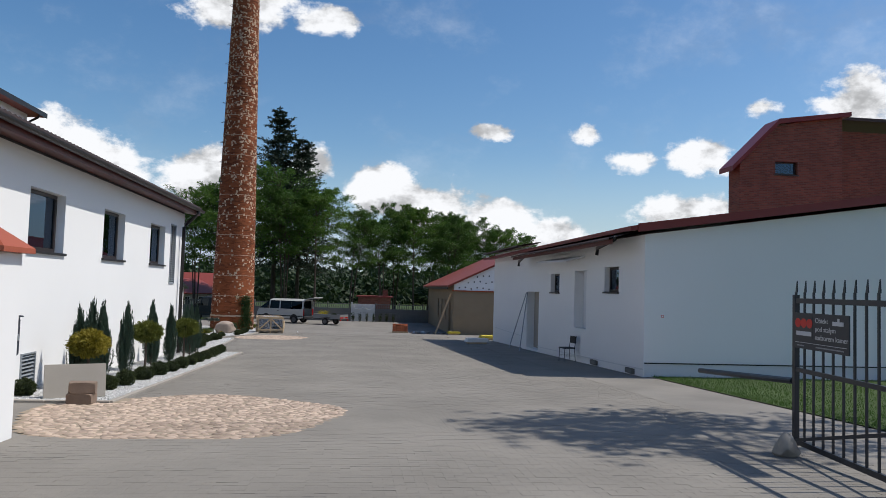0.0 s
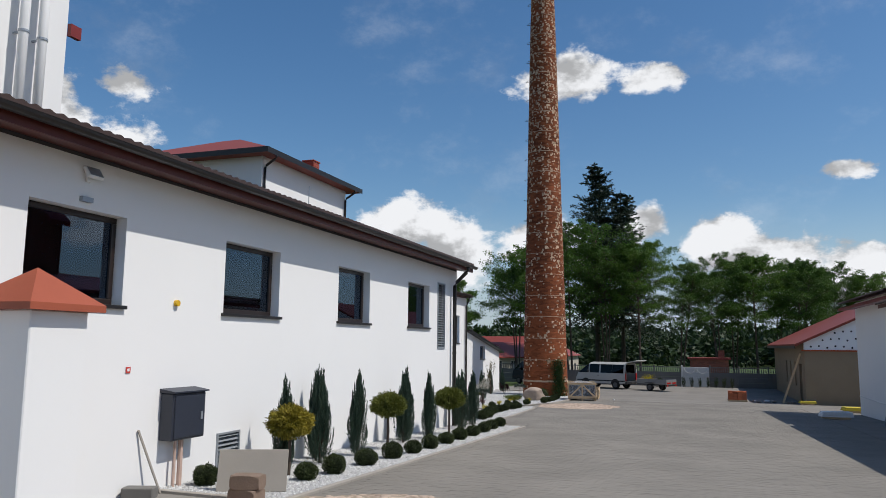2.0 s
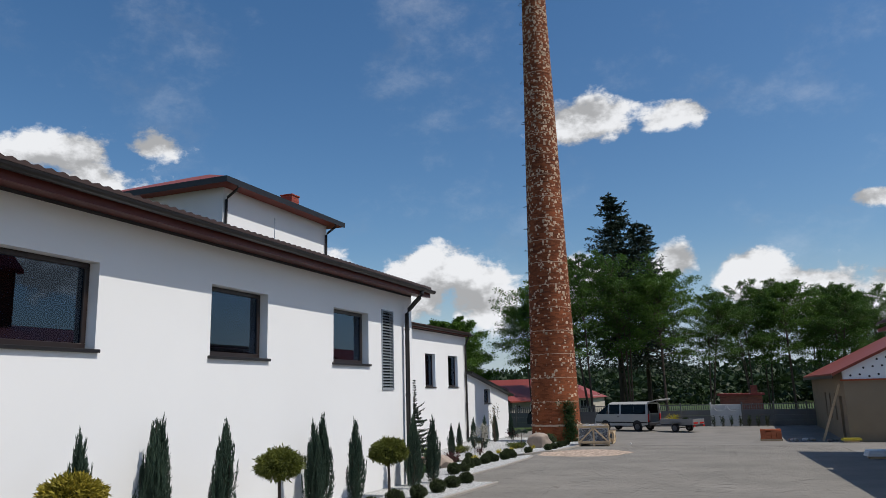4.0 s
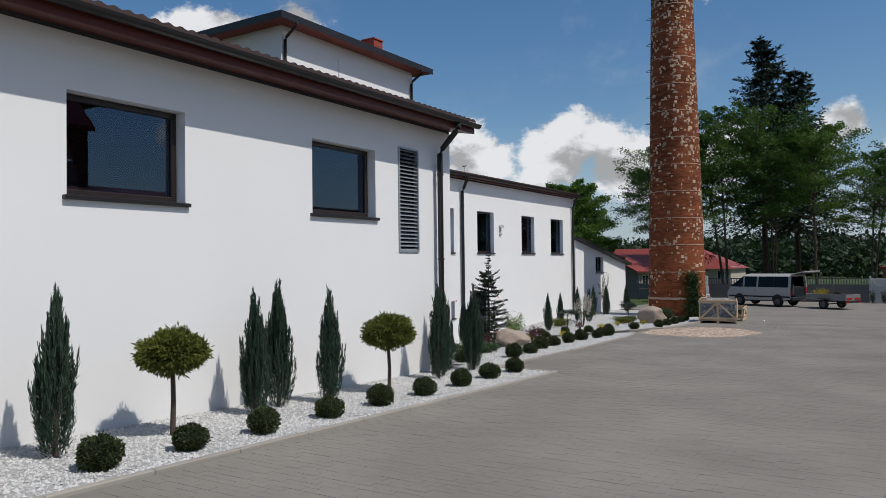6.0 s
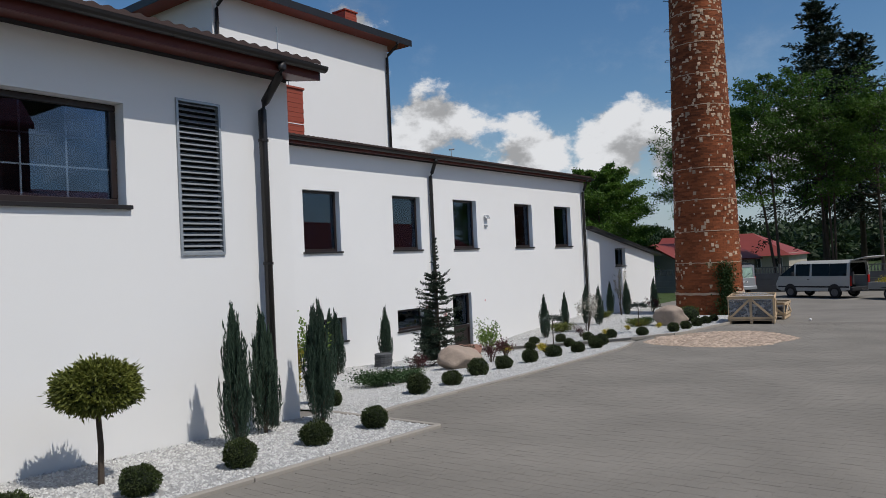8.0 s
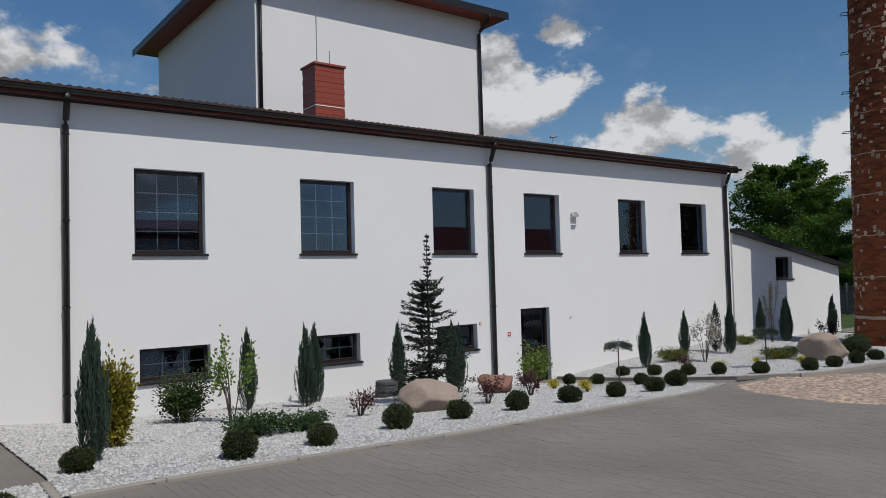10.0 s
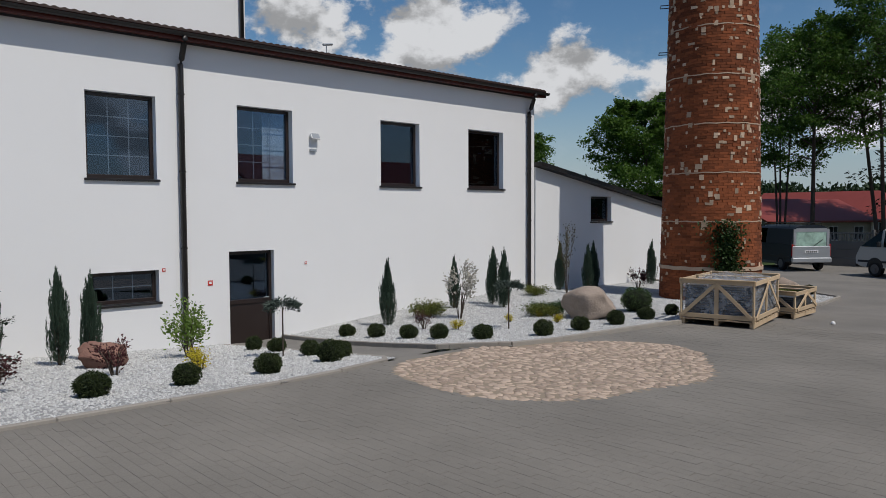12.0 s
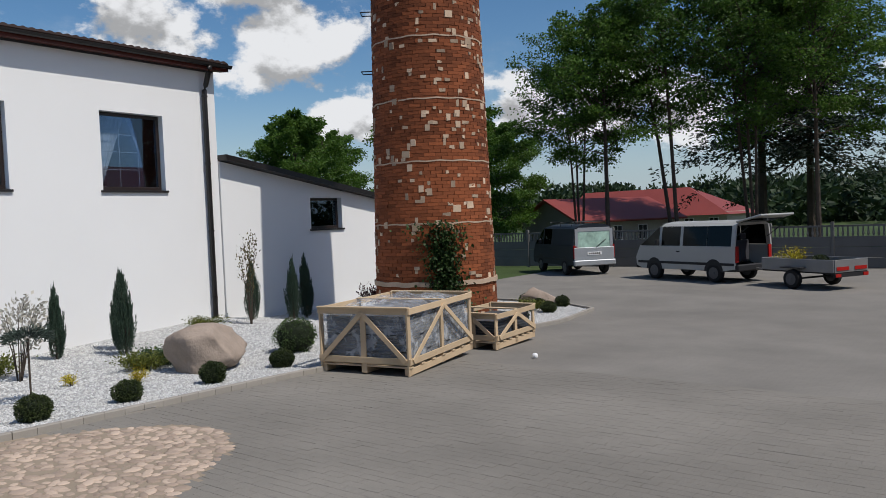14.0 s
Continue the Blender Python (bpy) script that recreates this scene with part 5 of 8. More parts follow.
def boulder(x, y, w, d, h, seed, material, label, turn=0):
    bm = bmesh.new()
    bmesh.ops.create_icosphere(bm, subdivisions=4, radius=1.0)
    rng = np.random.default_rng(seed)
    cuts = [(Vector(unit(rng.normal(size=3))), rng.uniform(0.56, 0.84)) for _ in range(17)]
    for v in bm.verts:
        c = v.co.copy()
        for nrm, dist in cuts:
            over = c.dot(nrm) - dist
            if over > 0:
                c -= nrm * over * 0.92
        k = 1.20 + 0.10 * noise.noise(c * 1.1 + Vector((seed, 3, 1))) - 0.12 * abs(noise.noise(c * 1.7 + Vector((1, seed, 0)))) + 0.07 * noise.noise(c * 2.6 + Vector((seed, 0, 0))) + 0.05 * noise.noise(c * 4.3) + 0.03 * noise.noise(c * 9)
        v.co = Vector((c.x * w / 2 * k, c.y * d / 2 * k, max(c.z, -0.62) * h * 0.62 * k))
    ob = part("boulder", bm, material, smooth=True)
    ob.matrix_basis = pose(x, y, ground_z(x, y) + h * 0.36, 0, 0, turn)
    return tagged(ob, label, "boulder", "boulders in the beds")


boulder(-9.95, 34.6, 0.95, 0.72, 0.54, 14, BOULDER, "large tan granite boulder lying on white gravel", 60)
boulder(-11.85, 37.65, 0.72, 0.6, 0.46, 8, BOULDER_RED, "reddish granite boulder lying on white gravel", 50)
boulder(-9.75, 47.4, 1.28, 1.2, 0.68, 17, BOULDER, "large pinkish-tan granite boulder on white gravel", 35)
boulder(-9.6, 57.6, 0.95, 0.7, 0.5, 13, BOULDER, "tan boulder among box balls beside the big chimney", 20)
boulder(2.85, 10.95, 0.3, 0.26, 0.26, 21, KERB, "small grey stone propping the open gate", 0)

# stacked slate discs
stack = empty("stone_stack", -13.45, 35.9, ground_z(-13.45, 35.9), "low stack of flat dark grey stone discs", "stone stack")
for i in range(5):
    bm = bmesh.new()
    tube(bm, [(0, 0, i * 0.075), (0, 0, i * 0.075 + 0.066)], 0.24 - 0.008 * (i % 2), 14)
    local("disc", bm, mat("slate", (0.08, 0.085, 0.09), 0.8, 0.2, 5, 50, 0.4) if i == 0 else bpy.data.materials["slate"], stack, m=pose(0.01 * (i % 3), 0.008 * i, 0))

# ---- woods and trees behind ----
protos = [tree(71, 16, 4.8, 0.46, 23000, 0.18, LEAF2, stems=3), tree(72, 15, 4.8, 0.44, 25000, 0.18, LEAF), tree(73, 17, 4.4, 0.48, 23000, 0.18, LEAF2, lean=0.03, stems=2), tree(74, 10, 4.2, 0.10, 46000, 0.18, LEAF)]
tall = [(-17.6, 76.5, 0.80, 0), (-15.6, 75.6, 0.82, 200), (-12.6, 77.5, 0.88, 100), (-9.6, 80.0, 0.94, 150), (-6.4, 78.5, 0.86, 30), (-3.0, 82.0, 0.68, 260),
        (0.8, 84.0, 0.78, 10), (4.2, 86.0, 0.82, 140), (7.6, 85.0, 0.70, 250), (11.0, 87.0, 0.72, 330), (14.5, 88.0, 0.69, 20), (2.2, 92.0, 0.75, 190), (6.4, 93.0, 0.78, 280), (9.8, 94.0, 0.79, 60), (17.5, 92, 0.6, 200)]
planted(protos[:3], tall, "tall leafy deciduous tree with bare lower trunk", "tree", "trees behind the fence")
planted([protos[3]], [(-37, 74, 0.95, 0), (-24.2, 73.2, 0.94, 75), (-30, 88, 0.95, 200), (-45, 85, 1.0, 120)], "broad round-crowned leafy tree", "tree", "round trees behind the annex")
spruces = [conifer(81, 24.9, 8.8, "tall_spruce", 0.03, density=1.7, whorl=0.062, leaf=(0.2, 0.48), fall=-0.50, taper=0.72, ragged=0.3), conifer(82, 21.4, 9.0, "tall_spruce", 0.03, density=1.7, whorl=0.066, leaf=(0.2, 0.48), fall=-0.50, taper=0.72, ragged=0.3)]
planted(spruces, [(-12.2, 93, 1.0, 0), (-9.4, 93.6, 1.0, 60)], "tall dark spruce rising over the other trees", "spruce", "tall spruces")
planted([tree(91, 15, 2.3, 0.66, 2400, 0.24, LEAF)], [(10.7, 12.9, 1.0, 0)], "leafy tree on the lawn casting dappled shade", "tree", "")
# far woods: an uneven belt of crowns
rng_w = np.random.default_rng(5)
WP, WD = [], []
FAR_LEAF = leaf_mat("far_wood_leaf", (0.012, 0.026, 0.010), (0.038, 0.066, 0.022), 0.2)
for i in range(420):
    a = radians(rng_w.uniform(55, 142))
    d = rng_w.uniform(96, 190) if a < radians(104) else rng_w.uniform(135, 230)
    cx, cy, r, h = d * math.cos(a), 40 + d * math.sin(a), rng_w.uniform(3, 6.5), rng_w.uniform(0.030, 0.048) * d * rng_w.uniform(0.8, 1.25)
    m = 260
    u = unit(rng_w.normal(size=(m, 3)))
    WP.append(np.array([cx, cy, h * 0.55 - 0.7]) + u * np.array([r, r, h * 0.5]) * rng_w.uniform(0.75, 1.05, (m, 1)))
    WD.append(u + rng_w.normal(scale=0.6, size=(m, 3)))
WP, WD = np.concatenate(WP), np.concatenate(WD)
tagged(new("far_woods", leaf_mesh("far_woods", WP, WD, rng_w.uniform(0.7, 1.5, len(WP)), rng_w.uniform(0.5, 1.0, len(WP)), FAR_LEAF, rng_w)), "dark green woods along the horizon", "woods", kind="stuff")

# ---- factory chimney ----
CX, CY, CZ0, CZ1 = -10.55, 54.36, -0.75, 38.0


def chim_r(z):
    return 1.405 - 0.0241 * (z - 0.2)


chimney = empty("factory_chimney", CX, CY, CZ0, "tall round red brick factory chimney with pale spalled bricks", "chimney")
bm = bmesh.new()
tube(bm, [(0, 0, -0.3), (0, 0, 8), (0, 0, 20), (0, 0, CZ1 - CZ0)], [chim_r(CZ0) - 0.03, chim_r(CZ0 + 8) - 0.03, chim_r(CZ0 + 20) - 0.03, chim_r(CZ1) - 0.03], 64)
local("mortar_core", bm, CHIM_MORTAR, chimney, "brown mortar behind the bricks", smooth=True)
for i, zb in enumerate([0.25] + [1.61 + 1.36 * k for k in range(24)]):
    bm = bmesh.new()
    r = chim_r(zb)
    n = 56
    o = 0.016 if i else 0.05
    hgt = 0.03 if i else 0.10
    rings = []
    for rr, zz in ((r - 0.04, zb), (r + o, zb), (r + o, zb + hgt), (r - 0.04, zb + hgt)):
        rings.append([bm.verts.new(((rr + 0.004 * math.sin(7 * k)) * math.cos(2 * math.pi * k / n), (rr + 0.004 * math.sin(7 * k)) * math.sin(2 * math.pi * k / n), zz - CZ0 + 0.01 * math.sin(k * 1.7))) for k in range(n)])
    for a in range(4):
        b = (a + 1) % 4
        for k in range(n):
            bm.faces.new((rings[a][k], rings[a][(k + 1) % n], rings[b][(k + 1) % n], rings[b][k]))
    local("band", bm, BAND, chimney, "pale band round the brickwork")
# climbing irons
for k in range(26):
    z = 5.2 + k * 1.36
    a = math.radians(215)
    bm = bmesh.new()
    r = chim_r(z)
    p = lambda d, s: (d * math.cos(a) - s * math.sin(a), d * math.sin(a) + s * math.cos(a), z - CZ0)
    tube(bm, [p(r - 0.05, -0.16), p(r + 0.25, -0.16), p(r + 0.25, 0.16), p(r - 0.05, 0.16)], 0.014, 5)
    local("climbing_iron", bm, BLACK, chimney)
# ivy on the foot of the chimney
rng_i = np.random.default_rng(8)
ni = 2600
ha = np.clip(rng_i.beta(1.2, 1.3, ni), 0, 1)
zi = CZ0 + 0.1 + ha * 2.35
ai = math.radians(-44) + rng_i.normal(size=ni) * (0.17 + 0.05 * np.sin(3 + zi * 2.3)) - 0.10 * np.clip(zi - 0.6, 0, 1)
ri = chim_r(0.5) + 0.03 + np.abs(rng_i.normal(scale=0.07, size=ni))
Pi = np.stack([CX + ri * np.cos(ai), CY + ri * np.sin(ai), zi], 1)
ivy = empty("ivy", CX, CY, CZ0, "dark green ivy climbing the chimney foot", "ivy")
iv = new("foliage", leaf_mesh("foliage", Pi, np.stack([np.cos(ai), np.sin(ai), -0.5 * np.ones(ni)], 1) + rng_i.normal(scale=0.6, size=(ni, 3)), rng_i.uniform(0.06, 0.11, ni), rng_i.uniform(0.05, 0.09, ni), leaf_mat("ivy_leaf", (0.014, 0.032, 0.008), (0.05, 0.09, 0.022), 0.15), rng_i))
iv.parent = ivy
iv.matrix_parent_inverse = ivy.matrix_basis.inverted()

# ---- stone crates ----
FILM = bpy.data.materials.new("stretch_film")
FILM.use_nodes = True
fn, fl = FILM.node_tree.nodes, FILM.node_tree.links
f_tr, f_gl, f_mx, f_ns, f_bp = fn.new("ShaderNodeBsdfTransparent"), fn["Principled BSDF"], fn.new("ShaderNodeMixShader"), fn.new("ShaderNodeTexNoise"), fn.new("ShaderNodeBump")
f_gl.inputs["Base Color"].default_value, f_gl.inputs["Roughness"].default_value = (0.75, 0.78, 0.82, 1), 0.12
f_ns.inputs["Scale"].default_value, f_ns.inputs["Detail"].default_value, f_ns.inputs["Distortion"].default_value = 4.5, 6, 1.5
f_bp.inputs["Strength"].default_value, f_bp.inputs["Distance"].default_value = 0.9, 0.03
f_geo = fn.new("ShaderNodeNewGeometry")
fl.new(f_geo.outputs["Position"], f_ns.inputs["Vector"])
fl.new(f_ns.outputs["Fac"], f_bp.inputs["Height"])
fl.new(f_bp.outputs[0], f_gl.inputs["Normal"])
f_fold = fn.new("ShaderNodeMapRange")
f_fold.inputs["From Min"].default_value, f_fold.inputs["From Max"].default_value = 0.42, 0.68
f_fold.inputs["To Min"].default_value, f_fold.inputs["To Max"].default_value = 0.14, 0.52
fl.new(f_ns.outputs["Fac"], f_fold.inputs["Value"])
fl.new(f_fold.outputs[0], f_mx.inputs[0])
fl.new(f_tr.outputs[0], f_mx.inputs[1])
fl.new(f_gl.outputs[0], f_mx.inputs[2])
fl.new(f_mx.outputs[0], fn["Material Output"].inputs[0])


def plank(parent, a, b, w, t, name="plank", normal=(0, 0, 1)):
    """A board from a to b, w wide and t thick, its flat side to `normal`."""
    a, b, n = Vector(a), Vector(b), Vector(normal)
    d = (b - a).normalized()
    s = n.cross(d).normalized()
    n = d.cross(s)
    bm = bmesh.new()
    vs = [bm.verts.new(p + s * (w / 2) * i + n * (t / 2) * j) for p in (a, b) for i, j in ((-1, -1), (1, -1), (1, 1), (-1, 1))]
    for f in ((0, 1, 2, 3), (7, 6, 5, 4), (0, 4, 5, 1), (1, 5, 6, 2), (2, 6, 7, 3), (3, 7, 4, 0)):
        bm.faces.new([vs[i] for i in f])
    return local(name, bm, PINEWOOD, parent, bevel=0.003)


def crate(x, y, turn, lx, ly, h, label, film=True):
    t = empty("stone_crate", x, y, ground_z(x, y), label, "crate", "crates of stone slabs", turn)
    for i in range(3):
        xx = 0.06 + (lx - 0.12) * i / 2
        plank(t, (xx, 0.02, 0.055), (xx, ly - 0.02, 0.055), 0.09, 0.1, "skid")
    for i in range(7):
        yy = 0.05 + (ly - 0.1) * i / 6
        plank(t, (0, yy, 0.12), (lx, yy, 0.12), 0.1, 0.022, "deck_board")
    for cx in (0.03, lx - 0.03):
        for cy in (0.03, ly / 2, ly - 0.03):
            plank(t, (cx, cy, 0.0), (cx, cy, h), 0.085, 0.03, "post", (1, 0, 0))
    plank(t, (lx / 2, 0.012, 0.02), (lx / 2, 0.012, h), 0.085, 0.024, "post", (0, 1, 0))
    for z in (0.2, h - 0.05):
        plank(t, (0, 0.0, z), (lx, 0.0, z), 0.09, 0.022, "rail", (0, 1, 0))
        plank(t, (0, ly, z), (lx, ly, z), 0.09, 0.022, "rail", (0, 1, 0))
        plank(t, (lx, 0, z), (lx, ly, z), 0.09, 0.022, "rail", (1, 0, 0))
        plank(t, (0, 0, z), (0, ly, z), 0.09, 0.022, "rail", (1, 0, 0))
    plank(t, (0.06, -0.022, 0.2), (lx / 2, -0.022, h - 0.08), 0.075, 0.018, "brace", (0, 1, 0))
    plank(t, (lx - 0.06, -0.022, 0.2), (lx / 2, -0.022, h - 0.08), 0.075, 0.018, "brace", (0, 1, 0))
    plank(t, (lx + 0.022, 0.06, 0.2), (lx + 0.022, ly / 2, h - 0.08), 0.075, 0.018, "brace", (1, 0, 0))
    plank(t, (lx + 0.022, ly - 0.06, 0.2), (lx + 0.022, ly / 2, h - 0.08), 0.075, 0.018, "brace", (1, 0, 0))
    for yy in (0.0, ly / 2, ly):
        plank(t, (0, yy, h), (lx, yy, h), 0.09, 0.022, "top_board")
    k = int((h - 0.24) / 0.05)
    for i in range(k):
        bm = bmesh.new()
        o = 0.012 * math.sin(i * 3.1)
        box(bm, 0.09 + o, lx - 0.09 + o, 0.09 - o, ly - 0.09 - o, 0.135 + i * 0.05, 0.135 + i * 0.05 + 0.042)
        local("stone_slab", bm, WRAP, t)
    if film:
        # loose wrap, rumpled on top
        nx, ny = 18, 18
        verts, faces = [], []
        for j in range(ny + 1):
            for i in range(nx + 1):
                u, v = i / nx, j / ny
                edge = min(u, v, 1 - u, 1 - v)
                z = h - 0.1 + 0.12 * min(1, edge * 6) + 0.06 * noise.noise(Vector((u * 5, v * 5, 1)))
                verts.append((0.06 + (lx - 0.12) * u, 0.06 + (ly - 0.12) * v, z))
        faces = [(j * (nx + 1) + i, j * (nx + 1) + i + 1, (j + 1) * (nx + 1) + i + 1, (j + 1) * (nx + 1) + i) for j in range(ny) for i in range(nx)]
        base = len(verts)
        m = 40
        for zz in range(7):
            for q in range(4 * m):
                s, f = q // m, (q % m) / m
                px, py = ((f, 0), (1, f), (1 - f, 1), (0, 1 - f))[s]
                z = 0.16 + (h - 0.26) * zz / 6
                b = 0.012 * noise.noise(Vector((px * 9, py * 9, z * 9)))
                verts.append((0.05 + (lx - 0.1) * px + b, 0.05 + (ly - 0.1) * py + b, z))
        for zz in range(6):
            for q in range(4 * m):
                r = (q + 1) % (4 * m)
                faces.append((base + zz * 4 * m + q, base + zz * 4 * m + r, base + (zz + 1) * 4 * m + r, base + (zz + 1) * 4 * m + q))
        me = bpy.data.meshes.new("wrap")
        me.from_pydata(verts, [], faces)
        me.materials.append(FILM)
        me.polygons.foreach_set("use_smooth", [True] * len(me.polygons))
        ob = held("wrap", me, t, "clear stretch film")
        ob.visible_shadow = False
        # printed tape marks on the film: plain dark dashes
        for q in range(9):
            bm = bmesh.new()
            f = 0.08 + 0.1 * q
            z = (h * 0.86, h * 0.55, h * 0.3)[q % 3]
            box(bm, lx - 0.04, lx - 0.037, ly * f, ly * f + 0.12, z, z + 0.018)
            local("printed_mark", bm, BLACK, t)
            bm = bmesh.new()
            box(bm, lx * f, lx * f + 0.11, 0.034, 0.037, z + 0.03, z + 0.048)
            local("printed_mark", bm, BLACK, t)
    return t


crate(-8.02, 48.12, 11, 1.52, 2.2, 0.96, "pine crate of dark stone slabs wrapped in clear film")
crate(-7.72, 50.98, 4, 0.95, 1.5, 0.62, "low open pine crate holding dark stone slabs", False)
bm = bmesh.new()
bmesh.ops.create_icosphere(bm, subdivisions=2, radius=0.05)
lump = part("white_cup", bm, PLASTER)
lump.matrix_basis = pose(-5.85, 50.7, ground_z(-5.85, 50.7) + 0.03)
tagged(lump, "small crumpled white litter on the paving", "litter")

# ---- vehicles ----
WHITE_CAR = mat("white_van_paint", (0.40, 0.40, 0.385), 0.35, 0.06, 1.5, 40, 0.02, spec=0.5)
GREY_CAR = mat("dark_blue_grey_paint", (0.018, 0.024, 0.032), 0.45, 0.08, 1.5, 40, 0.02, spec=0.15)
SILVER_CAR = mat("silver_paint", (0.38, 0.40, 0.42), 0.3, 0.08, 1.5, 40, 0.02, spec=0.5, metal=0.3)
RUBBER = mat("tyre_rubber", (0.015, 0.015, 0.015), 0.85, 0.15, 8, 60, 0.3)
RIM = mat("steel_wheel", (0.10, 0.10, 0.105), 0.5, 0.15, 8, 60, 0.1, metal=0.3)
REDLAMP = mat("red_lamp_plastic", (0.35, 0.015, 0.012), 0.25, 0.05, 8, 60, 0.0)
TRIM = mat("black_plastic_trim", (0.02, 0.02, 0.022), 0.6, 0.1, 6, 60, 0.1)
CARGLASS = glass_mat("car_glass", (0.10, 0.11, 0.11), 1.4, (0.55, 0.6, 0.62))
SEAT = mat("seat_fabric", (0.05, 0.05, 0.06), 0.9, 0.15, 6, 60, 0.2)
BARRED = mat("grey_lettering", (0.25, 0.26, 0.27), 0.5, 0.05, 6, 60, 0.0)


def wheel(parent, x, y, r=0.31, w=0.2):
    e = new("wheel")
    e.parent = parent
    s = parent.scale
    e.matrix_basis = pose(x, y, r / s.z) @ Matrix.Diagonal((1 / s.x, 1, 1 / s.z, 1))
    bm = bmesh.new()
    prof = [(-w / 2, r * 0.68), (-w / 2, r * 0.93), (-w / 2 + 0.03, r), (w / 2 - 0.03, r), (w / 2, r * 0.93), (w / 2, r * 0.68)]
    n = 20
    rings = [[bm.verts.new((rr * math.cos(2 * math.pi * k / n), yy, rr * math.sin(2 * math.pi * k / n))) for k in range(n)] for yy, rr in prof]
    for a, b in zip(rings, rings[1:]):
        for k in range(n):
            bm.faces.new((a[k], a[(k + 1) % n], b[(k + 1) % n], b[k]))
    bm.faces.new(rings[0])
    bm.faces.new(rings[-1][::-1])
    local("tyre", bm, RUBBER, e, smooth=False)
    bm = bmesh.new()
    tube(bm, [(0, -w / 2 - 0.006, 0), (0, w / 2 + 0.006, 0)], r * 0.62, 16)
    local("rim", bm, RIM, e)
    bm = bmesh.new()
    tube(bm, [(0, -w / 2 - 0.02, 0), (0, w / 2 + 0.02, 0)], r * 0.2, 10)
    local("hub_cap", bm, RIM, e)


def van(x, y, turn, body_mat, rear_mat, label, open_tail, side_windows=True, roof_rack=False):
    """A boxy van, nose along +x; the side walls are shells with real window openings."""
    t = empty("van", x, y, ground_z(x, y), label, "van", "parked vans", turn)
    t.scale = (0.95, 1.0, 1.08)
    Wd = 1.8
    for sgn in (-1, 1):
        yo = sgn * Wd / 2
        bm = bmesh.new()
        lower = [(-2.25, 0.42), (-1.8, 0.36), (2.0, 0.34), (2.3, 0.45), (2.32, 0.72), (2.1, 1.10), (-2.28, 1.10)]
        extrude_poly(bm, [(u, yo, z) for u, z in lower], (0, -sgn * 0.06, 0))
        local("side_panel", bm, body_mat, t, bevel=0.012)
        # pillars above the belt line, leaning in
        wins = [(-2.12, -1.1), (-1.10, -0.02), (0.1, 1.0)]
        solids = [(-2.28, -2.12), (-1.1, -1.10), (-0.02, 0.1), (1.0, 1.12)]
        if not side_windows:
            solids, wins = [(-2.28, 0.1), (1.0, 1.12)], [(0.1, 1.0)]
        lean = sgn * (Wd / 2 - 0.1)
        for a, b in solids:
            bm = bmesh.new()
            extrude_poly(bm, [(a, yo, 1.10), (b, yo, 1.10), (b, lean, 1.72), (a, lean, 1.72)], (0, -sgn * 0.05, 0))
            local("pillar", bm, body_mat, t)
        bm = bmesh.new()
        extrude_poly(bm, [(1.12, yo, 1.10), (2.05, yo, 1.10), (1.1, lean, 1.72)], (0, -sgn * 0.05, 0))
        local("quarter_window", bm, CARGLASS, t)
        for a, b in wins:
            bm = bmesh.new()
            extrude_poly(bm, [(a, yo - sgn * 0.01, 1.10), (b, yo - sgn * 0.01, 1.10), (b, lean - sgn * 0.01, 1.72), (a, lean - sgn * 0.01, 1.72)], (0, -sgn * 0.006, 0))
            local("side_window", bm, CARGLASS, t).visible_shadow = False
        bm = bmesh.new()
        extrude_poly(bm, [(-2.25, yo + sgn * 0.012, 0.52), (2.2, yo + sgn * 0.012, 0.52), (2.2, yo + sgn * 0.012, 0.60), (-2.25, yo + sgn * 0.012, 0.60)], (0, -sgn * 0.01, 0))
        local("rub_strip", bm, TRIM, t)
        bm = bmesh.new()
        box(bm, 0.12, 0.27, yo - 0.01 if sgn < 0 else yo - 0.005, yo + 0.02 if sgn > 0 else yo + 0.005, 0.90, 0.94)
        local("door_handle", bm, TRIM, t)
        bm = bmesh.new()
        box(bm, 1.05, 1.17, yo + sgn * 0.02, yo + sgn * 0.17, 1.12, 1.30)
        local("mirror", bm, TRIM, t, bevel=0.02)
        for wx in (-1.38, 1.37):
            bm = bmesh.new()
            n = 14
            arc = [(wx + 0.40 * math.cos(a), 0.31 + 0.40 * math.sin(a)) for a in np.linspace(0.05, math.pi - 0.05, n)]
            extrude_poly(bm, [(u, yo + sgn * 0.008, z) for u, z in arc], (0, -sgn * 0.02, 0))
            local("wheel_arch", bm, TRIM, t)
            wheel(t, wx, sgn * (Wd / 2 - 0.09))
    # roof, floor, nose
    bm = bmesh.new()
    n = 8
    prof = [(-Wd / 2 + 0.1 + (Wd - 0.2) * k / n, 1.72 + 0.16 * math.sin(math.pi * k / n) ** 0.6) for k in range(n + 1)]
    a = [bm.verts.new((-2.28, yy, zz)) for yy, zz in prof]
    b = [bm.verts.new((1.12, yy, zz - 0.02)) for yy, zz in prof]
    for k in range(n):
        bm.faces.new((a[k], a[k + 1], b[k + 1], b[k]))
    bm.faces.new(a[::-1])
    bm.faces.new(b)
    bm.faces.new((a[0], b[0], b[-1], a[-1]))
    local("roof", bm, body_mat, t)
    bm = bmesh.new()
    extrude_poly(bm, [(1.1, -Wd / 2 + 0.1, 1.72), (2.05, -Wd / 2 + 0.02, 1.10), (2.05, Wd / 2 - 0.02, 1.10), (1.1, Wd / 2 - 0.1, 1.72)], (0.012, 0, 0.008))
    local("windscreen", bm, CARGLASS, t).visible_shadow = False
    bm = bmesh.new()
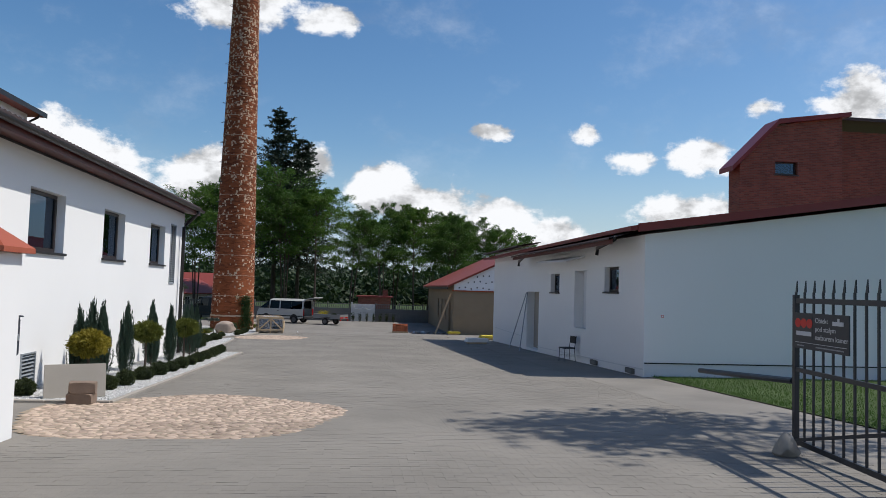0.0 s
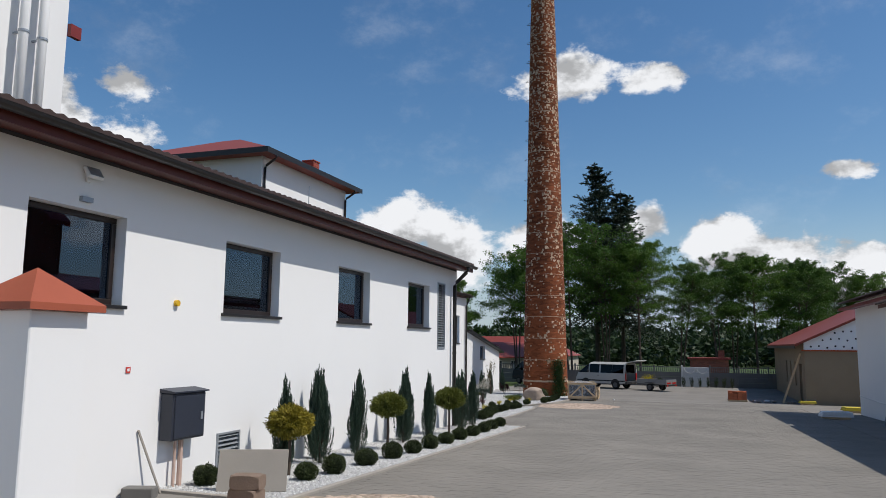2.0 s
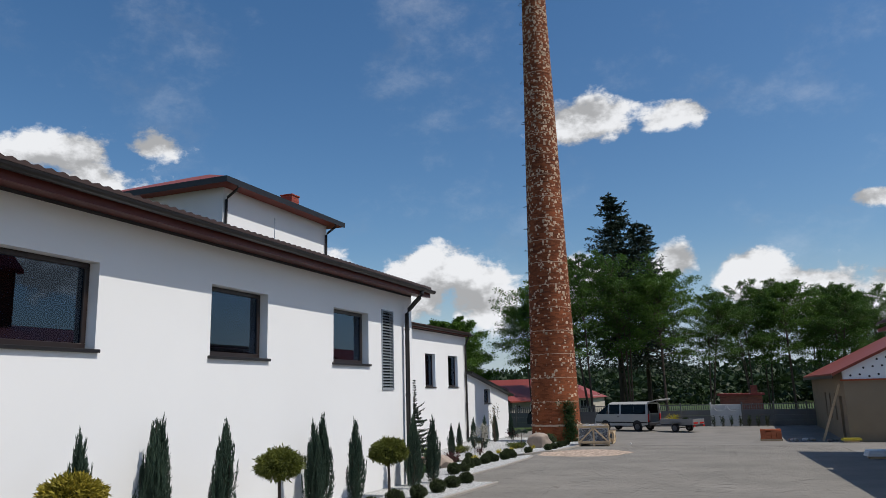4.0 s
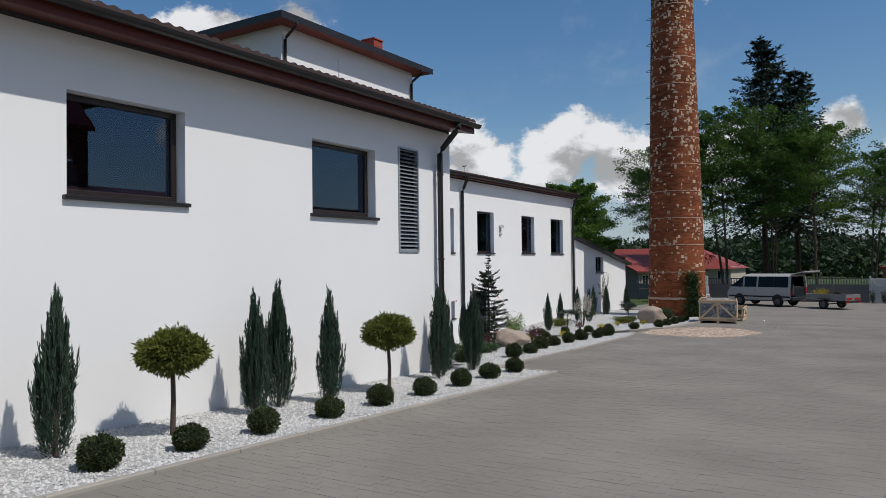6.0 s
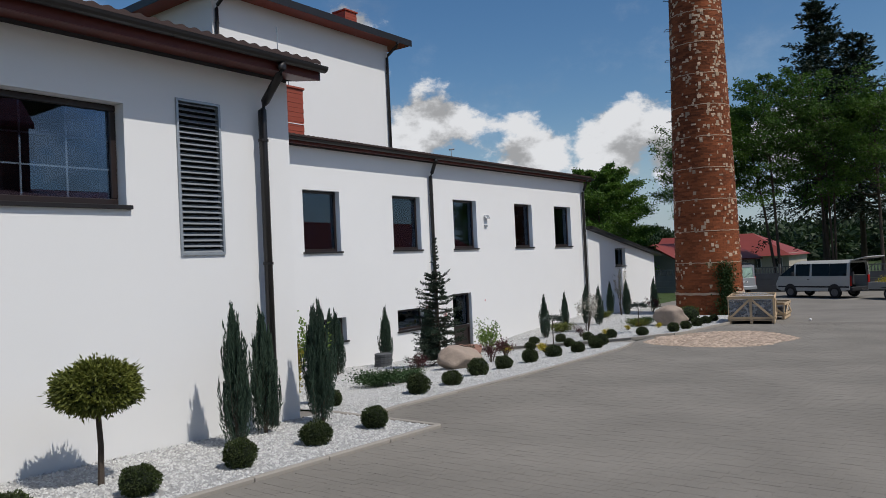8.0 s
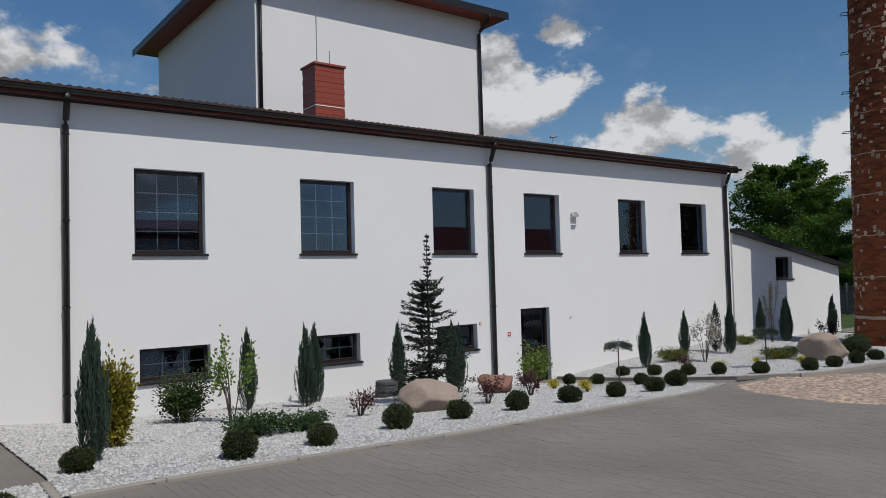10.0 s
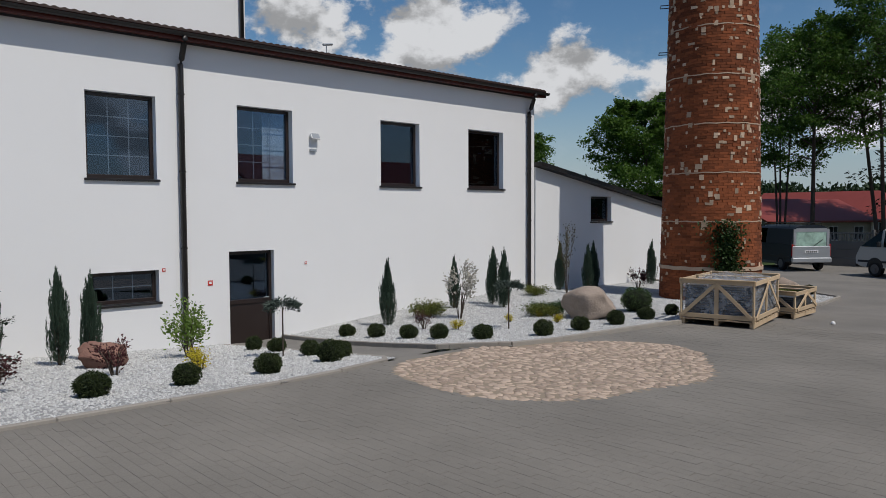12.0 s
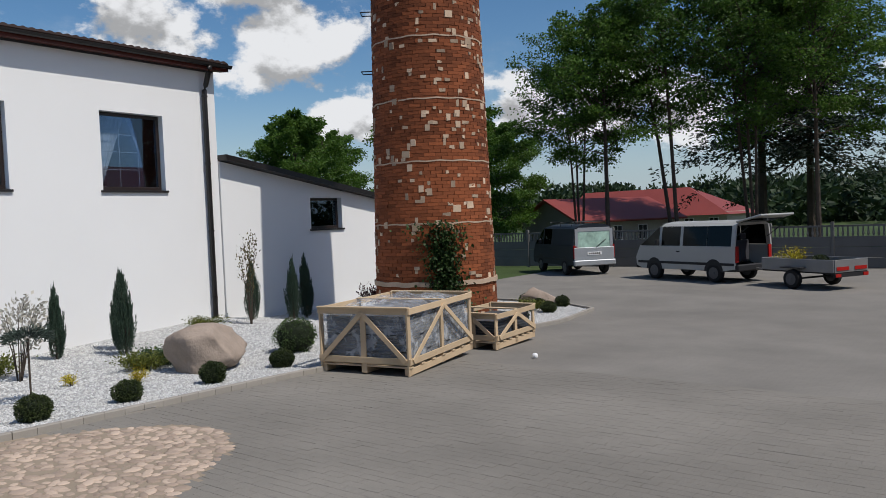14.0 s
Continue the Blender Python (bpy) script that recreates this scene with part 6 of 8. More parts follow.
    extrude_poly(bm, [(2.05, -Wd / 2 + 0.06, 1.11), (2.3, -Wd / 2 + 0.06, 0.74), (2.3, Wd / 2 - 0.06, 0.74), (2.05, Wd / 2 - 0.06, 1.11)], (0, 0, -0.05))
    local("bonnet", bm, body_mat, t)
    bm = bmesh.new()
    box(bm, 2.24, 2.36, -Wd / 2 + 0.02, Wd / 2 - 0.02, 0.34, 0.72)
    local("bumper", bm, TRIM, t, bevel=0.03)
    bm = bmesh.new()
    box(bm, -2.4, -2.24, -Wd / 2 + 0.02, Wd / 2 - 0.02, 0.36, 0.56)
    local("bumper", bm, TRIM if open_tail else rear_mat, t, bevel=0.03)
    bm = bmesh.new()
    box(bm, -2.25, 2.2, -Wd / 2 + 0.07, Wd / 2 - 0.07, 0.34, 0.42)
    local("floor_pan", bm, TRIM, t)
    for sx in (0.75, -0.25, -1.2):
        bm = bmesh.new()
        box(bm, sx - 0.25, sx + 0.25, -0.72, 0.72, 0.55, 0.78)
        box(bm, sx - 0.32, sx - 0.2, -0.72, 0.72, 0.6, 1.25)
        box(bm, sx - 0.31, sx - 0.22, -0.6, -0.3, 1.27, 1.45)
        box(bm, sx - 0.31, sx - 0.22, 0.3, 0.6, 1.27, 1.45)
        local("seat", bm, SEAT, t, bevel=0.03)
    for sgn in (-1, 1):
        bm = bmesh.new()
        box(bm, -2.30, -2.24, sgn * 0.8 - 0.07, sgn * 0.8 + 0.07, 0.62, 1.10)
        local("tail_lamp", bm, REDLAMP, t, bevel=0.01)
        bm = bmesh.new()
        box(bm, 2.26, 2.33, sgn * 0.66 - 0.14, sgn * 0.66 + 0.14, 0.74, 0.92)
        local("headlight", bm, CARGLASS, t, bevel=0.02)
    if open_tail:
        # hatch swung up over the opening
        hatch = new("tailgate")
        hatch.parent = t
        hatch.matrix_basis = pose(-2.26, 0, 1.82, 0, 11, 0)
        bm = bmesh.new()
        box(bm, -1.0, 0.0, -0.80, 0.80, -0.03, 0.03)
        local("hatch_skin", bm, body_mat, hatch, bevel=0.015)
        bm = bmesh.new()
        box(bm, -0.62, -0.1, -0.7, 0.7, -0.04, -0.032)
        local("hatch_glass", bm, CARGLASS, hatch)
        for sgn in (-1, 1):
            bm = bmesh.new()
            tube(bm, [(-2.2, sgn * 0.8, 1.35), (-2.75, sgn * 0.8, 1.68)], 0.012, 6)
            local("gas_strut", bm, TRIM, t)
    else:
        bm = bmesh.new()
        box(bm, -2.31, -2.26, -Wd / 2 + 0.05, Wd / 2 - 0.05, 0.56, 1.02)
        local("tailgate", bm, rear_mat, t, bevel=0.015)
        for nm, b in (("tailgate_frame", (-0.8, -0.68, 1.02, 1.7)), ("tailgate_frame", (0.68, 0.8, 1.02, 1.7)), ("tailgate_frame", (-0.68, 0.68, 1.6, 1.74))):
            bm = bmesh.new()
            box(bm, -2.3, -2.25, *b)
            local(nm, bm, rear_mat, t)
        bm = bmesh.new()
        box(bm, -2.285, -2.275, -0.68, 0.68, 1.02, 1.6)
        local("rear_window", bm, mat("printed_window_film", (0.35, 0.50, 0.42), 0.25, 0.6, 3.2, 9, 0.0), t, "rear window covered with a bright printed picture")
        bm = bmesh.new()
        tube(bm, [(-2.31, -0.1, 1.03), (-2.32, -0.5, 1.3)], 0.012, 5)
        local("wiper", bm, TRIM, t)
        bm = bmesh.new()
        box(bm, -2.325, -2.31, -0.3, 0.3, 0.74, 0.85)
        local("number_plate", bm, PLASTER, t)
        for q in range(6):
            bm = bmesh.new()
            box(bm, -2.33, -2.326, -0.24 + q * 0.085, -0.18 + q * 0.085, 0.765, 0.825)
            local("plate_bar", bm, TRIM, t)
    if roof_rack:
        for rx in (-1.8, -0.6, 0.6):
            bm = bmesh.new()
            tube(bm, [(rx, -0.72, 1.80), (rx, -0.72, 1.94), (rx, 0.72, 1.94), (rx, 0.72, 1.80)], 0.018, 6)
            local("rack_bar", bm, TRIM, t)
        for sgn in (-1, 1):
            bm = bmesh.new()
            tube(bm, [(-1.9, sgn * 0.6, 1.96), (0.7, sgn * 0.6, 1.96)], 0.018, 6)
            local("rack_rail", bm, TRIM, t)
    return t


van(-8.15, 66.5, 156, WHITE_CAR, WHITE_CAR, "white passenger van with its tailgate open", True)
van(-14.2, 68.7, 140, GREY_CAR, SILVER_CAR, "dark grey van with a silver rear and printed window", False, False, True)


def trailer(x, y, turn):
    t = empty("cargo_trailer", x, y, ground_z(x, y), "flat grey metal car trailer loaded with plants", "trailer", "", turn)
    ZN = mat("galvanised_sheet", (0.24, 0.24, 0.24), 0.5, 0.15, 3, 40, 0.1, metal=0.4)
    for sgn in (-1, 1):
        bm = bmesh.new()
        box(bm, -1.25, 1.25, sgn * 0.68 - 0.015, sgn * 0.68 + 0.015, 0.50, 0.86)
        local("side_board", bm, ZN, t, bevel=0.008)
        bm = bmesh.new()
        box(bm, -0.36, 0.36, sgn * 0.82 - 0.12, sgn * 0.82 + 0.12, 0.60, 0.63)
        local("mudguard", bm, TRIM, t, bevel=0.01)
        wheel(t, 0, sgn * 0.82, 0.28, 0.17)
        bm = bmesh.new()
        box(bm, -1.30, -1.265, sgn * 0.55 - 0.1, sgn * 0.55 + 0.1, 0.38, 0.47)
        local("tail_lamp", bm, REDLAMP, t)
        bm = bmesh.new()
        box(bm, -1.29, -1.272, sgn * 0.36 - 0.24, sgn * 0.36 + 0.24, 0.56, 0.66)
        local("reflector_strip", bm, REDLAMP, t, "red and white reflective strip")
    for xx, nm in ((-1.26, "tailboard"), (1.26, "front_board")):
        bm = bmesh.new()
        box(bm, xx - 0.012, xx + 0.012, -0.66, 0.66, 0.50, 0.86)
        local(nm, bm, ZN, t, bevel=0.006)
    bm = bmesh.new()
    box(bm, -1.25, 1.25, -0.66, 0.66, 0.46, 0.50)
    local("bed", bm, TRIM, t)
    bm = bmesh.new()
    box(bm, -1.28, -1.24, -0.66, 0.66, 0.37, 0.48)
    local("lamp_bar", bm, TRIM, t)
    bm = bmesh.new()
    tube(bm, [(1.2, 0, 0.42), (2.3, 0, 0.44)], 0.035, 8)
    local("drawbar", bm, ZN, t)
    bm = bmesh.new()
    tube(bm, [(-0.0, -0.82, 0.28), (0, 0.82, 0.28)], 0.03, 8)
    local("axle", bm, TRIM, t)


trailer(-4.25, 64.5, 150)
c = math.radians(150)
for k, (u, v, proto) in enumerate(((0.75, 0.0, bush(101, 0.42, 0.6, YELLOW, 700, 0.07, "yellow_potted_shrub", 10)), (-0.35, 0.1, boxwood(102, 0.24, 0.95)))):
    proto.matrix_basis = pose(-4.25 + u * math.cos(c) - v * math.sin(c), 64.5 + u * math.sin(c) + v * math.cos(c), ground_z(-4, 64.5) + 0.52)
    tagged(proto, ("yellow-leaved shrub standing in a trailer", "dark green clipped ball lying in a trailer")[k], "shrub")

# ---- concrete fence ----
CONC = mat("fence_concrete", (0.15, 0.145, 0.135), 0.9, 0.2, 1.5, 50, 0.4)
CONC_W = mat("pale_fence_concrete", (0.58, 0.57, 0.54), 0.9, 0.12, 1.5, 50, 0.4)


def fence_bay(x0, x1, y, material, arched):
    t = empty("fence_panel", x0, y, ground_z(x0, y), "pale ornamental concrete fence bay" if arched else "grey concrete panel fence with an open balustrade top", "fence", "fence bays")
    w = x1 - x0
    bm = bmesh.new()
    box(bm, -0.06, 0.06, -0.07, 0.07, -0.1, 1.75)
    local("post", bm, material, t, bevel=0.01)
    for i in range(3 if not arched else 4):
        bm = bmesh.new()
        box(bm, 0.062, w - 0.062, -0.025, 0.025, i * 0.4 + 0.003, i * 0.4 + 0.394)
        local("concrete_panel", bm, material, t, bevel=0.008)
    if arched:
        for i in range(2):
            bm = bmesh.new()
            c0 = w * (0.28 + 0.44 * i)
            tube(bm, [(c0 + 0.42 * math.cos(a), -0.035, 1.5 - 0.42 * math.sin(a)) for a in np.linspace(0, math.pi, 12)], 0.03, 5)
            local("relief_arch", bm, material, t)
    else:
        bm = bmesh.new()
        box(bm, 0.062, w - 0.062, -0.03, 0.03, 1.55, 1.62)
        local("top_rail", bm, material, t)
        k = int(w / 0.17)
        for i in range(k):
            bm = bmesh.new()
            u = 0.1 + (w - 0.2) * (i + 0.5) / k
            tube(bm, [(u, 0, 1.2), (u, 0, 1.3), (u, 0, 1.42), (u, 0, 1.55)], [0.025, 0.05, 0.03, 0.025], 6)
            local("baluster", bm, material, t)
    return t


bays = [-29 + 2.2 * i for i in range(18)]
for bx_ in bays:
    arched = -3.9 < bx_ < -0.4
    fence_bay(bx_, bx_ + 2.2, 71.6, CONC_W if arched else CONC, arched)
planted([bush(111, 0.16, 0.75, BOX, 500, 0.06, "young_thuja", 8)], [(-0.6 + 0.62 * i, 70.9, 1.0, 40 * i) for i in range(-3, 4)], "small dark thuja planted along the fence", "thuja", "young thujas by the fence")

# ---- houses behind ----
HOUSE = mat("house_render", (0.42, 0.38, 0.32), 0.9, 0.15, 0.8, 30, 0.3)
HOUSE_GREY = mat("bare_grey_gable", (0.20, 0.19, 0.18), 0.95, 0.25, 0.6, 30, 0.4)
HROOF = mat("farm_red_roof", (0.22, 0.045, 0.035), 0.6, 0.15, 0.8, 20, 0.2)


def house(x, y, turn, lx, ly, h, rise, label, gable=HOUSE, hipped=False):
    t = empty("house", x, y, -0.75, label, "house", "houses behind the trees", turn)
    bm = bmesh.new()
    box(bm, 0, lx, 0, ly, -0.3, h)
    local("wall", bm, HOUSE, t)
    bm = bmesh.new()
    extrude_poly(bm, [(-0.01, 0, 0), (-0.01, ly, 0), (-0.01, ly, h), (-0.01, ly / 2, h + rise), (-0.01, 0, h)], (0.3, 0, 0))
    local("gable", bm, gable, t)
    if not hipped:
        bm = bmesh.new()
        extrude_poly(bm, [(lx + 0.01, 0, 0), (lx + 0.01, ly, 0), (lx + 0.01, ly, h), (lx + 0.01, ly / 2, h + rise), (lx + 0.01, 0, h)], (-0.3, 0, 0))
        local("gable", bm, HOUSE, t)
    bm = bmesh.new()
    s = rise / (ly / 2)
    if hipped:
        e = h - 0.5 * s
        vs = [bm.verts.new(p) for p in ((-0.4, -0.5, e), (lx + 0.4, -0.5, e), (lx + 0.4, ly + 0.5, e), (-0.4, ly + 0.5, e), (-0.4, ly / 2, h + rise + 0.1), (lx - ly / 2, ly / 2, h + rise + 0.1))]
        for f in ((0, 1, 5, 4), (1, 2, 5), (2, 3, 4, 5), (0, 4, 3), (0, 3, 2, 1)):
            bm.faces.new([vs[i] for i in f])
    else:
        extrude_poly(bm, [(-0.4, -0.5, h - 0.5 * s), (-0.4, ly / 2, h + rise), (-0.4, ly + 0.5, h - 0.5 * s), (-0.4, ly + 0.5, h - 0.5 * s + 0.14), (-0.4, ly / 2, h + rise + 0.14), (-0.4, -0.5, h - 0.5 * s + 0.14)], (lx + 0.8, 0, 0))
    local("roof", bm, HROOF, t)
    k = int(lx / 1.9)
    for i in range(k):
        u = (i + 0.5) * lx / k
        w = new("window")
        w.parent = t
        bm = bmesh.new()
        box(bm, u - 0.42, u + 0.42, -0.03, -0.005, h - 1.55, h - 0.45)
        local("window_frame", bm, PLASTER, w)
        bm = bmesh.new()
        box(bm, u - 0.35, u - 0.03, -0.045, -0.032, h - 1.48, h - 0.52)
        local("pane", bm, TRIM, w)
        bm = bmesh.new()
        box(bm, u + 0.03, u + 0.35, -0.045, -0.032, h - 1.48, h - 0.52)
        local("pane", bm, TRIM, w)
    return t


house(-23.3, 87.8, 60, 9, 7.8, 2.0, 1.5, "low farmhouse with a red roof and bare grey gable", HOUSE_GREY)
house(-32.0, 103.5, 0, 14.5, 9, 2.2, 2.2, "long low house with a red roof behind trees", HOUSE_GREY, True)
shed = empty("brick_shed", -2.0, 76.5, -0.75, "small old brick shed behind the fence", "shed")
bm = bmesh.new()
box(bm, 0, 3.2, 0, 2.6, -0.2, 2.2)
local("wall", bm, OLDBRICK, shed)
bm = bmesh.new()
box(bm, -0.2, 3.4, -0.2, 2.8, 2.2, 2.35)
local("roof", bm, HROOF, shed)
bm = bmesh.new()
box(bm, 2.4, 2.9, 0.5, 1.0, 2.35, 3.0)
local("chimney", bm, OLDBRICK, shed)

# ---- unfinished outbuilding beyond the workshop ----
RAW = mat("raw_brown_render", (0.27, 0.21, 0.14), 0.95, 0.15, 1, 40, 0.3)
FOAM = mat("white_insulation_board", (0.80, 0.80, 0.80), 0.8, 0.04, 3, 60, 0.2)
wall("wall_outbuilding_south", "y", 53.7, 0.4, 4.55, 15.0, -1.2, 2.38, material=RAW, label="raw brown rendered gable wall")
bm = bmesh.new()
extrude_poly(bm, [(4.55, 53.66, 2.42), (15.0, 53.66, 2.42), (9.8, 53.66, 5.35), (4.55, 53.66, 2.9)], (0, 0.35, 0))
setting(part("gable_outbuilding", bm, FOAM), "white insulation boards fixed on the gable", "wall")
slab("gable_trim", [(4.4, 53.6, 2.36), (15.0, 53.6, 2.36), (15.0, 53.6, 2.44), (4.4, 53.6, 2.44)], (0, 0.1, 0), mat("orange_flashing", (0.34, 0.07, 0.025), 0.5, 0.1, 2, 30, 0.1), "orange-red flashing strip across the gable", "trim")
wall("wall_outbuilding_west", "x", 4.55, 0.35, 54.1, 72.0, -1.2, 2.8, [(55.2, 56.4, -0.7, 1.6), (58, 58.7, 0.2, 1.7), (60.5, 61.2, 0.2, 1.7), (63, 63.7, 0.2, 1.7)], RAW, "raw brown rendered side wall with narrow openings")
# added wall behind the openings, dark colour in place of indoor shade
wall("wall_outbuilding_room", "x", 7.0, 0.1, 54.1, 72.0, -1.2, 2.8, material=ROOM, label="added inner wall of the outbuilding, coloured dark as if unlit")
slab("roof_outbuilding", [(4.05, 53.4, 2.62), (9.8, 53.4, 5.35), (9.8, 72.4, 5.35), (4.05, 72.4, 2.62)], (0, 0, 0.14), REDROOF, "red metal roof of the outbuilding", "roof")
slab("roof_outbuilding_east", [(9.8, 53.4, 5.35), (15.6, 53.4, 2.6), (15.6, 72.4, 2.6), (9.8, 72.4, 5.35)], (0, 0, 0.14), REDROOF, "red metal roof of the outbuilding", "roof")
slab("outbuilding_eave", [(4.03, 53.4, 2.5), (4.06, 53.4, 2.5), (4.06, 53.4, 2.66), (4.03, 53.4, 2.66)], (0, 19, 0), BROWN, "dark eave board of the outbuilding", "eave")
gable_dots = bpy.data.objects["gable_outbuilding"]
for i in range(26):
    gx = 4.9 + (i % 9) * 0.42 + 0.2 * ((i // 9) % 2)
    gzv = 2.62 + (i // 9) * 0.42 + 0.06 * math.sin(i * 2.3)
    if gzv < 2.8 + (gx - 4.55) * 0.47 - 0.1:
        bm = bmesh.new()
        tube(bm, [(gx, 53.662, gzv), (gx, 53.648, gzv)], 0.055, 8)
        part("fixing_patch", bm, TRIM, gable_dots)
ladder = empty("ladder", 4.3, 54.6, ground_z(4, 54.6), "tall pale timber ladder leaning on the eave", "ladder")
for sgn in (-1, 1):
    plank(ladder, (-0.9, sgn * 0.2, 0), (0.15, sgn * 0.2, 2.9), 0.07, 0.04, "stile", (0, 1, 0))
for i in range(9):
    f = 0.08 + i * 0.1
    plank(ladder, (-0.9 + 1.05 * f, -0.2, 2.9 * f), (-0.9 + 1.05 * f, 0.2, 2.9 * f), 0.04, 0.03, "rung")

# ---- builders' things on the right of the yard ----
pal = empty("brick_pallet", 0.4, 54.7, ground_z(0.4, 54.7), "pallet stacked with orange-red bricks", "pallet")
for i in range(3):
    plank(pal, (0, 0.1 + 0.35 * i, 0.05), (1.1, 0.1 + 0.35 * i, 0.05), 0.09, 0.09, "skid")
RBRICK = mat("new_orange_brick", (0.42, 0.13, 0.06), 0.85, 0.15, 5, 50, 0.3, obj=0.15)
bm = bmesh.new()
box(bm, 0, 0.245, 0, 0.115, 0, 0.068)
pal_brick = mesh_of("brick", bm, RBRICK, bevel=0.004)
for k in range(7):
    for i in range(4):
        for j in range(6):
            if k > 4 and (i + j + k) % 3 == 0:
                continue
            ob = new("brick", pal_brick)
            ob.parent = pal
            ob.matrix_basis = pose(0.03 + i * 0.26, 0.05 + j * 0.125, 0.1 + k * 0.072, 0, 0, 1.5 * math.sin(i * 7 + j * 3 + k))
rng_r = np.random.default_rng(3)
for i in range(9):
    x, y = 1.9 + rng_r.uniform(0, 2.4), 54.6 + rng_r.uniform(-0.4, 1.2)
    bm = bmesh.new()
    s = rng_r.uniform(0.1, 0.22)
    ball(bm, (0, 0, 0), s, 1, 0.55, 0.5, i)
    ob = part("rubble_block", bm, (KERB, CONC_W, BOULDER)[i % 3])
    ob.matrix_basis = pose(x, y, ground_z(x, y) + s * 0.35, 0, 0, rng_r.uniform(0, 360))
    tagged(ob, "broken pale building rubble lying on the paving", "rubble", "rubble by the outbuilding")
for i, (x, y, l, w, h, mt, lab) in enumerate(((3.35, 39.2, 1.15, 0.5, 0.2, FOAM, "stack of white insulation boards on a pallet"), (5.1, 45.2, 0.9, 0.6, 0.16, mat("yellow_wool", (0.55, 0.45, 0.06), 0.9, 0.15, 4, 40, 0.4), "bright yellow insulation pack by the wall"), (4.1, 53.0, 0.9, 0.35, 0.12, bpy.data.materials["yellow_wool"] if "yellow_wool" in bpy.data.materials else FOAM, "yellow plastic sheet folded on the ground"))):
    t = empty("board_stack", x, y, ground_z(x, y), lab, "building material", "", 8)
    for k in range(2):
        plank(t, (0.1, 0.1 + k * (w - 0.2), 0.04), (l - 0.1, 0.1 + k * (w - 0.2), 0.04), 0.08, 0.08, "skid")
    for k in range(4):
        bm = bmesh.new()
        box(bm, 0.02 * k, l - 0.01 * k, 0, w, 0.085 + k * h / 4, 0.083 + (k + 1) * h / 4)
        local("board", bm, mt, t, bevel=0.006)


def chair(x, y, turn):
    t = empty("chair", x, y, ground_z(x, y), "black metal-framed chair standing by the wall", "chair", "", turn)
    for sx in (-0.2, 0.2):
        bm = bmesh.new()
        tube(bm, [(sx, -0.2, 0), (sx, -0.18, 0.45)], 0.012, 6)
        local("leg", bm, BLACK, t)
        bm = bmesh.new()
        tube(bm, [(sx, 0.22, 0), (sx, 0.18, 0.45), (sx, 0.24, 0.86)], 0.012, 6)
        local("leg", bm, BLACK, t)
        bm = bmesh.new()
        tube(bm, [(sx, -0.18, 0.2), (sx, 0.2, 0.2)], 0.009, 6)
        local("stretcher", bm, BLACK, t)
    bm = bmesh.new()
    box(bm, -0.22, 0.22, -0.22, 0.2, 0.44, 0.48)
    local("seat", bm, TRIM, t, bevel=0.012)
    bm = bmesh.new()
    box(bm, -0.21, 0.21, 0.205, 0.235, 0.62, 0.86)
    local("backrest", bm, TRIM, t, bevel=0.01)


chair(5.0, 27.35, -80)
for i, (y0, y1) in enumerate(((35.75, 34.9), (35.6, 34.2))):
    t = empty("metal_prop", 4.75, y0, ground_z(4.75, y0), "long grey metal bar leaning on the wall", "metal bar", "bars by the doorway")
    bm = bmesh.new()
    tube(bm, [(0, i * -2.0, 0), (0.58, y1 - y0 + (0.6 if i else 0.1), 2.55)], 0.022, 6)
    local("bar", bm, STEEL, t)
for i, (yy, zz) in enumerate(((22.2, 0.05), (25.3, -0.05))):
    bm = bmesh.new()
    box(bm, 5.30, 5.398, yy, yy + 0.5, ground_z(5.3, yy) + 0.02, ground_z(5.3, yy) + 0.16)
    ob = part("drain_box", bm, CONC, bevel=0.01)
    tagged(ob, "small grey concrete drain box at the wall foot", "drain box", "drain boxes")

# ---- entrance: pillar, low wall, gate ----
CAP = mat("terracotta_cap", (0.33, 0.085, 0.045), 0.55, 0.12, 2, 40, 0.15)
px_, py_ = -6.42, 11.62
pz_ = gz(py_)
pil = empty("gate_pillar", px_, py_, pz_, "white rendered gate pillar with a red pyramid cap", "pillar", kind="structure")
bm = bmesh.new()
box(bm, px_ - 0.30, px_ + 0.30, py_ - 0.30, py_ + 0.30, pz_ - 0.3, 2.78)
part("shaft", bm, PLASTER, pil, bevel=0.01)
bm = bmesh.new()
b4 = [bm.verts.new((px_ + sx * 0.40, py_ + sy * 0.40, 2.78)) for sx, sy in ((-1, -1), (1, -1), (1, 1), (-1, 1))]
m4 = [bm.verts.new((v.co.x, v.co.y, 2.84)) for v in b4]
apex = bm.verts.new((px_, py_, 3.16))
for i in range(4):
    j = (i + 1) % 4
    bm.faces.new((b4[i], b4[j], m4[j], m4[i]))
    bm.faces.new((m4[i], m4[j], apex))
bm.faces.new(b4[::-1])
part("cap", bm, CAP, pil)
wall("wall_gate", "y", 11.5, 0.25, -14.0, -6.72, 0.0, 2.55, label="white rendered boundary wall beside the gate pillar")
slab("wall_gate_cap", [(-14.0, 11.32, 2.55), (-6.72, 11.32, 2.55), (-6.72, 11.62, 2.72), (-14.0, 11.62, 2.72)], (0, 0, 0.05), CAP, "red tiled coping of the boundary wall", "coping")
slab("wall_gate_cap_rear", [(-14.0, 11.62, 2.72), (-6.72, 11.62, 2.72), (-6.72, 11.92, 2.55), (-14.0, 11.92, 2.55)], (0, 0, 0.05), CAP, "red tiled coping of the boundary wall", "coping")

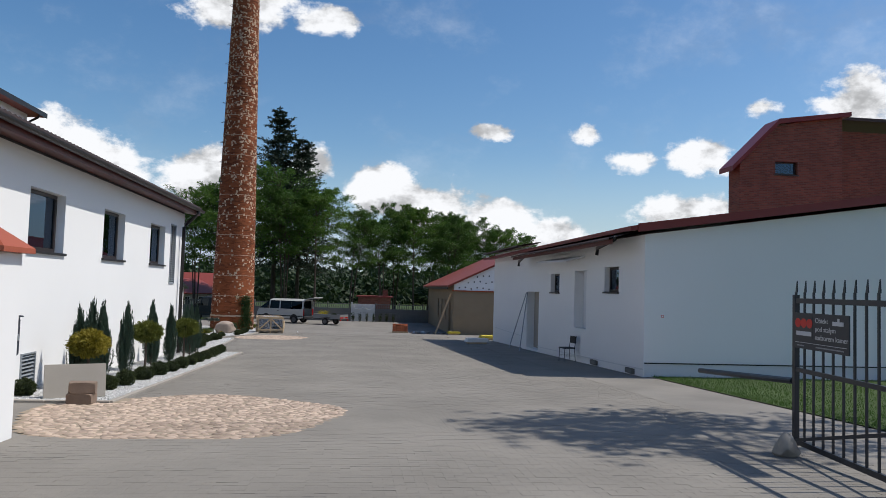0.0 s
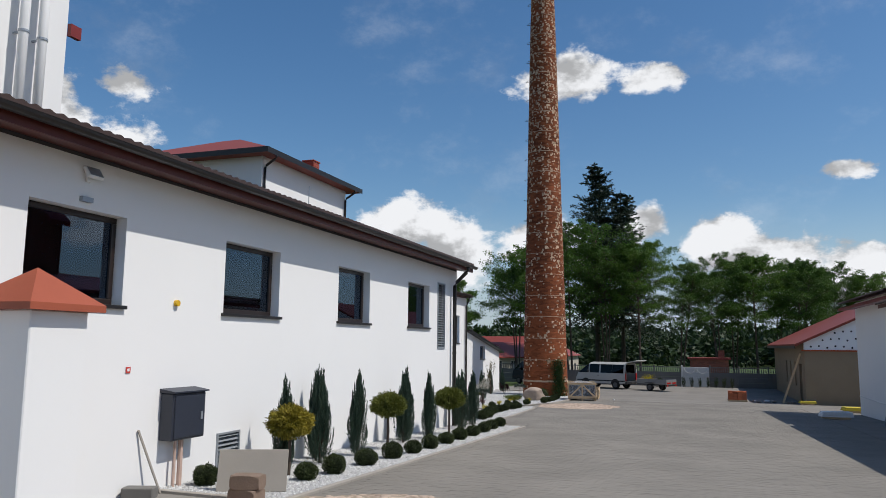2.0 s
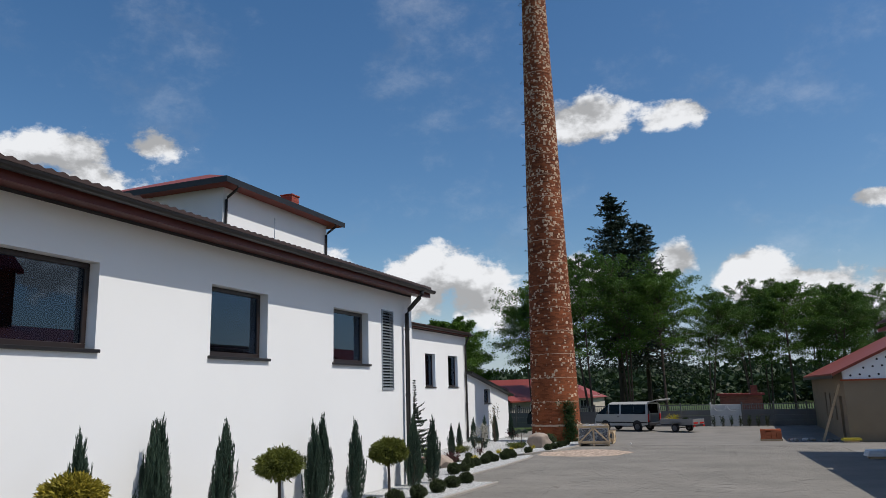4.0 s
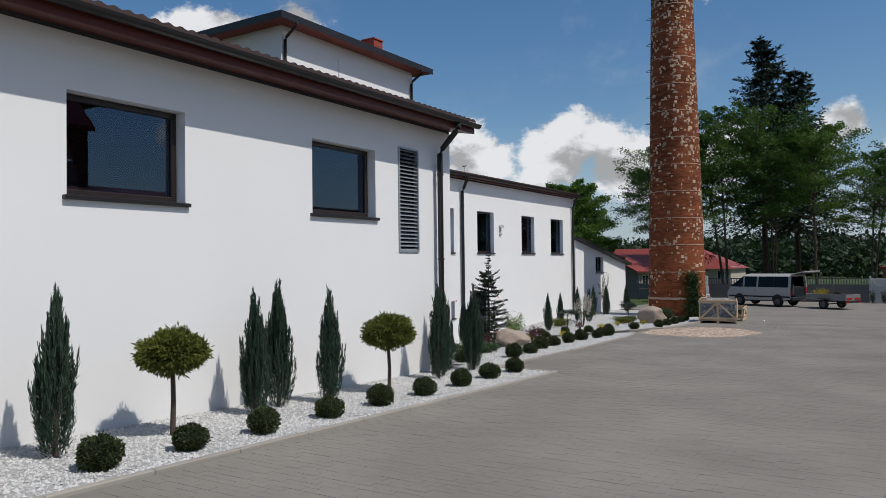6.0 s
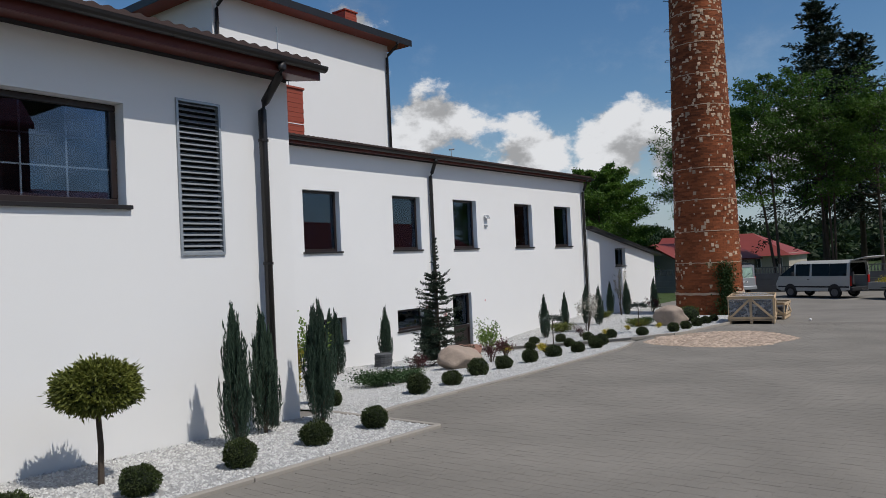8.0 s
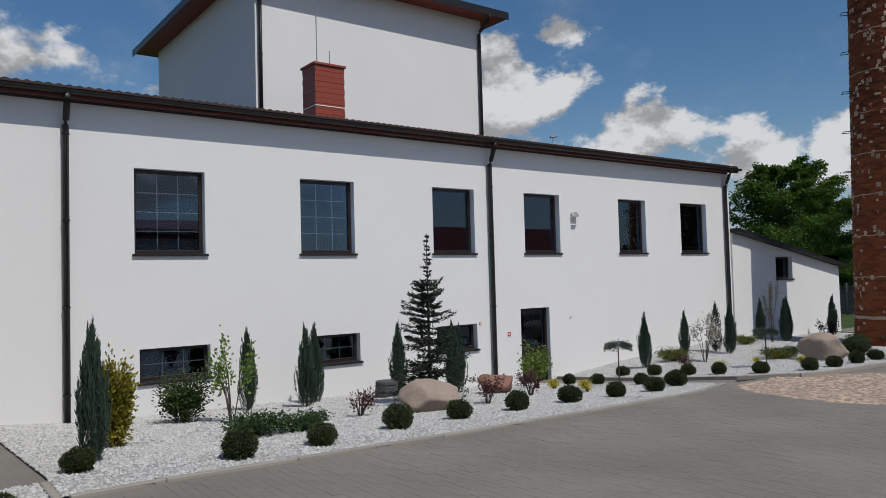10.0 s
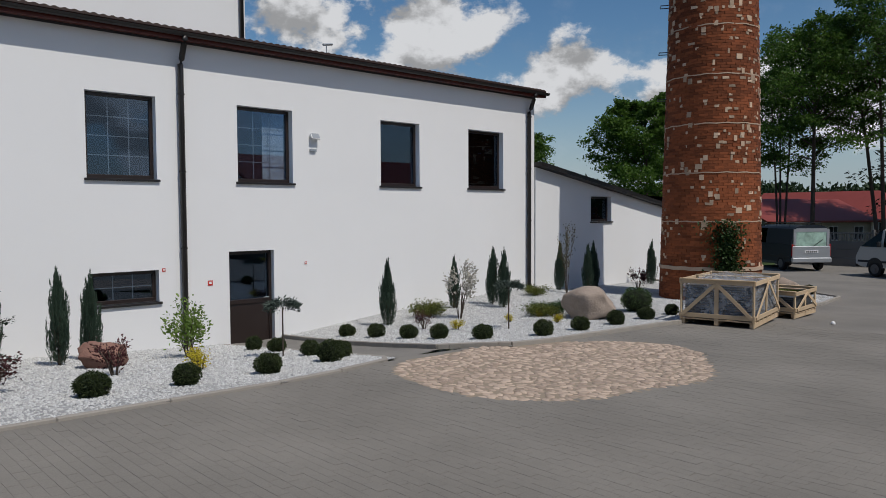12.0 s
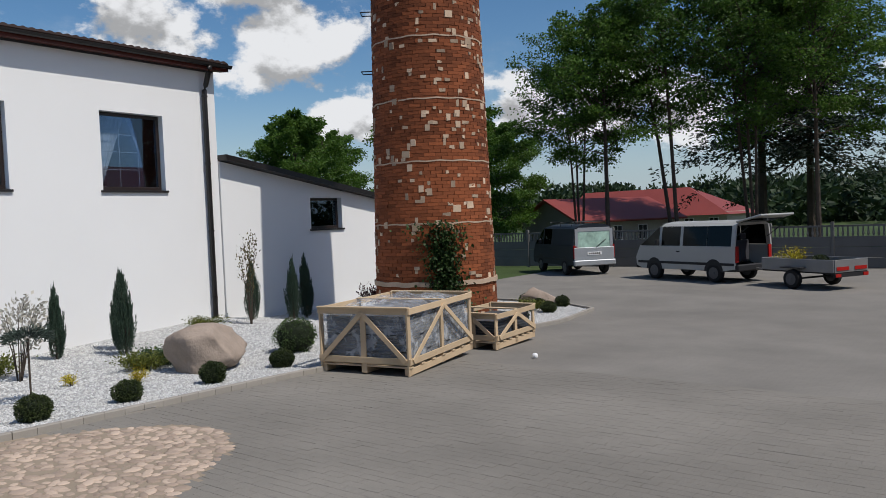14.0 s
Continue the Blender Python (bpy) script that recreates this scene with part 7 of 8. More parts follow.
gate = empty("steel_gate", 3.1, 11.17, gz(11.17), "black steel bar gate with spear tips standing open", "gate", "", -96)
GL, GH = 3.6, 2.05
for z, hh in ((0.12, 0.06), (0.98, 0.05), (1.80, 0.06)):
    bm = bmesh.new()
    box(bm, 0, GL, -0.02, 0.02, z, z + hh)
    local("rail", bm, BLACK, gate)
for u in (0.0, GL - 0.06):
    bm = bmesh.new()
    box(bm, u, u + 0.06, -0.03, 0.03, 0.1, 1.9)
    local("stile", bm, BLACK, gate)
for i in range(18):
    u = 0.03 + i * (GL - 0.06) / 17
    bm = bmesh.new()
    box(bm, u - 0.011, u + 0.011, -0.011, 0.011, 0.14, 1.93)
    extrude_poly(bm, [(u - 0.022, 0.0, 1.93), (u + 0.022, 0.0, 1.93), (u + 0.012, 0.0, 2.07)], (0, 0.014, 0))
    local("bar", bm, BLACK, gate)
bm = bmesh.new()
extrude_poly(bm, [(0.05, -0.03, 0.18), (0.12, -0.03, 0.16), (GL - 0.05, -0.03, 0.94), (GL - 0.12, -0.03, 0.97)], (0, 0.02, 0))
local("brace", bm, BLACK, gate)
sign = new("sign")
sign.parent = gate
sign.matrix_basis = pose(0.12, 0.035, 1.28, 0, 0, 0)
SIGN_BG = mat("dark_grey_sign", (0.035, 0.037, 0.042), 0.4, 0.05, 5, 60, 0.0)
SIGN_RED = mat("sign_red", (0.55, 0.03, 0.02), 0.4, 0.05, 5, 60, 0.0)
SIGN_TXT = mat("sign_pale", (0.55, 0.55, 0.56), 0.5, 0.05, 5, 60, 0.0)
bm = bmesh.new()
box(bm, 0, 0.98, 0, 0.012, 0, 0.42)
local("board", bm, SIGN_BG, sign)
# the sign faces the yard; u runs from the free end of the leaf
bm = bmesh.new()
box(bm, 0.03, 0.36, 0.0125, 0.0145, 0.13, 0.40)
local("badge", bm, BLACK, sign)
for i in range(3):
    bm = bmesh.new()
    tube(bm, [(0.085 + i * 0.11, 0.0147, 0.30), (0.085 + i * 0.11, 0.018, 0.30)], 0.055, 16)
    local("red_disc", bm, SIGN_RED, sign)
bm = bmesh.new()
box(bm, 0.05, 0.34, 0.0147, 0.017, 0.155, 0.205)
local("name_bar", bm, SIGN_TXT, sign)
bm = bmesh.new()
box(bm, 0.03, 0.95, 0.0125, 0.0145, 0.07, 0.076)
local("rule", bm, SIGN_TXT, sign)
for u0, u1 in ((0.06, 0.2), (0.42, 0.9)):
    bm = bmesh.new()
    box(bm, u0, u1, 0.0125, 0.0145, 0.03, 0.045)
    local("small_print", bm, BARRED, sign)
bm = bmesh.new()
box(bm, 0.72, 0.9, 0.0125, 0.02, 0.30, 0.345)
box(bm, 0.80, 0.83, 0.0125, 0.018, 0.345, 0.38)
local("camera_symbol", bm, SIGN_TXT, sign)
for i, line in enumerate(("Obiekt", "pod stałym", "nadzorem kamer")):
    cu = bpy.data.curves.new("lettering", "FONT")
    cu.body, cu.size, cu.extrude = line, 0.082, 0.001
    tmp = bpy.data.objects.new("lettering_tmp", cu)
    scene.collection.objects.link(tmp)
    bpy.context.view_layer.update()
    me = bpy.data.meshes.new_from_object(tmp.evaluated_get(bpy.context.evaluated_depsgraph_get()))
    bpy.data.objects.remove(tmp)
    me.materials.clear()
    me.materials.append(SIGN_TXT)
    ob = new("lettering", me)
    ob.parent = sign
    ob.matrix_basis = pose(0.41, 0.0165, 0.315 - i * 0.095, 90, 0, 0)
# rotate the printed side towards the camera side of the leaf
sign.matrix_basis = pose(0.08, -0.035, 1.27) @ Matrix.Diagonal((1.2, -1, 1, 1))
arm = empty("gate_arm", 3.1, 11.2, 1.52, "dark steel pipe arm reaching from the gate", "gate arm")
bm = bmesh.new()
tube(bm, [(0, 0, 0), (0.19, 2.83, -0.19)], 0.04, 10)
local("pipe", bm, BLACK, arm)

# ---- things along the hall ----
board = empty("stone_board", -6.68, 15.42, gz(15.4), "pale grey slab leaning at the bed edge", "slab", "", 24)
bm = bmesh.new()
box(bm, -0.46, 0.46, -0.012, 0.012, 0, 0.55)
local("slab", bm, KERB, board, bevel=0.004, m=pose(0, 0.1, 0.02, -14, 0, 0))
st2 = empty("stone_pair", -6.42, 14.95, gz(14.95), "two rough brown paving stones stacked", "paving stones")
for i in range(2):
    bm = bmesh.new()
    ball(bm, (0, 0, 0), 0.5, 3, 1.0, 0.08, i)
    for v in bm.verts:
        v.co = Vector([math.copysign(min(abs(a), 0.30), a) / 0.30 * k for a, k in zip(v.co, (0.19, 0.13, 0.085))])
    local("stone", bm, mat("brown_granite_sett", (0.20, 0.145, 0.11), 0.9, 0.3, 6, 50, 0.8, dist=0.01) if i == 0 else bpy.data.materials["brown_granite_sett"], st2, m=pose(0.015 * i, 0, 0.085 + 0.172 * i, 0, 0, 12 * i))
cab = empty("meter_box", -7.9, 15.52, 1.19, "dark blue-grey meter cabinet on the white wall", "meter cabinet")
NAVY = mat("navy_box", (0.025, 0.030, 0.045), 0.45, 0.1, 4, 50, 0.05, spec=0.5)
bm = bmesh.new()
box(bm, -0.1, 0.12, -0.35, 0.35, 0.0, 0.64)
local("case", bm, NAVY, cab, bevel=0.015)
bm = bmesh.new()
box(bm, 0.121, 0.135, -0.32, 0.32, 0.03, 0.60)
local("door", bm, NAVY, cab, bevel=0.006)
bm = bmesh.new()
box(bm, 0.136, 0.15, 0.22, 0.26, 0.25, 0.36)
local("lock", bm, STEEL, cab)
bm = bmesh.new()
extrude_poly(bm, [(-0.1, -0.37, 0.64), (0.16, -0.37, 0.64), (0.16, -0.37, 0.66), (-0.1, -0.37, 0.70)], (0, 0.74, 0))
local("lid", bm, NAVY, cab)
bm = bmesh.new()
tube(bm, [(0.0, 0.0, 0.0), (0.0, 0.0, -0.66)], 0.035, 8)
tube(bm, [(0.0, -0.12, 0.0), (0.0, -0.12, -0.66)], 0.02, 8)
local("feed_pipe", bm, mat("pinkish_pipe", (0.5, 0.36, 0.3), 0.7, 0.2, 6, 50, 0.1), cab, "pinkish feed pipes")
pole = empty("plank_prop", -7.8, 15.03, gz(15.03), "thin pale timber leaning on the white wall", "timber")
plank(pole, (0.0, 0.0, 0.0), (-0.18, -0.27, 0.83), 0.03, 0.02, "lath", (1, 0, 0)).data.materials[0] = KERB
foot = empty("kerb_block", -7.78, 14.62, gz(14.62), "grey concrete kerb block lying by the wall", "kerb block", "", 20)
bm = bmesh.new()
box(bm, -0.2, 0.2, -0.1, 0.1, 0, 0.14)
local("block", bm, CONC, foot, bevel=0.012)


def floodlight(x, y, z, label):
    t = empty("floodlight", x, y, z, label, "wall lamp", "wall floodlights")
    bm = bmesh.new()
    box(bm, 0.0, 0.03, -0.04, 0.04, -0.05, 0.05)
    local("bracket", bm, PLASTER, t)
    bm = bmesh.new()
    box(bm, 0.04, 0.09, -0.12, 0.12, -0.08, 0.08)
    local("head", bm, PLASTER, t, bevel=0.01, m=pose(0.03, 0, 0.02, 0, -35, 0))
    bm = bmesh.new()
    box(bm, 0.091, 0.096, -0.1, 0.1, -0.065, 0.065)
    local("lens", bm, STEEL, t, m=pose(0.03, 0, 0.02, 0, -35, 0))
    bm = bmesh.new()
    box(bm, 0.0, 0.05, -0.11, 0.06, -0.30, -0.24)
    local("sensor", bm, STEEL, t)


floodlight(-15.09, 43.6, 3.68, "small white floodlight on a white wall")
floodlight(-8.0, 13.65, 4.5, "small white floodlight under the eave")
knob = empty("warning_light", -8.0, 15.37, 3.07, "small yellow signal lamp on a white wall", "signal lamp")
bm = bmesh.new()
tube(bm, [(0, 0, 0), (0.05, 0, 0)], 0.045, 10)
local("lens", bm, mat("amber_plastic", (0.6, 0.36, 0.02), 0.3, 0.05, 5, 50, 0), knob)
SMALL = mat("red_sticker", (0.5, 0.05, 0.04), 0.5, 0.05, 5, 60, 0)
for x, y, z, s in ((-15.085, 40.93, 0.41, 0.11), (-15.085, 39.92, 0.75, 0.07), (-15.085, 43.34, 0.73, 0.06), (-7.995, 14.52, 2.16, 0.08)):
    t = empty("wall_notice", x, y, z, "small red and white notice on a white wall", "notice", "small wall notices")
    bm = bmesh.new()
    box(bm, 0, 0.006, -s / 2, s / 2, -s / 2, s / 2)
    local("plate", bm, SMALL, t)
    bm = bmesh.new()
    box(bm, 0.006, 0.008, -s * 0.25, s * 0.25, -s * 0.2, s * 0.25)
    local("symbol", bm, PLASTER, t)
t = empty("wall_notice", 5.9, 21.585, 1.95, "small red and white notice on a white wall", "notice", "small wall notices")
bm = bmesh.new()
box(bm, -0.035, 0.035, -0.008, 0, -0.035, 0.035)
local("plate", bm, SMALL, t)
bm = bmesh.new()
box(bm, -0.022, 0.022, -0.011, -0.009, -0.022, 0.022)
local("symbol", bm, PLASTER, t)
ant = empty("roof_aerial", -18.4, 46.25, 6.27, "small grey aerial on the wing roof", "aerial")
bm = bmesh.new()
tube(bm, [(0, 0, 0), (0, 0, 0.62)], 0.016, 6)
local("mast", bm, STEEL, ant)
bm = bmesh.new()
tube(bm, [(0, -0.12, 0.58), (0, 0.2, 0.64)], 0.04, 6)
local("boom", bm, STEEL, ant)
thuja = bush(120, 0.22, 0.95, leaf_mat("golden_column_leaf", (0.10, 0.11, 0.012), (0.36, 0.30, 0.04), 0.2), 7000, 0.06, "golden_thuja", 20)
thuja.matrix_basis = pose(-10.1, 29.75, ground_z(-10.1, 29.75) + 0.02)
tagged(thuja, "golden-green columnar thuja in white gravel", "thuja")

# ---- many small pieces ----
def boxes_mesh(C, U, V, N, a, b, h, drop):
    """Many little blocks at C with half sizes a, b along U, V; top raised by h along N, sides down by drop."""
    n = len(C)
    corners = []
    for s, t, k in ((-1, -1, 1), (1, -1, 1), (1, 1, 1), (-1, 1, 1), (-1, -1, 0), (1, -1, 0), (1, 1, 0), (-1, 1, 0)):
        shrink = 1.0 if k == 0 else 0.992
        corners.append(C + U * (s * a * shrink)[:, None] + V * (t * b * shrink)[:, None] + N * ((h if k else -drop * np.ones(n)))[:, None])
    verts = np.stack(corners, 1).reshape(-1, 3)
    f = np.array([(0, 1, 2, 3), (0, 4, 5, 1), (1, 5, 6, 2), (2, 6, 7, 3), (3, 7, 4, 0)])
    faces = (np.arange(n)[:, None, None] * 8 + f[None]).reshape(-1, 4)
    return verts, faces


rng_p = np.random.default_rng(77)
setts = []
j = 0
y = 8.0
while y < 50.0:
    x = -8.6 + (0.1 if j % 2 else 0.0)
    while x < 3.6:
        if not in_bed(x - 0.11, y) and not in_cobble(x, y, 0.01) and x > max(bed_edge(y) + 0.17, -8.1):
            setts.append((x, y))
        x += 0.2
    y += 0.1
    j += 1
setts = np.array(setts)
near = (np.abs(setts[:, 0] + 1.6) < 1.35) & (np.abs(setts[:, 1] - 13.6) < 1.05)
near &= np.cumsum(near) <= 300


def sett_blocks(P, name, parent):
    n = len(P)
    z = 1.006 - 0.0307 * P[:, 1]
    C = np.c_[P, z]
    ex, ey, ez = np.tile([1.0, 0, 0], (n, 1)), np.tile([0, 1.0, -0.0307], (n, 1)), np.tile([0, 0, 1.0], (n, 1))
    v, f = boxes_mesh(C, ex, ey, ez, np.full(n, 0.0992), np.full(n, 0.0492), rng_p.normal(scale=0.0006, size=n) + 0.001, 0.03)
    return raw(name, v.tolist(), f.tolist(), PAVER, parent)


blocks = sett_blocks(setts[~near], "paving_blocks", yard)
tagged(blocks, "grey concrete paving blocks laid in running bond", kind="stuff")
v, f = boxes_mesh(np.zeros((1, 3)), np.array([[1.0, 0, 0]]), np.array([[0, 1.0, -0.0307]]), np.array([[0, 0, 1.0]]), np.array([0.0992]), np.array([0.0492]), np.array([0.001]), 0.03)
me_sett = bpy.data.meshes.new("paving_block")
me_sett.from_pydata(v.tolist(), [], f.tolist())
me_sett.materials.append(PAVER)
for x, y in setts[near]:
    ob = new("paving_block", me_sett)
    ob.parent = yard
    ob.matrix_basis = pose(float(x), float(y), 1.006 - 0.0307 * float(y))

# fieldstone cobbles: two rounded patches
cob_bed = sheet("cobble_bed", -9.2, -2.0, 11.5, 45.6, 0.1, SAND, 0.0, lambda x, y: in_cobble(x, y, 0.02) and not in_bed(x, y))
setting(cob_bed, "sandy bed of the fieldstone cobble patches", "cobbles")


def cobble_verts(r1, r2, h, rng):
    ring = []
    k = 7
    ph = rng.uniform(0, 1)
    jit = rng.uniform(0.74, 1.14, k)
    for q in range(k):
        a = 2 * math.pi * (q + ph) / k
        ring.append((r1 * jit[q] * math.cos(a), r2 * jit[q] * math.sin(a)))
    verts = [(x, y, -0.03) for x, y in ring] + [(0.93 * x, 0.93 * y, h * 0.55) for x, y in ring] + [(0.6 * x, 0.6 * y, h * rng.uniform(0.85, 1.1)) for x, y in ring] + [(0, 0, h)]
    faces = []
    for lv in (0, 7):
        for q in range(7):
            faces.append((lv + q, lv + (q + 1) % 7, lv + 7 + (q + 1) % 7, lv + 7 + q))
    for q in range(7):
        faces.append((14 + q, 14 + (q + 1) % 7, 21))
    return verts, faces


stones = []
for (cx, cy), (rx, ry) in (COB1, COB2):
    yy, row = cy - ry - 0.2, 0
    while yy < cy + ry + 0.2:
        xx = cx - rx - 0.2 + (0.07 if row % 2 else 0)
        while xx < cx + rx + 0.2:
            x, y = xx + rng_p.normal(scale=0.02), yy + rng_p.normal(scale=0.02)
            if in_cobble(x, y) and not in_bed(x + 0.1, y) and x > bed_edge(y) + 0.15 or (in_cobble(x, y) and y < 15.0):
                stones.append((x, y))
            xx += rng_p.uniform(0.08, 0.145)
        yy += 0.09
        row += 1
stones = np.array(stones)
close = (stones[:, 1] < 20) & (stones[:, 0] > -5.2) & (stones[:, 1] < 14.6)
close &= np.cumsum(close) <= 300
VV, FF = [], []
shapes = []
for k in range(8):
    vs, fs = cobble_verts(rng_p.uniform(0.046, 0.082), rng_p.uniform(0.038, 0.058), rng_p.uniform(0.006, 0.017), rng_p)
    me = bpy.data.meshes.new("cobble")
    me.from_pydata(vs, [], fs)
    me.materials.append(COBBLE)
    me.polygons.foreach_set("use_smooth", [True] * len(me.polygons))
    shapes.append((me, np.array(vs), fs))
for i, (x, y) in enumerate(stones):
    me, vs, fs = shapes[i % 8]
    turn = float(rng_p.uniform(-60, 60) + 180 * (i % 2))
    s = float(rng_p.uniform(0.75, 1.3))
    if close[i]:
        ob = new("cobble", me)
        ob.parent = cob_bed
        ob.matrix_basis = pose(float(x), float(y), gz(float(y)) - 0.004, 0, 0, turn) @ Matrix.Diagonal((s, s, s, 1))
    else:
        c, sn = math.cos(radians(turn)), math.sin(radians(turn))
        w = vs * s
        base = len(VV) and sum(len(q) for q in VV)
        VV.append(np.c_[w[:, 0] * c - w[:, 1] * sn + x, w[:, 0] * sn + w[:, 1] * c + y, w[:, 2] + gz(float(y)) - 0.004])
        FF += [tuple(base + q for q in fc) for fc in fs]
rest = raw("cobbles", np.concatenate(VV).tolist(), FF, COBBLE, cob_bed, True)
tagged(rest, "rounded tan fieldstone cobbles", kind="stuff")

# kerbs round the beds
kerb = new("kerb")
setting(kerb, "grey concrete edging stones round the gravel beds", "kerb")
bm = bmesh.new()
box(bm, -0.497, 0.497, -0.04, 0.04, -0.2, 0.035)
kerb_mesh = mesh_of("kerb_stone", bm, KERB, bevel=0.008)


def kerb_run(points, lift=0.0, top=1.0, size=1.0):
    pts = [Vector((x, y, 0)) for x, y in points]
    for a, b in zip(pts, pts[1:]):
        d = b - a
        k = max(1, round(d.length / size))
        for i in range(k):
            m = a + d * ((i + 0.5) / k)
            ob = new("kerb_stone", kerb_mesh)
            ob.parent = kerb
            slope = math.degrees(math.atan2(ground_z(m.x + d.x / k / 2, m.y + d.y / k / 2) - ground_z(m.x - d.x / k / 2, m.y - d.y / k / 2), d.length / k))
            ob.matrix_basis = pose(m.x, m.y, ground_z(m.x, m.y) + lift, 0, 0, math.degrees(math.atan2(d.y, d.x))) @ pose(0, 0, 0, 0, -slope, 0) @ Matrix.Diagonal((d.length / k, 1, top, 1))


kerb_run([(-6.03, 15.1), (-6.03, 28.65), (-7.98, 28.65)])
kerb_run([(-8.0, 15.1), (-6.03, 15.1)])
kerb_run([(bed_edge(y) , y) for y in (28.75, 29.6, 31.0, 33.0, 34.7, 37.0, 38.4, 39.4, 40.4)] + [(x, path_south(x)) for x in (-8.75, -9.5, -11, -13, -15.0)])
kerb_run([(-15.0, path_north(-15.0)), (-13, path_north(-13)), (-12, path_north(-12)), (-10.5, path_north(-10.5)), (-9.1, 42.12)] + [(bed_edge(y), y) for y in (42.5, 42.85, 43.3, 43.8, 45.5, 47.0, 48.5, 50.5, 52.5, 54, 55.0, 56.2, 57.4, 58.2)] + [(-9.6, 58.45), (-11.5, 58.5), (-15.0, 58.5)], 0.03, 1.3, 0.24)

# crushed white stone
def pebbles(name, P, lo, hi):
    n = len(P)
    z = np.array([ground_z(float(x), float(y)) for x, y in P]) + 0.022
    r = rng_p.uniform(lo, hi, n)
    q = np.array([(1, 0, 0), (0, 1, 0), (-1, 0, 0), (0, -1, 0), (0, 0, 1), (0, 0, -1)], float)
    v = q[None] * r[:, None, None] * rng_p.uniform(0.6, 1.2, (n, 6, 1)) * np.array([1, 1, 0.7])
    v = v + rng_p.normal(scale=0.15, size=(n, 6, 3)) * r[:, None, None]
    a = rng_p.uniform(0, 2 * math.pi, n)
    c, s = np.cos(a)[:, None], np.sin(a)[:, None]
    v = np.stack([v[:, :, 0] * c - v[:, :, 1] * s, v[:, :, 0] * s + v[:, :, 1] * c, v[:, :, 2]], 2) + np.c_[P, z][:, None]
    f = np.array([(0, 1, 4), (1, 2, 4), (2, 3, 4), (3, 0, 4), (1, 0, 5), (2, 1, 5), (3, 2, 5), (0, 3, 5)])
    faces = (np.arange(n)[:, None, None] * 6 + f[None]).reshape(-1, 3)
    ob = raw(name, v.reshape(-1, 3).tolist(), faces.tolist(), PEBBLE)
    return tagged(ob, "loose white crushed stone in the beds", "gravel", kind="stuff")


cand = np.c_[rng_p.uniform(-15.05, -6.1, 330000), rng_p.uniform(15.15, 58.3, 330000)]
keep = np.array([in_bed(x, y) for x, y in cand])
cand = cand[keep]
nearby = (cand[:, 1] < 28.7) | (cand[:, 0] > -10.0)
far_ok = rng_p.uniform(size=len(cand)) < 0.45
pebbles("gravel", cand[nearby], 0.012, 0.025)
pebbles("gravel", cand[~nearby & far_ok], 0.018, 0.034)

# chimney brickwork
red, pale = [], []
noise_off = Vector((4.2, 1.1, 7.7))
z, course = CZ0 + 0.02, 0
while z < 28.0:
    r = chim_r(z)
    k = max(20, round(2 * math.pi * r / 0.255))
    for i in range(k):
        a = 2 * math.pi * (i + (0.5 if course % 2 else 0) + 0.08 * math.sin(course * 1.3)) / k
        red.append((a, z, r, 2 * math.pi / k))
    z += 0.077
    course += 1


def brick_arrays(rows):
    R = np.array(rows)
    a, z, r, w = R.T
    n = len(R)
    out = rng_p.normal(scale=0.004, size=n)
    U = np.stack([-np.sin(a), np.cos(a), np.zeros(n)], 1)
    N = np.stack([np.cos(a), np.sin(a), np.zeros(n)], 1)
    C = N * r[:, None] + np.c_[np.zeros(n), np.zeros(n), z - CZ0]
    return C, U, np.tile([0, 0, 1.0], (n, 1)), N, r * w / 2 - 0.0035, np.full(n, 0.0358), 0.004 + out, a, z


C, U, V3, N3, ha_, hb_, hh_, aa, zz_ = brick_arrays(red)
front = (np.abs(((aa - math.radians(-45) + math.pi) % (2 * math.pi)) - math.pi) < 0.75) & (zz_ > 0.5) & (zz_ < 3.6)
front &= np.cumsum(front) <= 300
v, f = boxes_mesh(C[~front], U[~front], V3[~front], N3[~front], ha_[~front], hb_[~front], hh_[~front], 0.03)
ob = raw("brickwork", v.tolist(), f.tolist(), CHIM_BRICK, chimney)
tagged(ob, "weathered orange-red bricks", kind="stuff")
bw = float(np.median(ha_[front]))
v, f = boxes_mesh(np.zeros((1, 3)), np.array([[0, 1.0, 0]]), np.array([[0, 0, 1.0]]), np.array([[1.0, 0, 0]]), np.array([bw]), np.array([0.0358]), np.array([0.004]), 0.03)
me_b = bpy.data.meshes.new("brick")
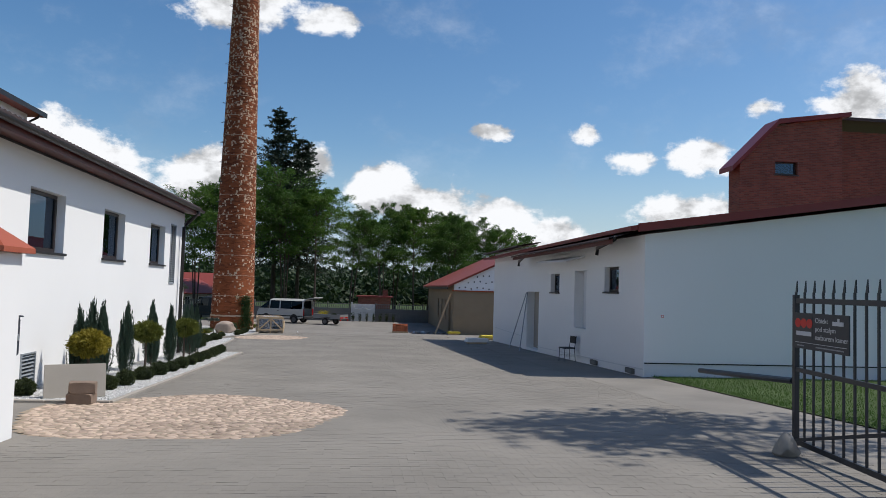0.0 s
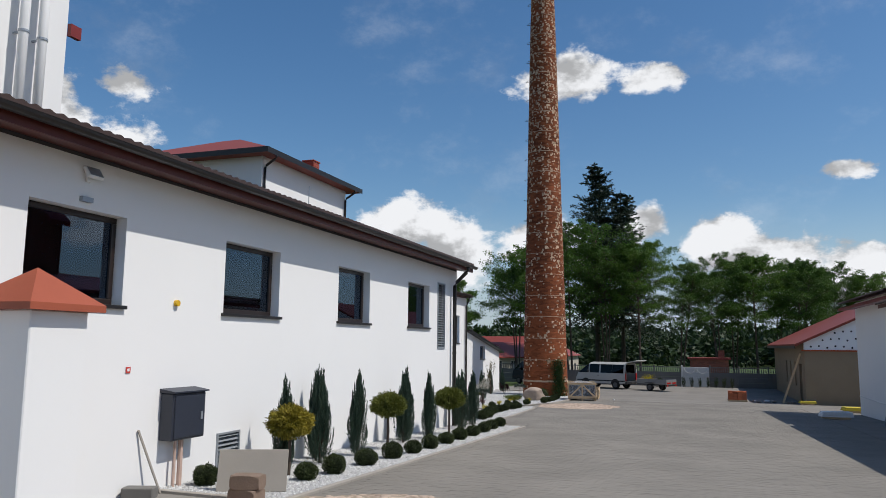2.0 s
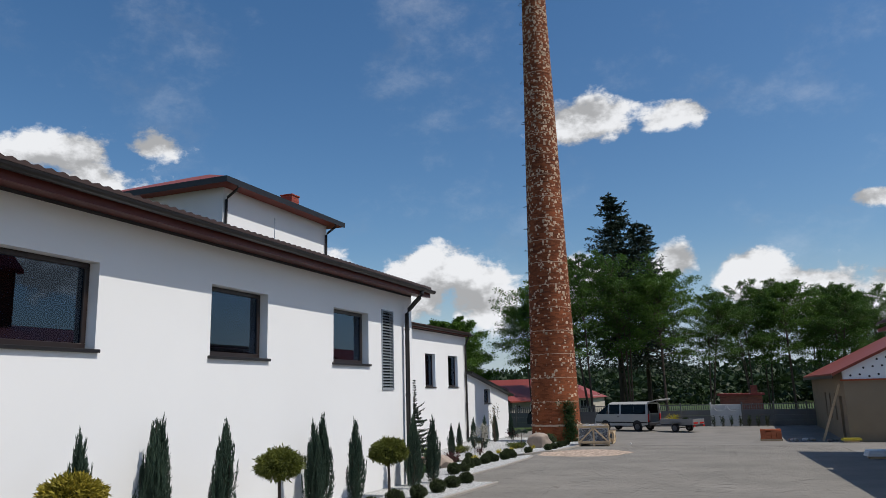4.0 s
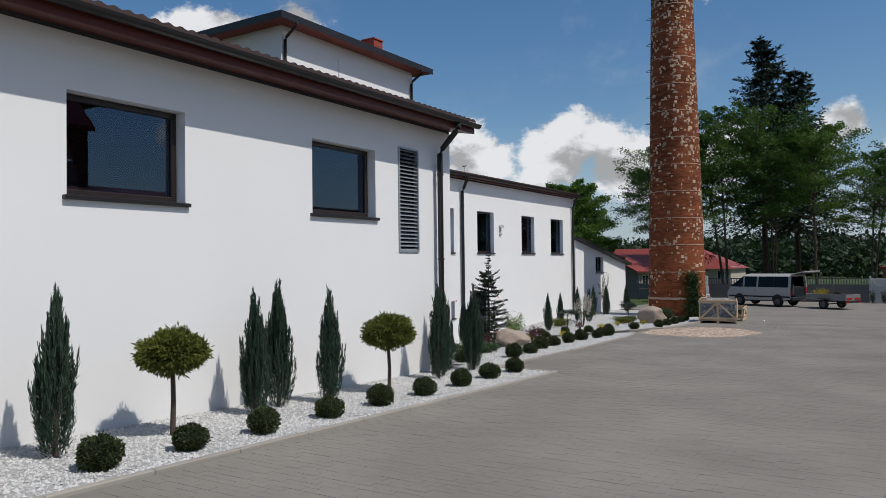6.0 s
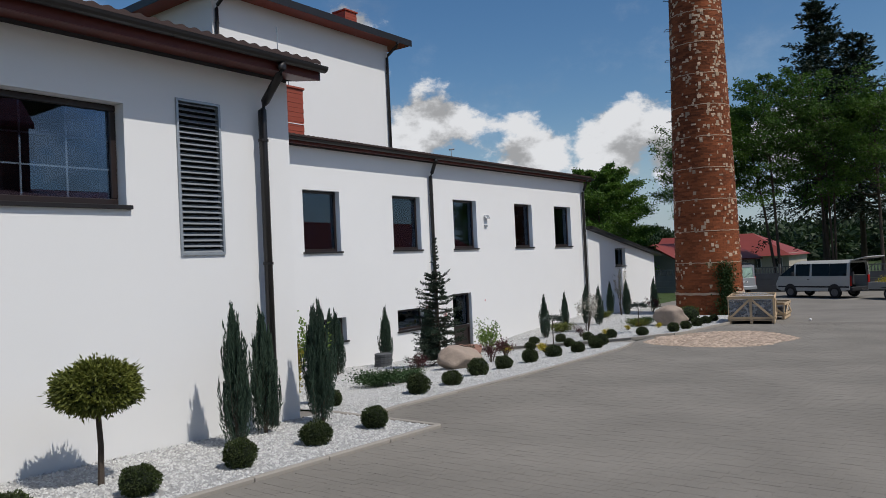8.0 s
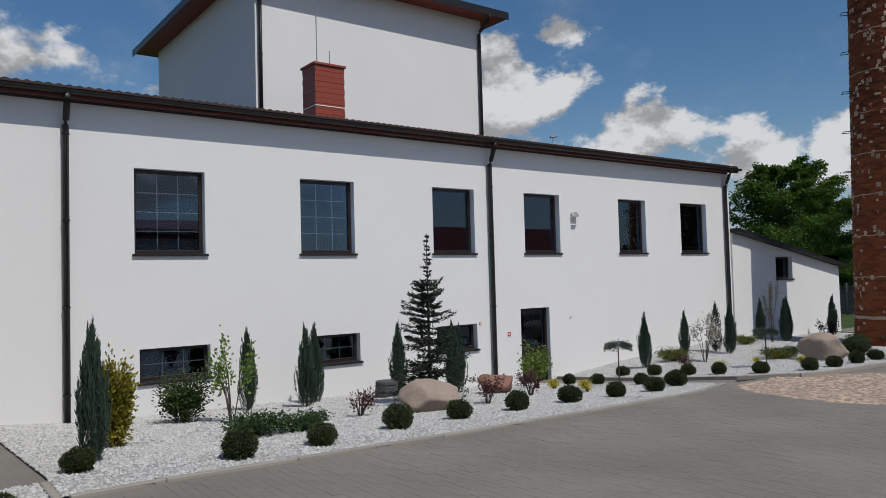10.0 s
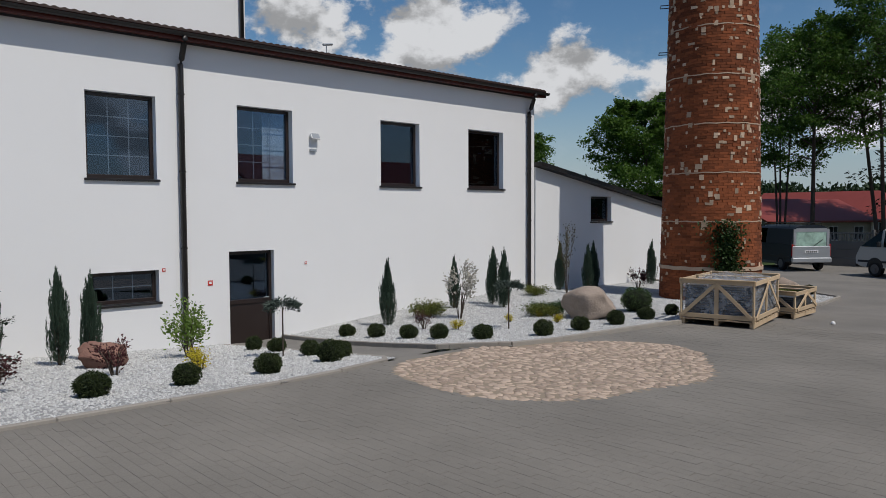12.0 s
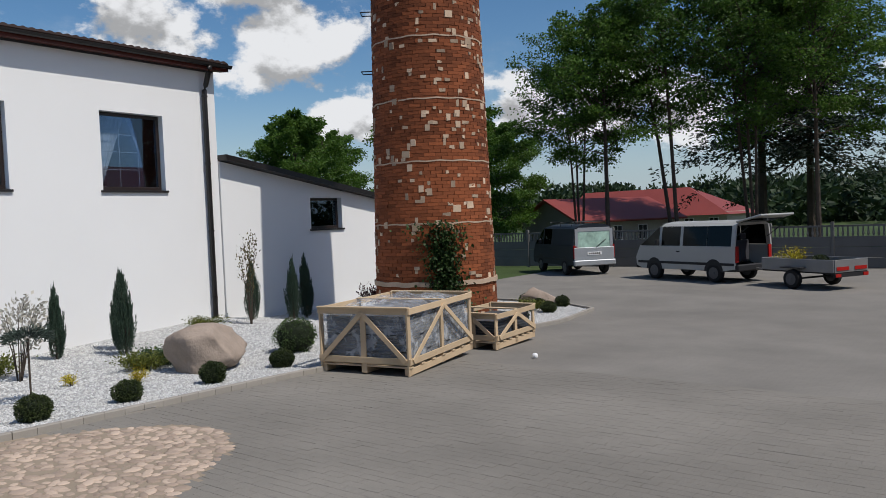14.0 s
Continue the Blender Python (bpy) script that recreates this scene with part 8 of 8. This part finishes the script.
me_b.from_pydata(v.tolist(), [], f.tolist())
me_b.materials.append(CHIM_BRICK)
for c_, a_, h_ in zip(C[front], aa[front], hh_[front]):
    ob = new("brick", me_b)
    ob.parent = chimney
    ob.matrix_basis = pose(float(c_[0]), float(c_[1]), float(c_[2]), 0, 0, math.degrees(float(a_)))
# spalled faces: pale broken patches one or two courses high, lying in drifts, more of them higher up
for _ in range(9000):
    z = CZ0 + 0.1 + 28.5 * rng_p.uniform()
    a = rng_p.uniform(0, 2 * math.pi)
    q = noise.noise(Vector((math.cos(a) * 1.6, math.sin(a) * 1.6, z * 0.9)) + noise_off)
    if rng_p.uniform() < 0.07 + 0.024 * min(z, 16) + 0.5 * max(0.0, q):
        r = chim_r(z)
        pale.append((a, CZ0 + 0.02 + round((z - CZ0) / 0.077) * 0.077, r, float(rng_p.choice([0.07, 0.11, 0.125, 0.19], p=[0.3, 0.3, 0.3, 0.1])) / r))
C, U, V3, N3, ha_, hb_, hh_, aa, zz_ = brick_arrays(pale)
tall2 = rng_p.uniform(size=len(C)) < 0.35
C[tall2, 2] += 0.0385
v, f = boxes_mesh(C, U, V3, N3, ha_, np.where(tall2, 0.072, 0.036), np.full(len(C), 0.0135) + np.abs(rng_p.normal(scale=0.002, size=len(C))), 0.03)
v = v + rng_p.normal(scale=0.006, size=v.shape)
ob = raw("pale_bricks", v.tolist(), f.tolist(), CHIM_PALE, chimney)
tagged(ob, "pale spalled and patched bricks", kind="stuff")

# grass blades on the lawn edge
ng = 26000
gx_, gy_ = 5.62 + 9.0 * rng_p.uniform(size=ng) ** 1.5, rng_p.uniform(9.0, 21.5, ng)
gp = np.c_[gx_, gy_, 1.006 - 0.0307 * gy_]
gd = rng_p.normal(scale=0.45, size=(ng, 3)) + np.array([0, 0, 1.0])
tagged(new("grass", leaf_mesh("grass", gp, gd, rng_p.uniform(0.04, 0.09, ng), rng_p.uniform(0.008, 0.014, ng), BLADE, rng_p)), "short green grass of the lawn", "grass", kind="stuff")
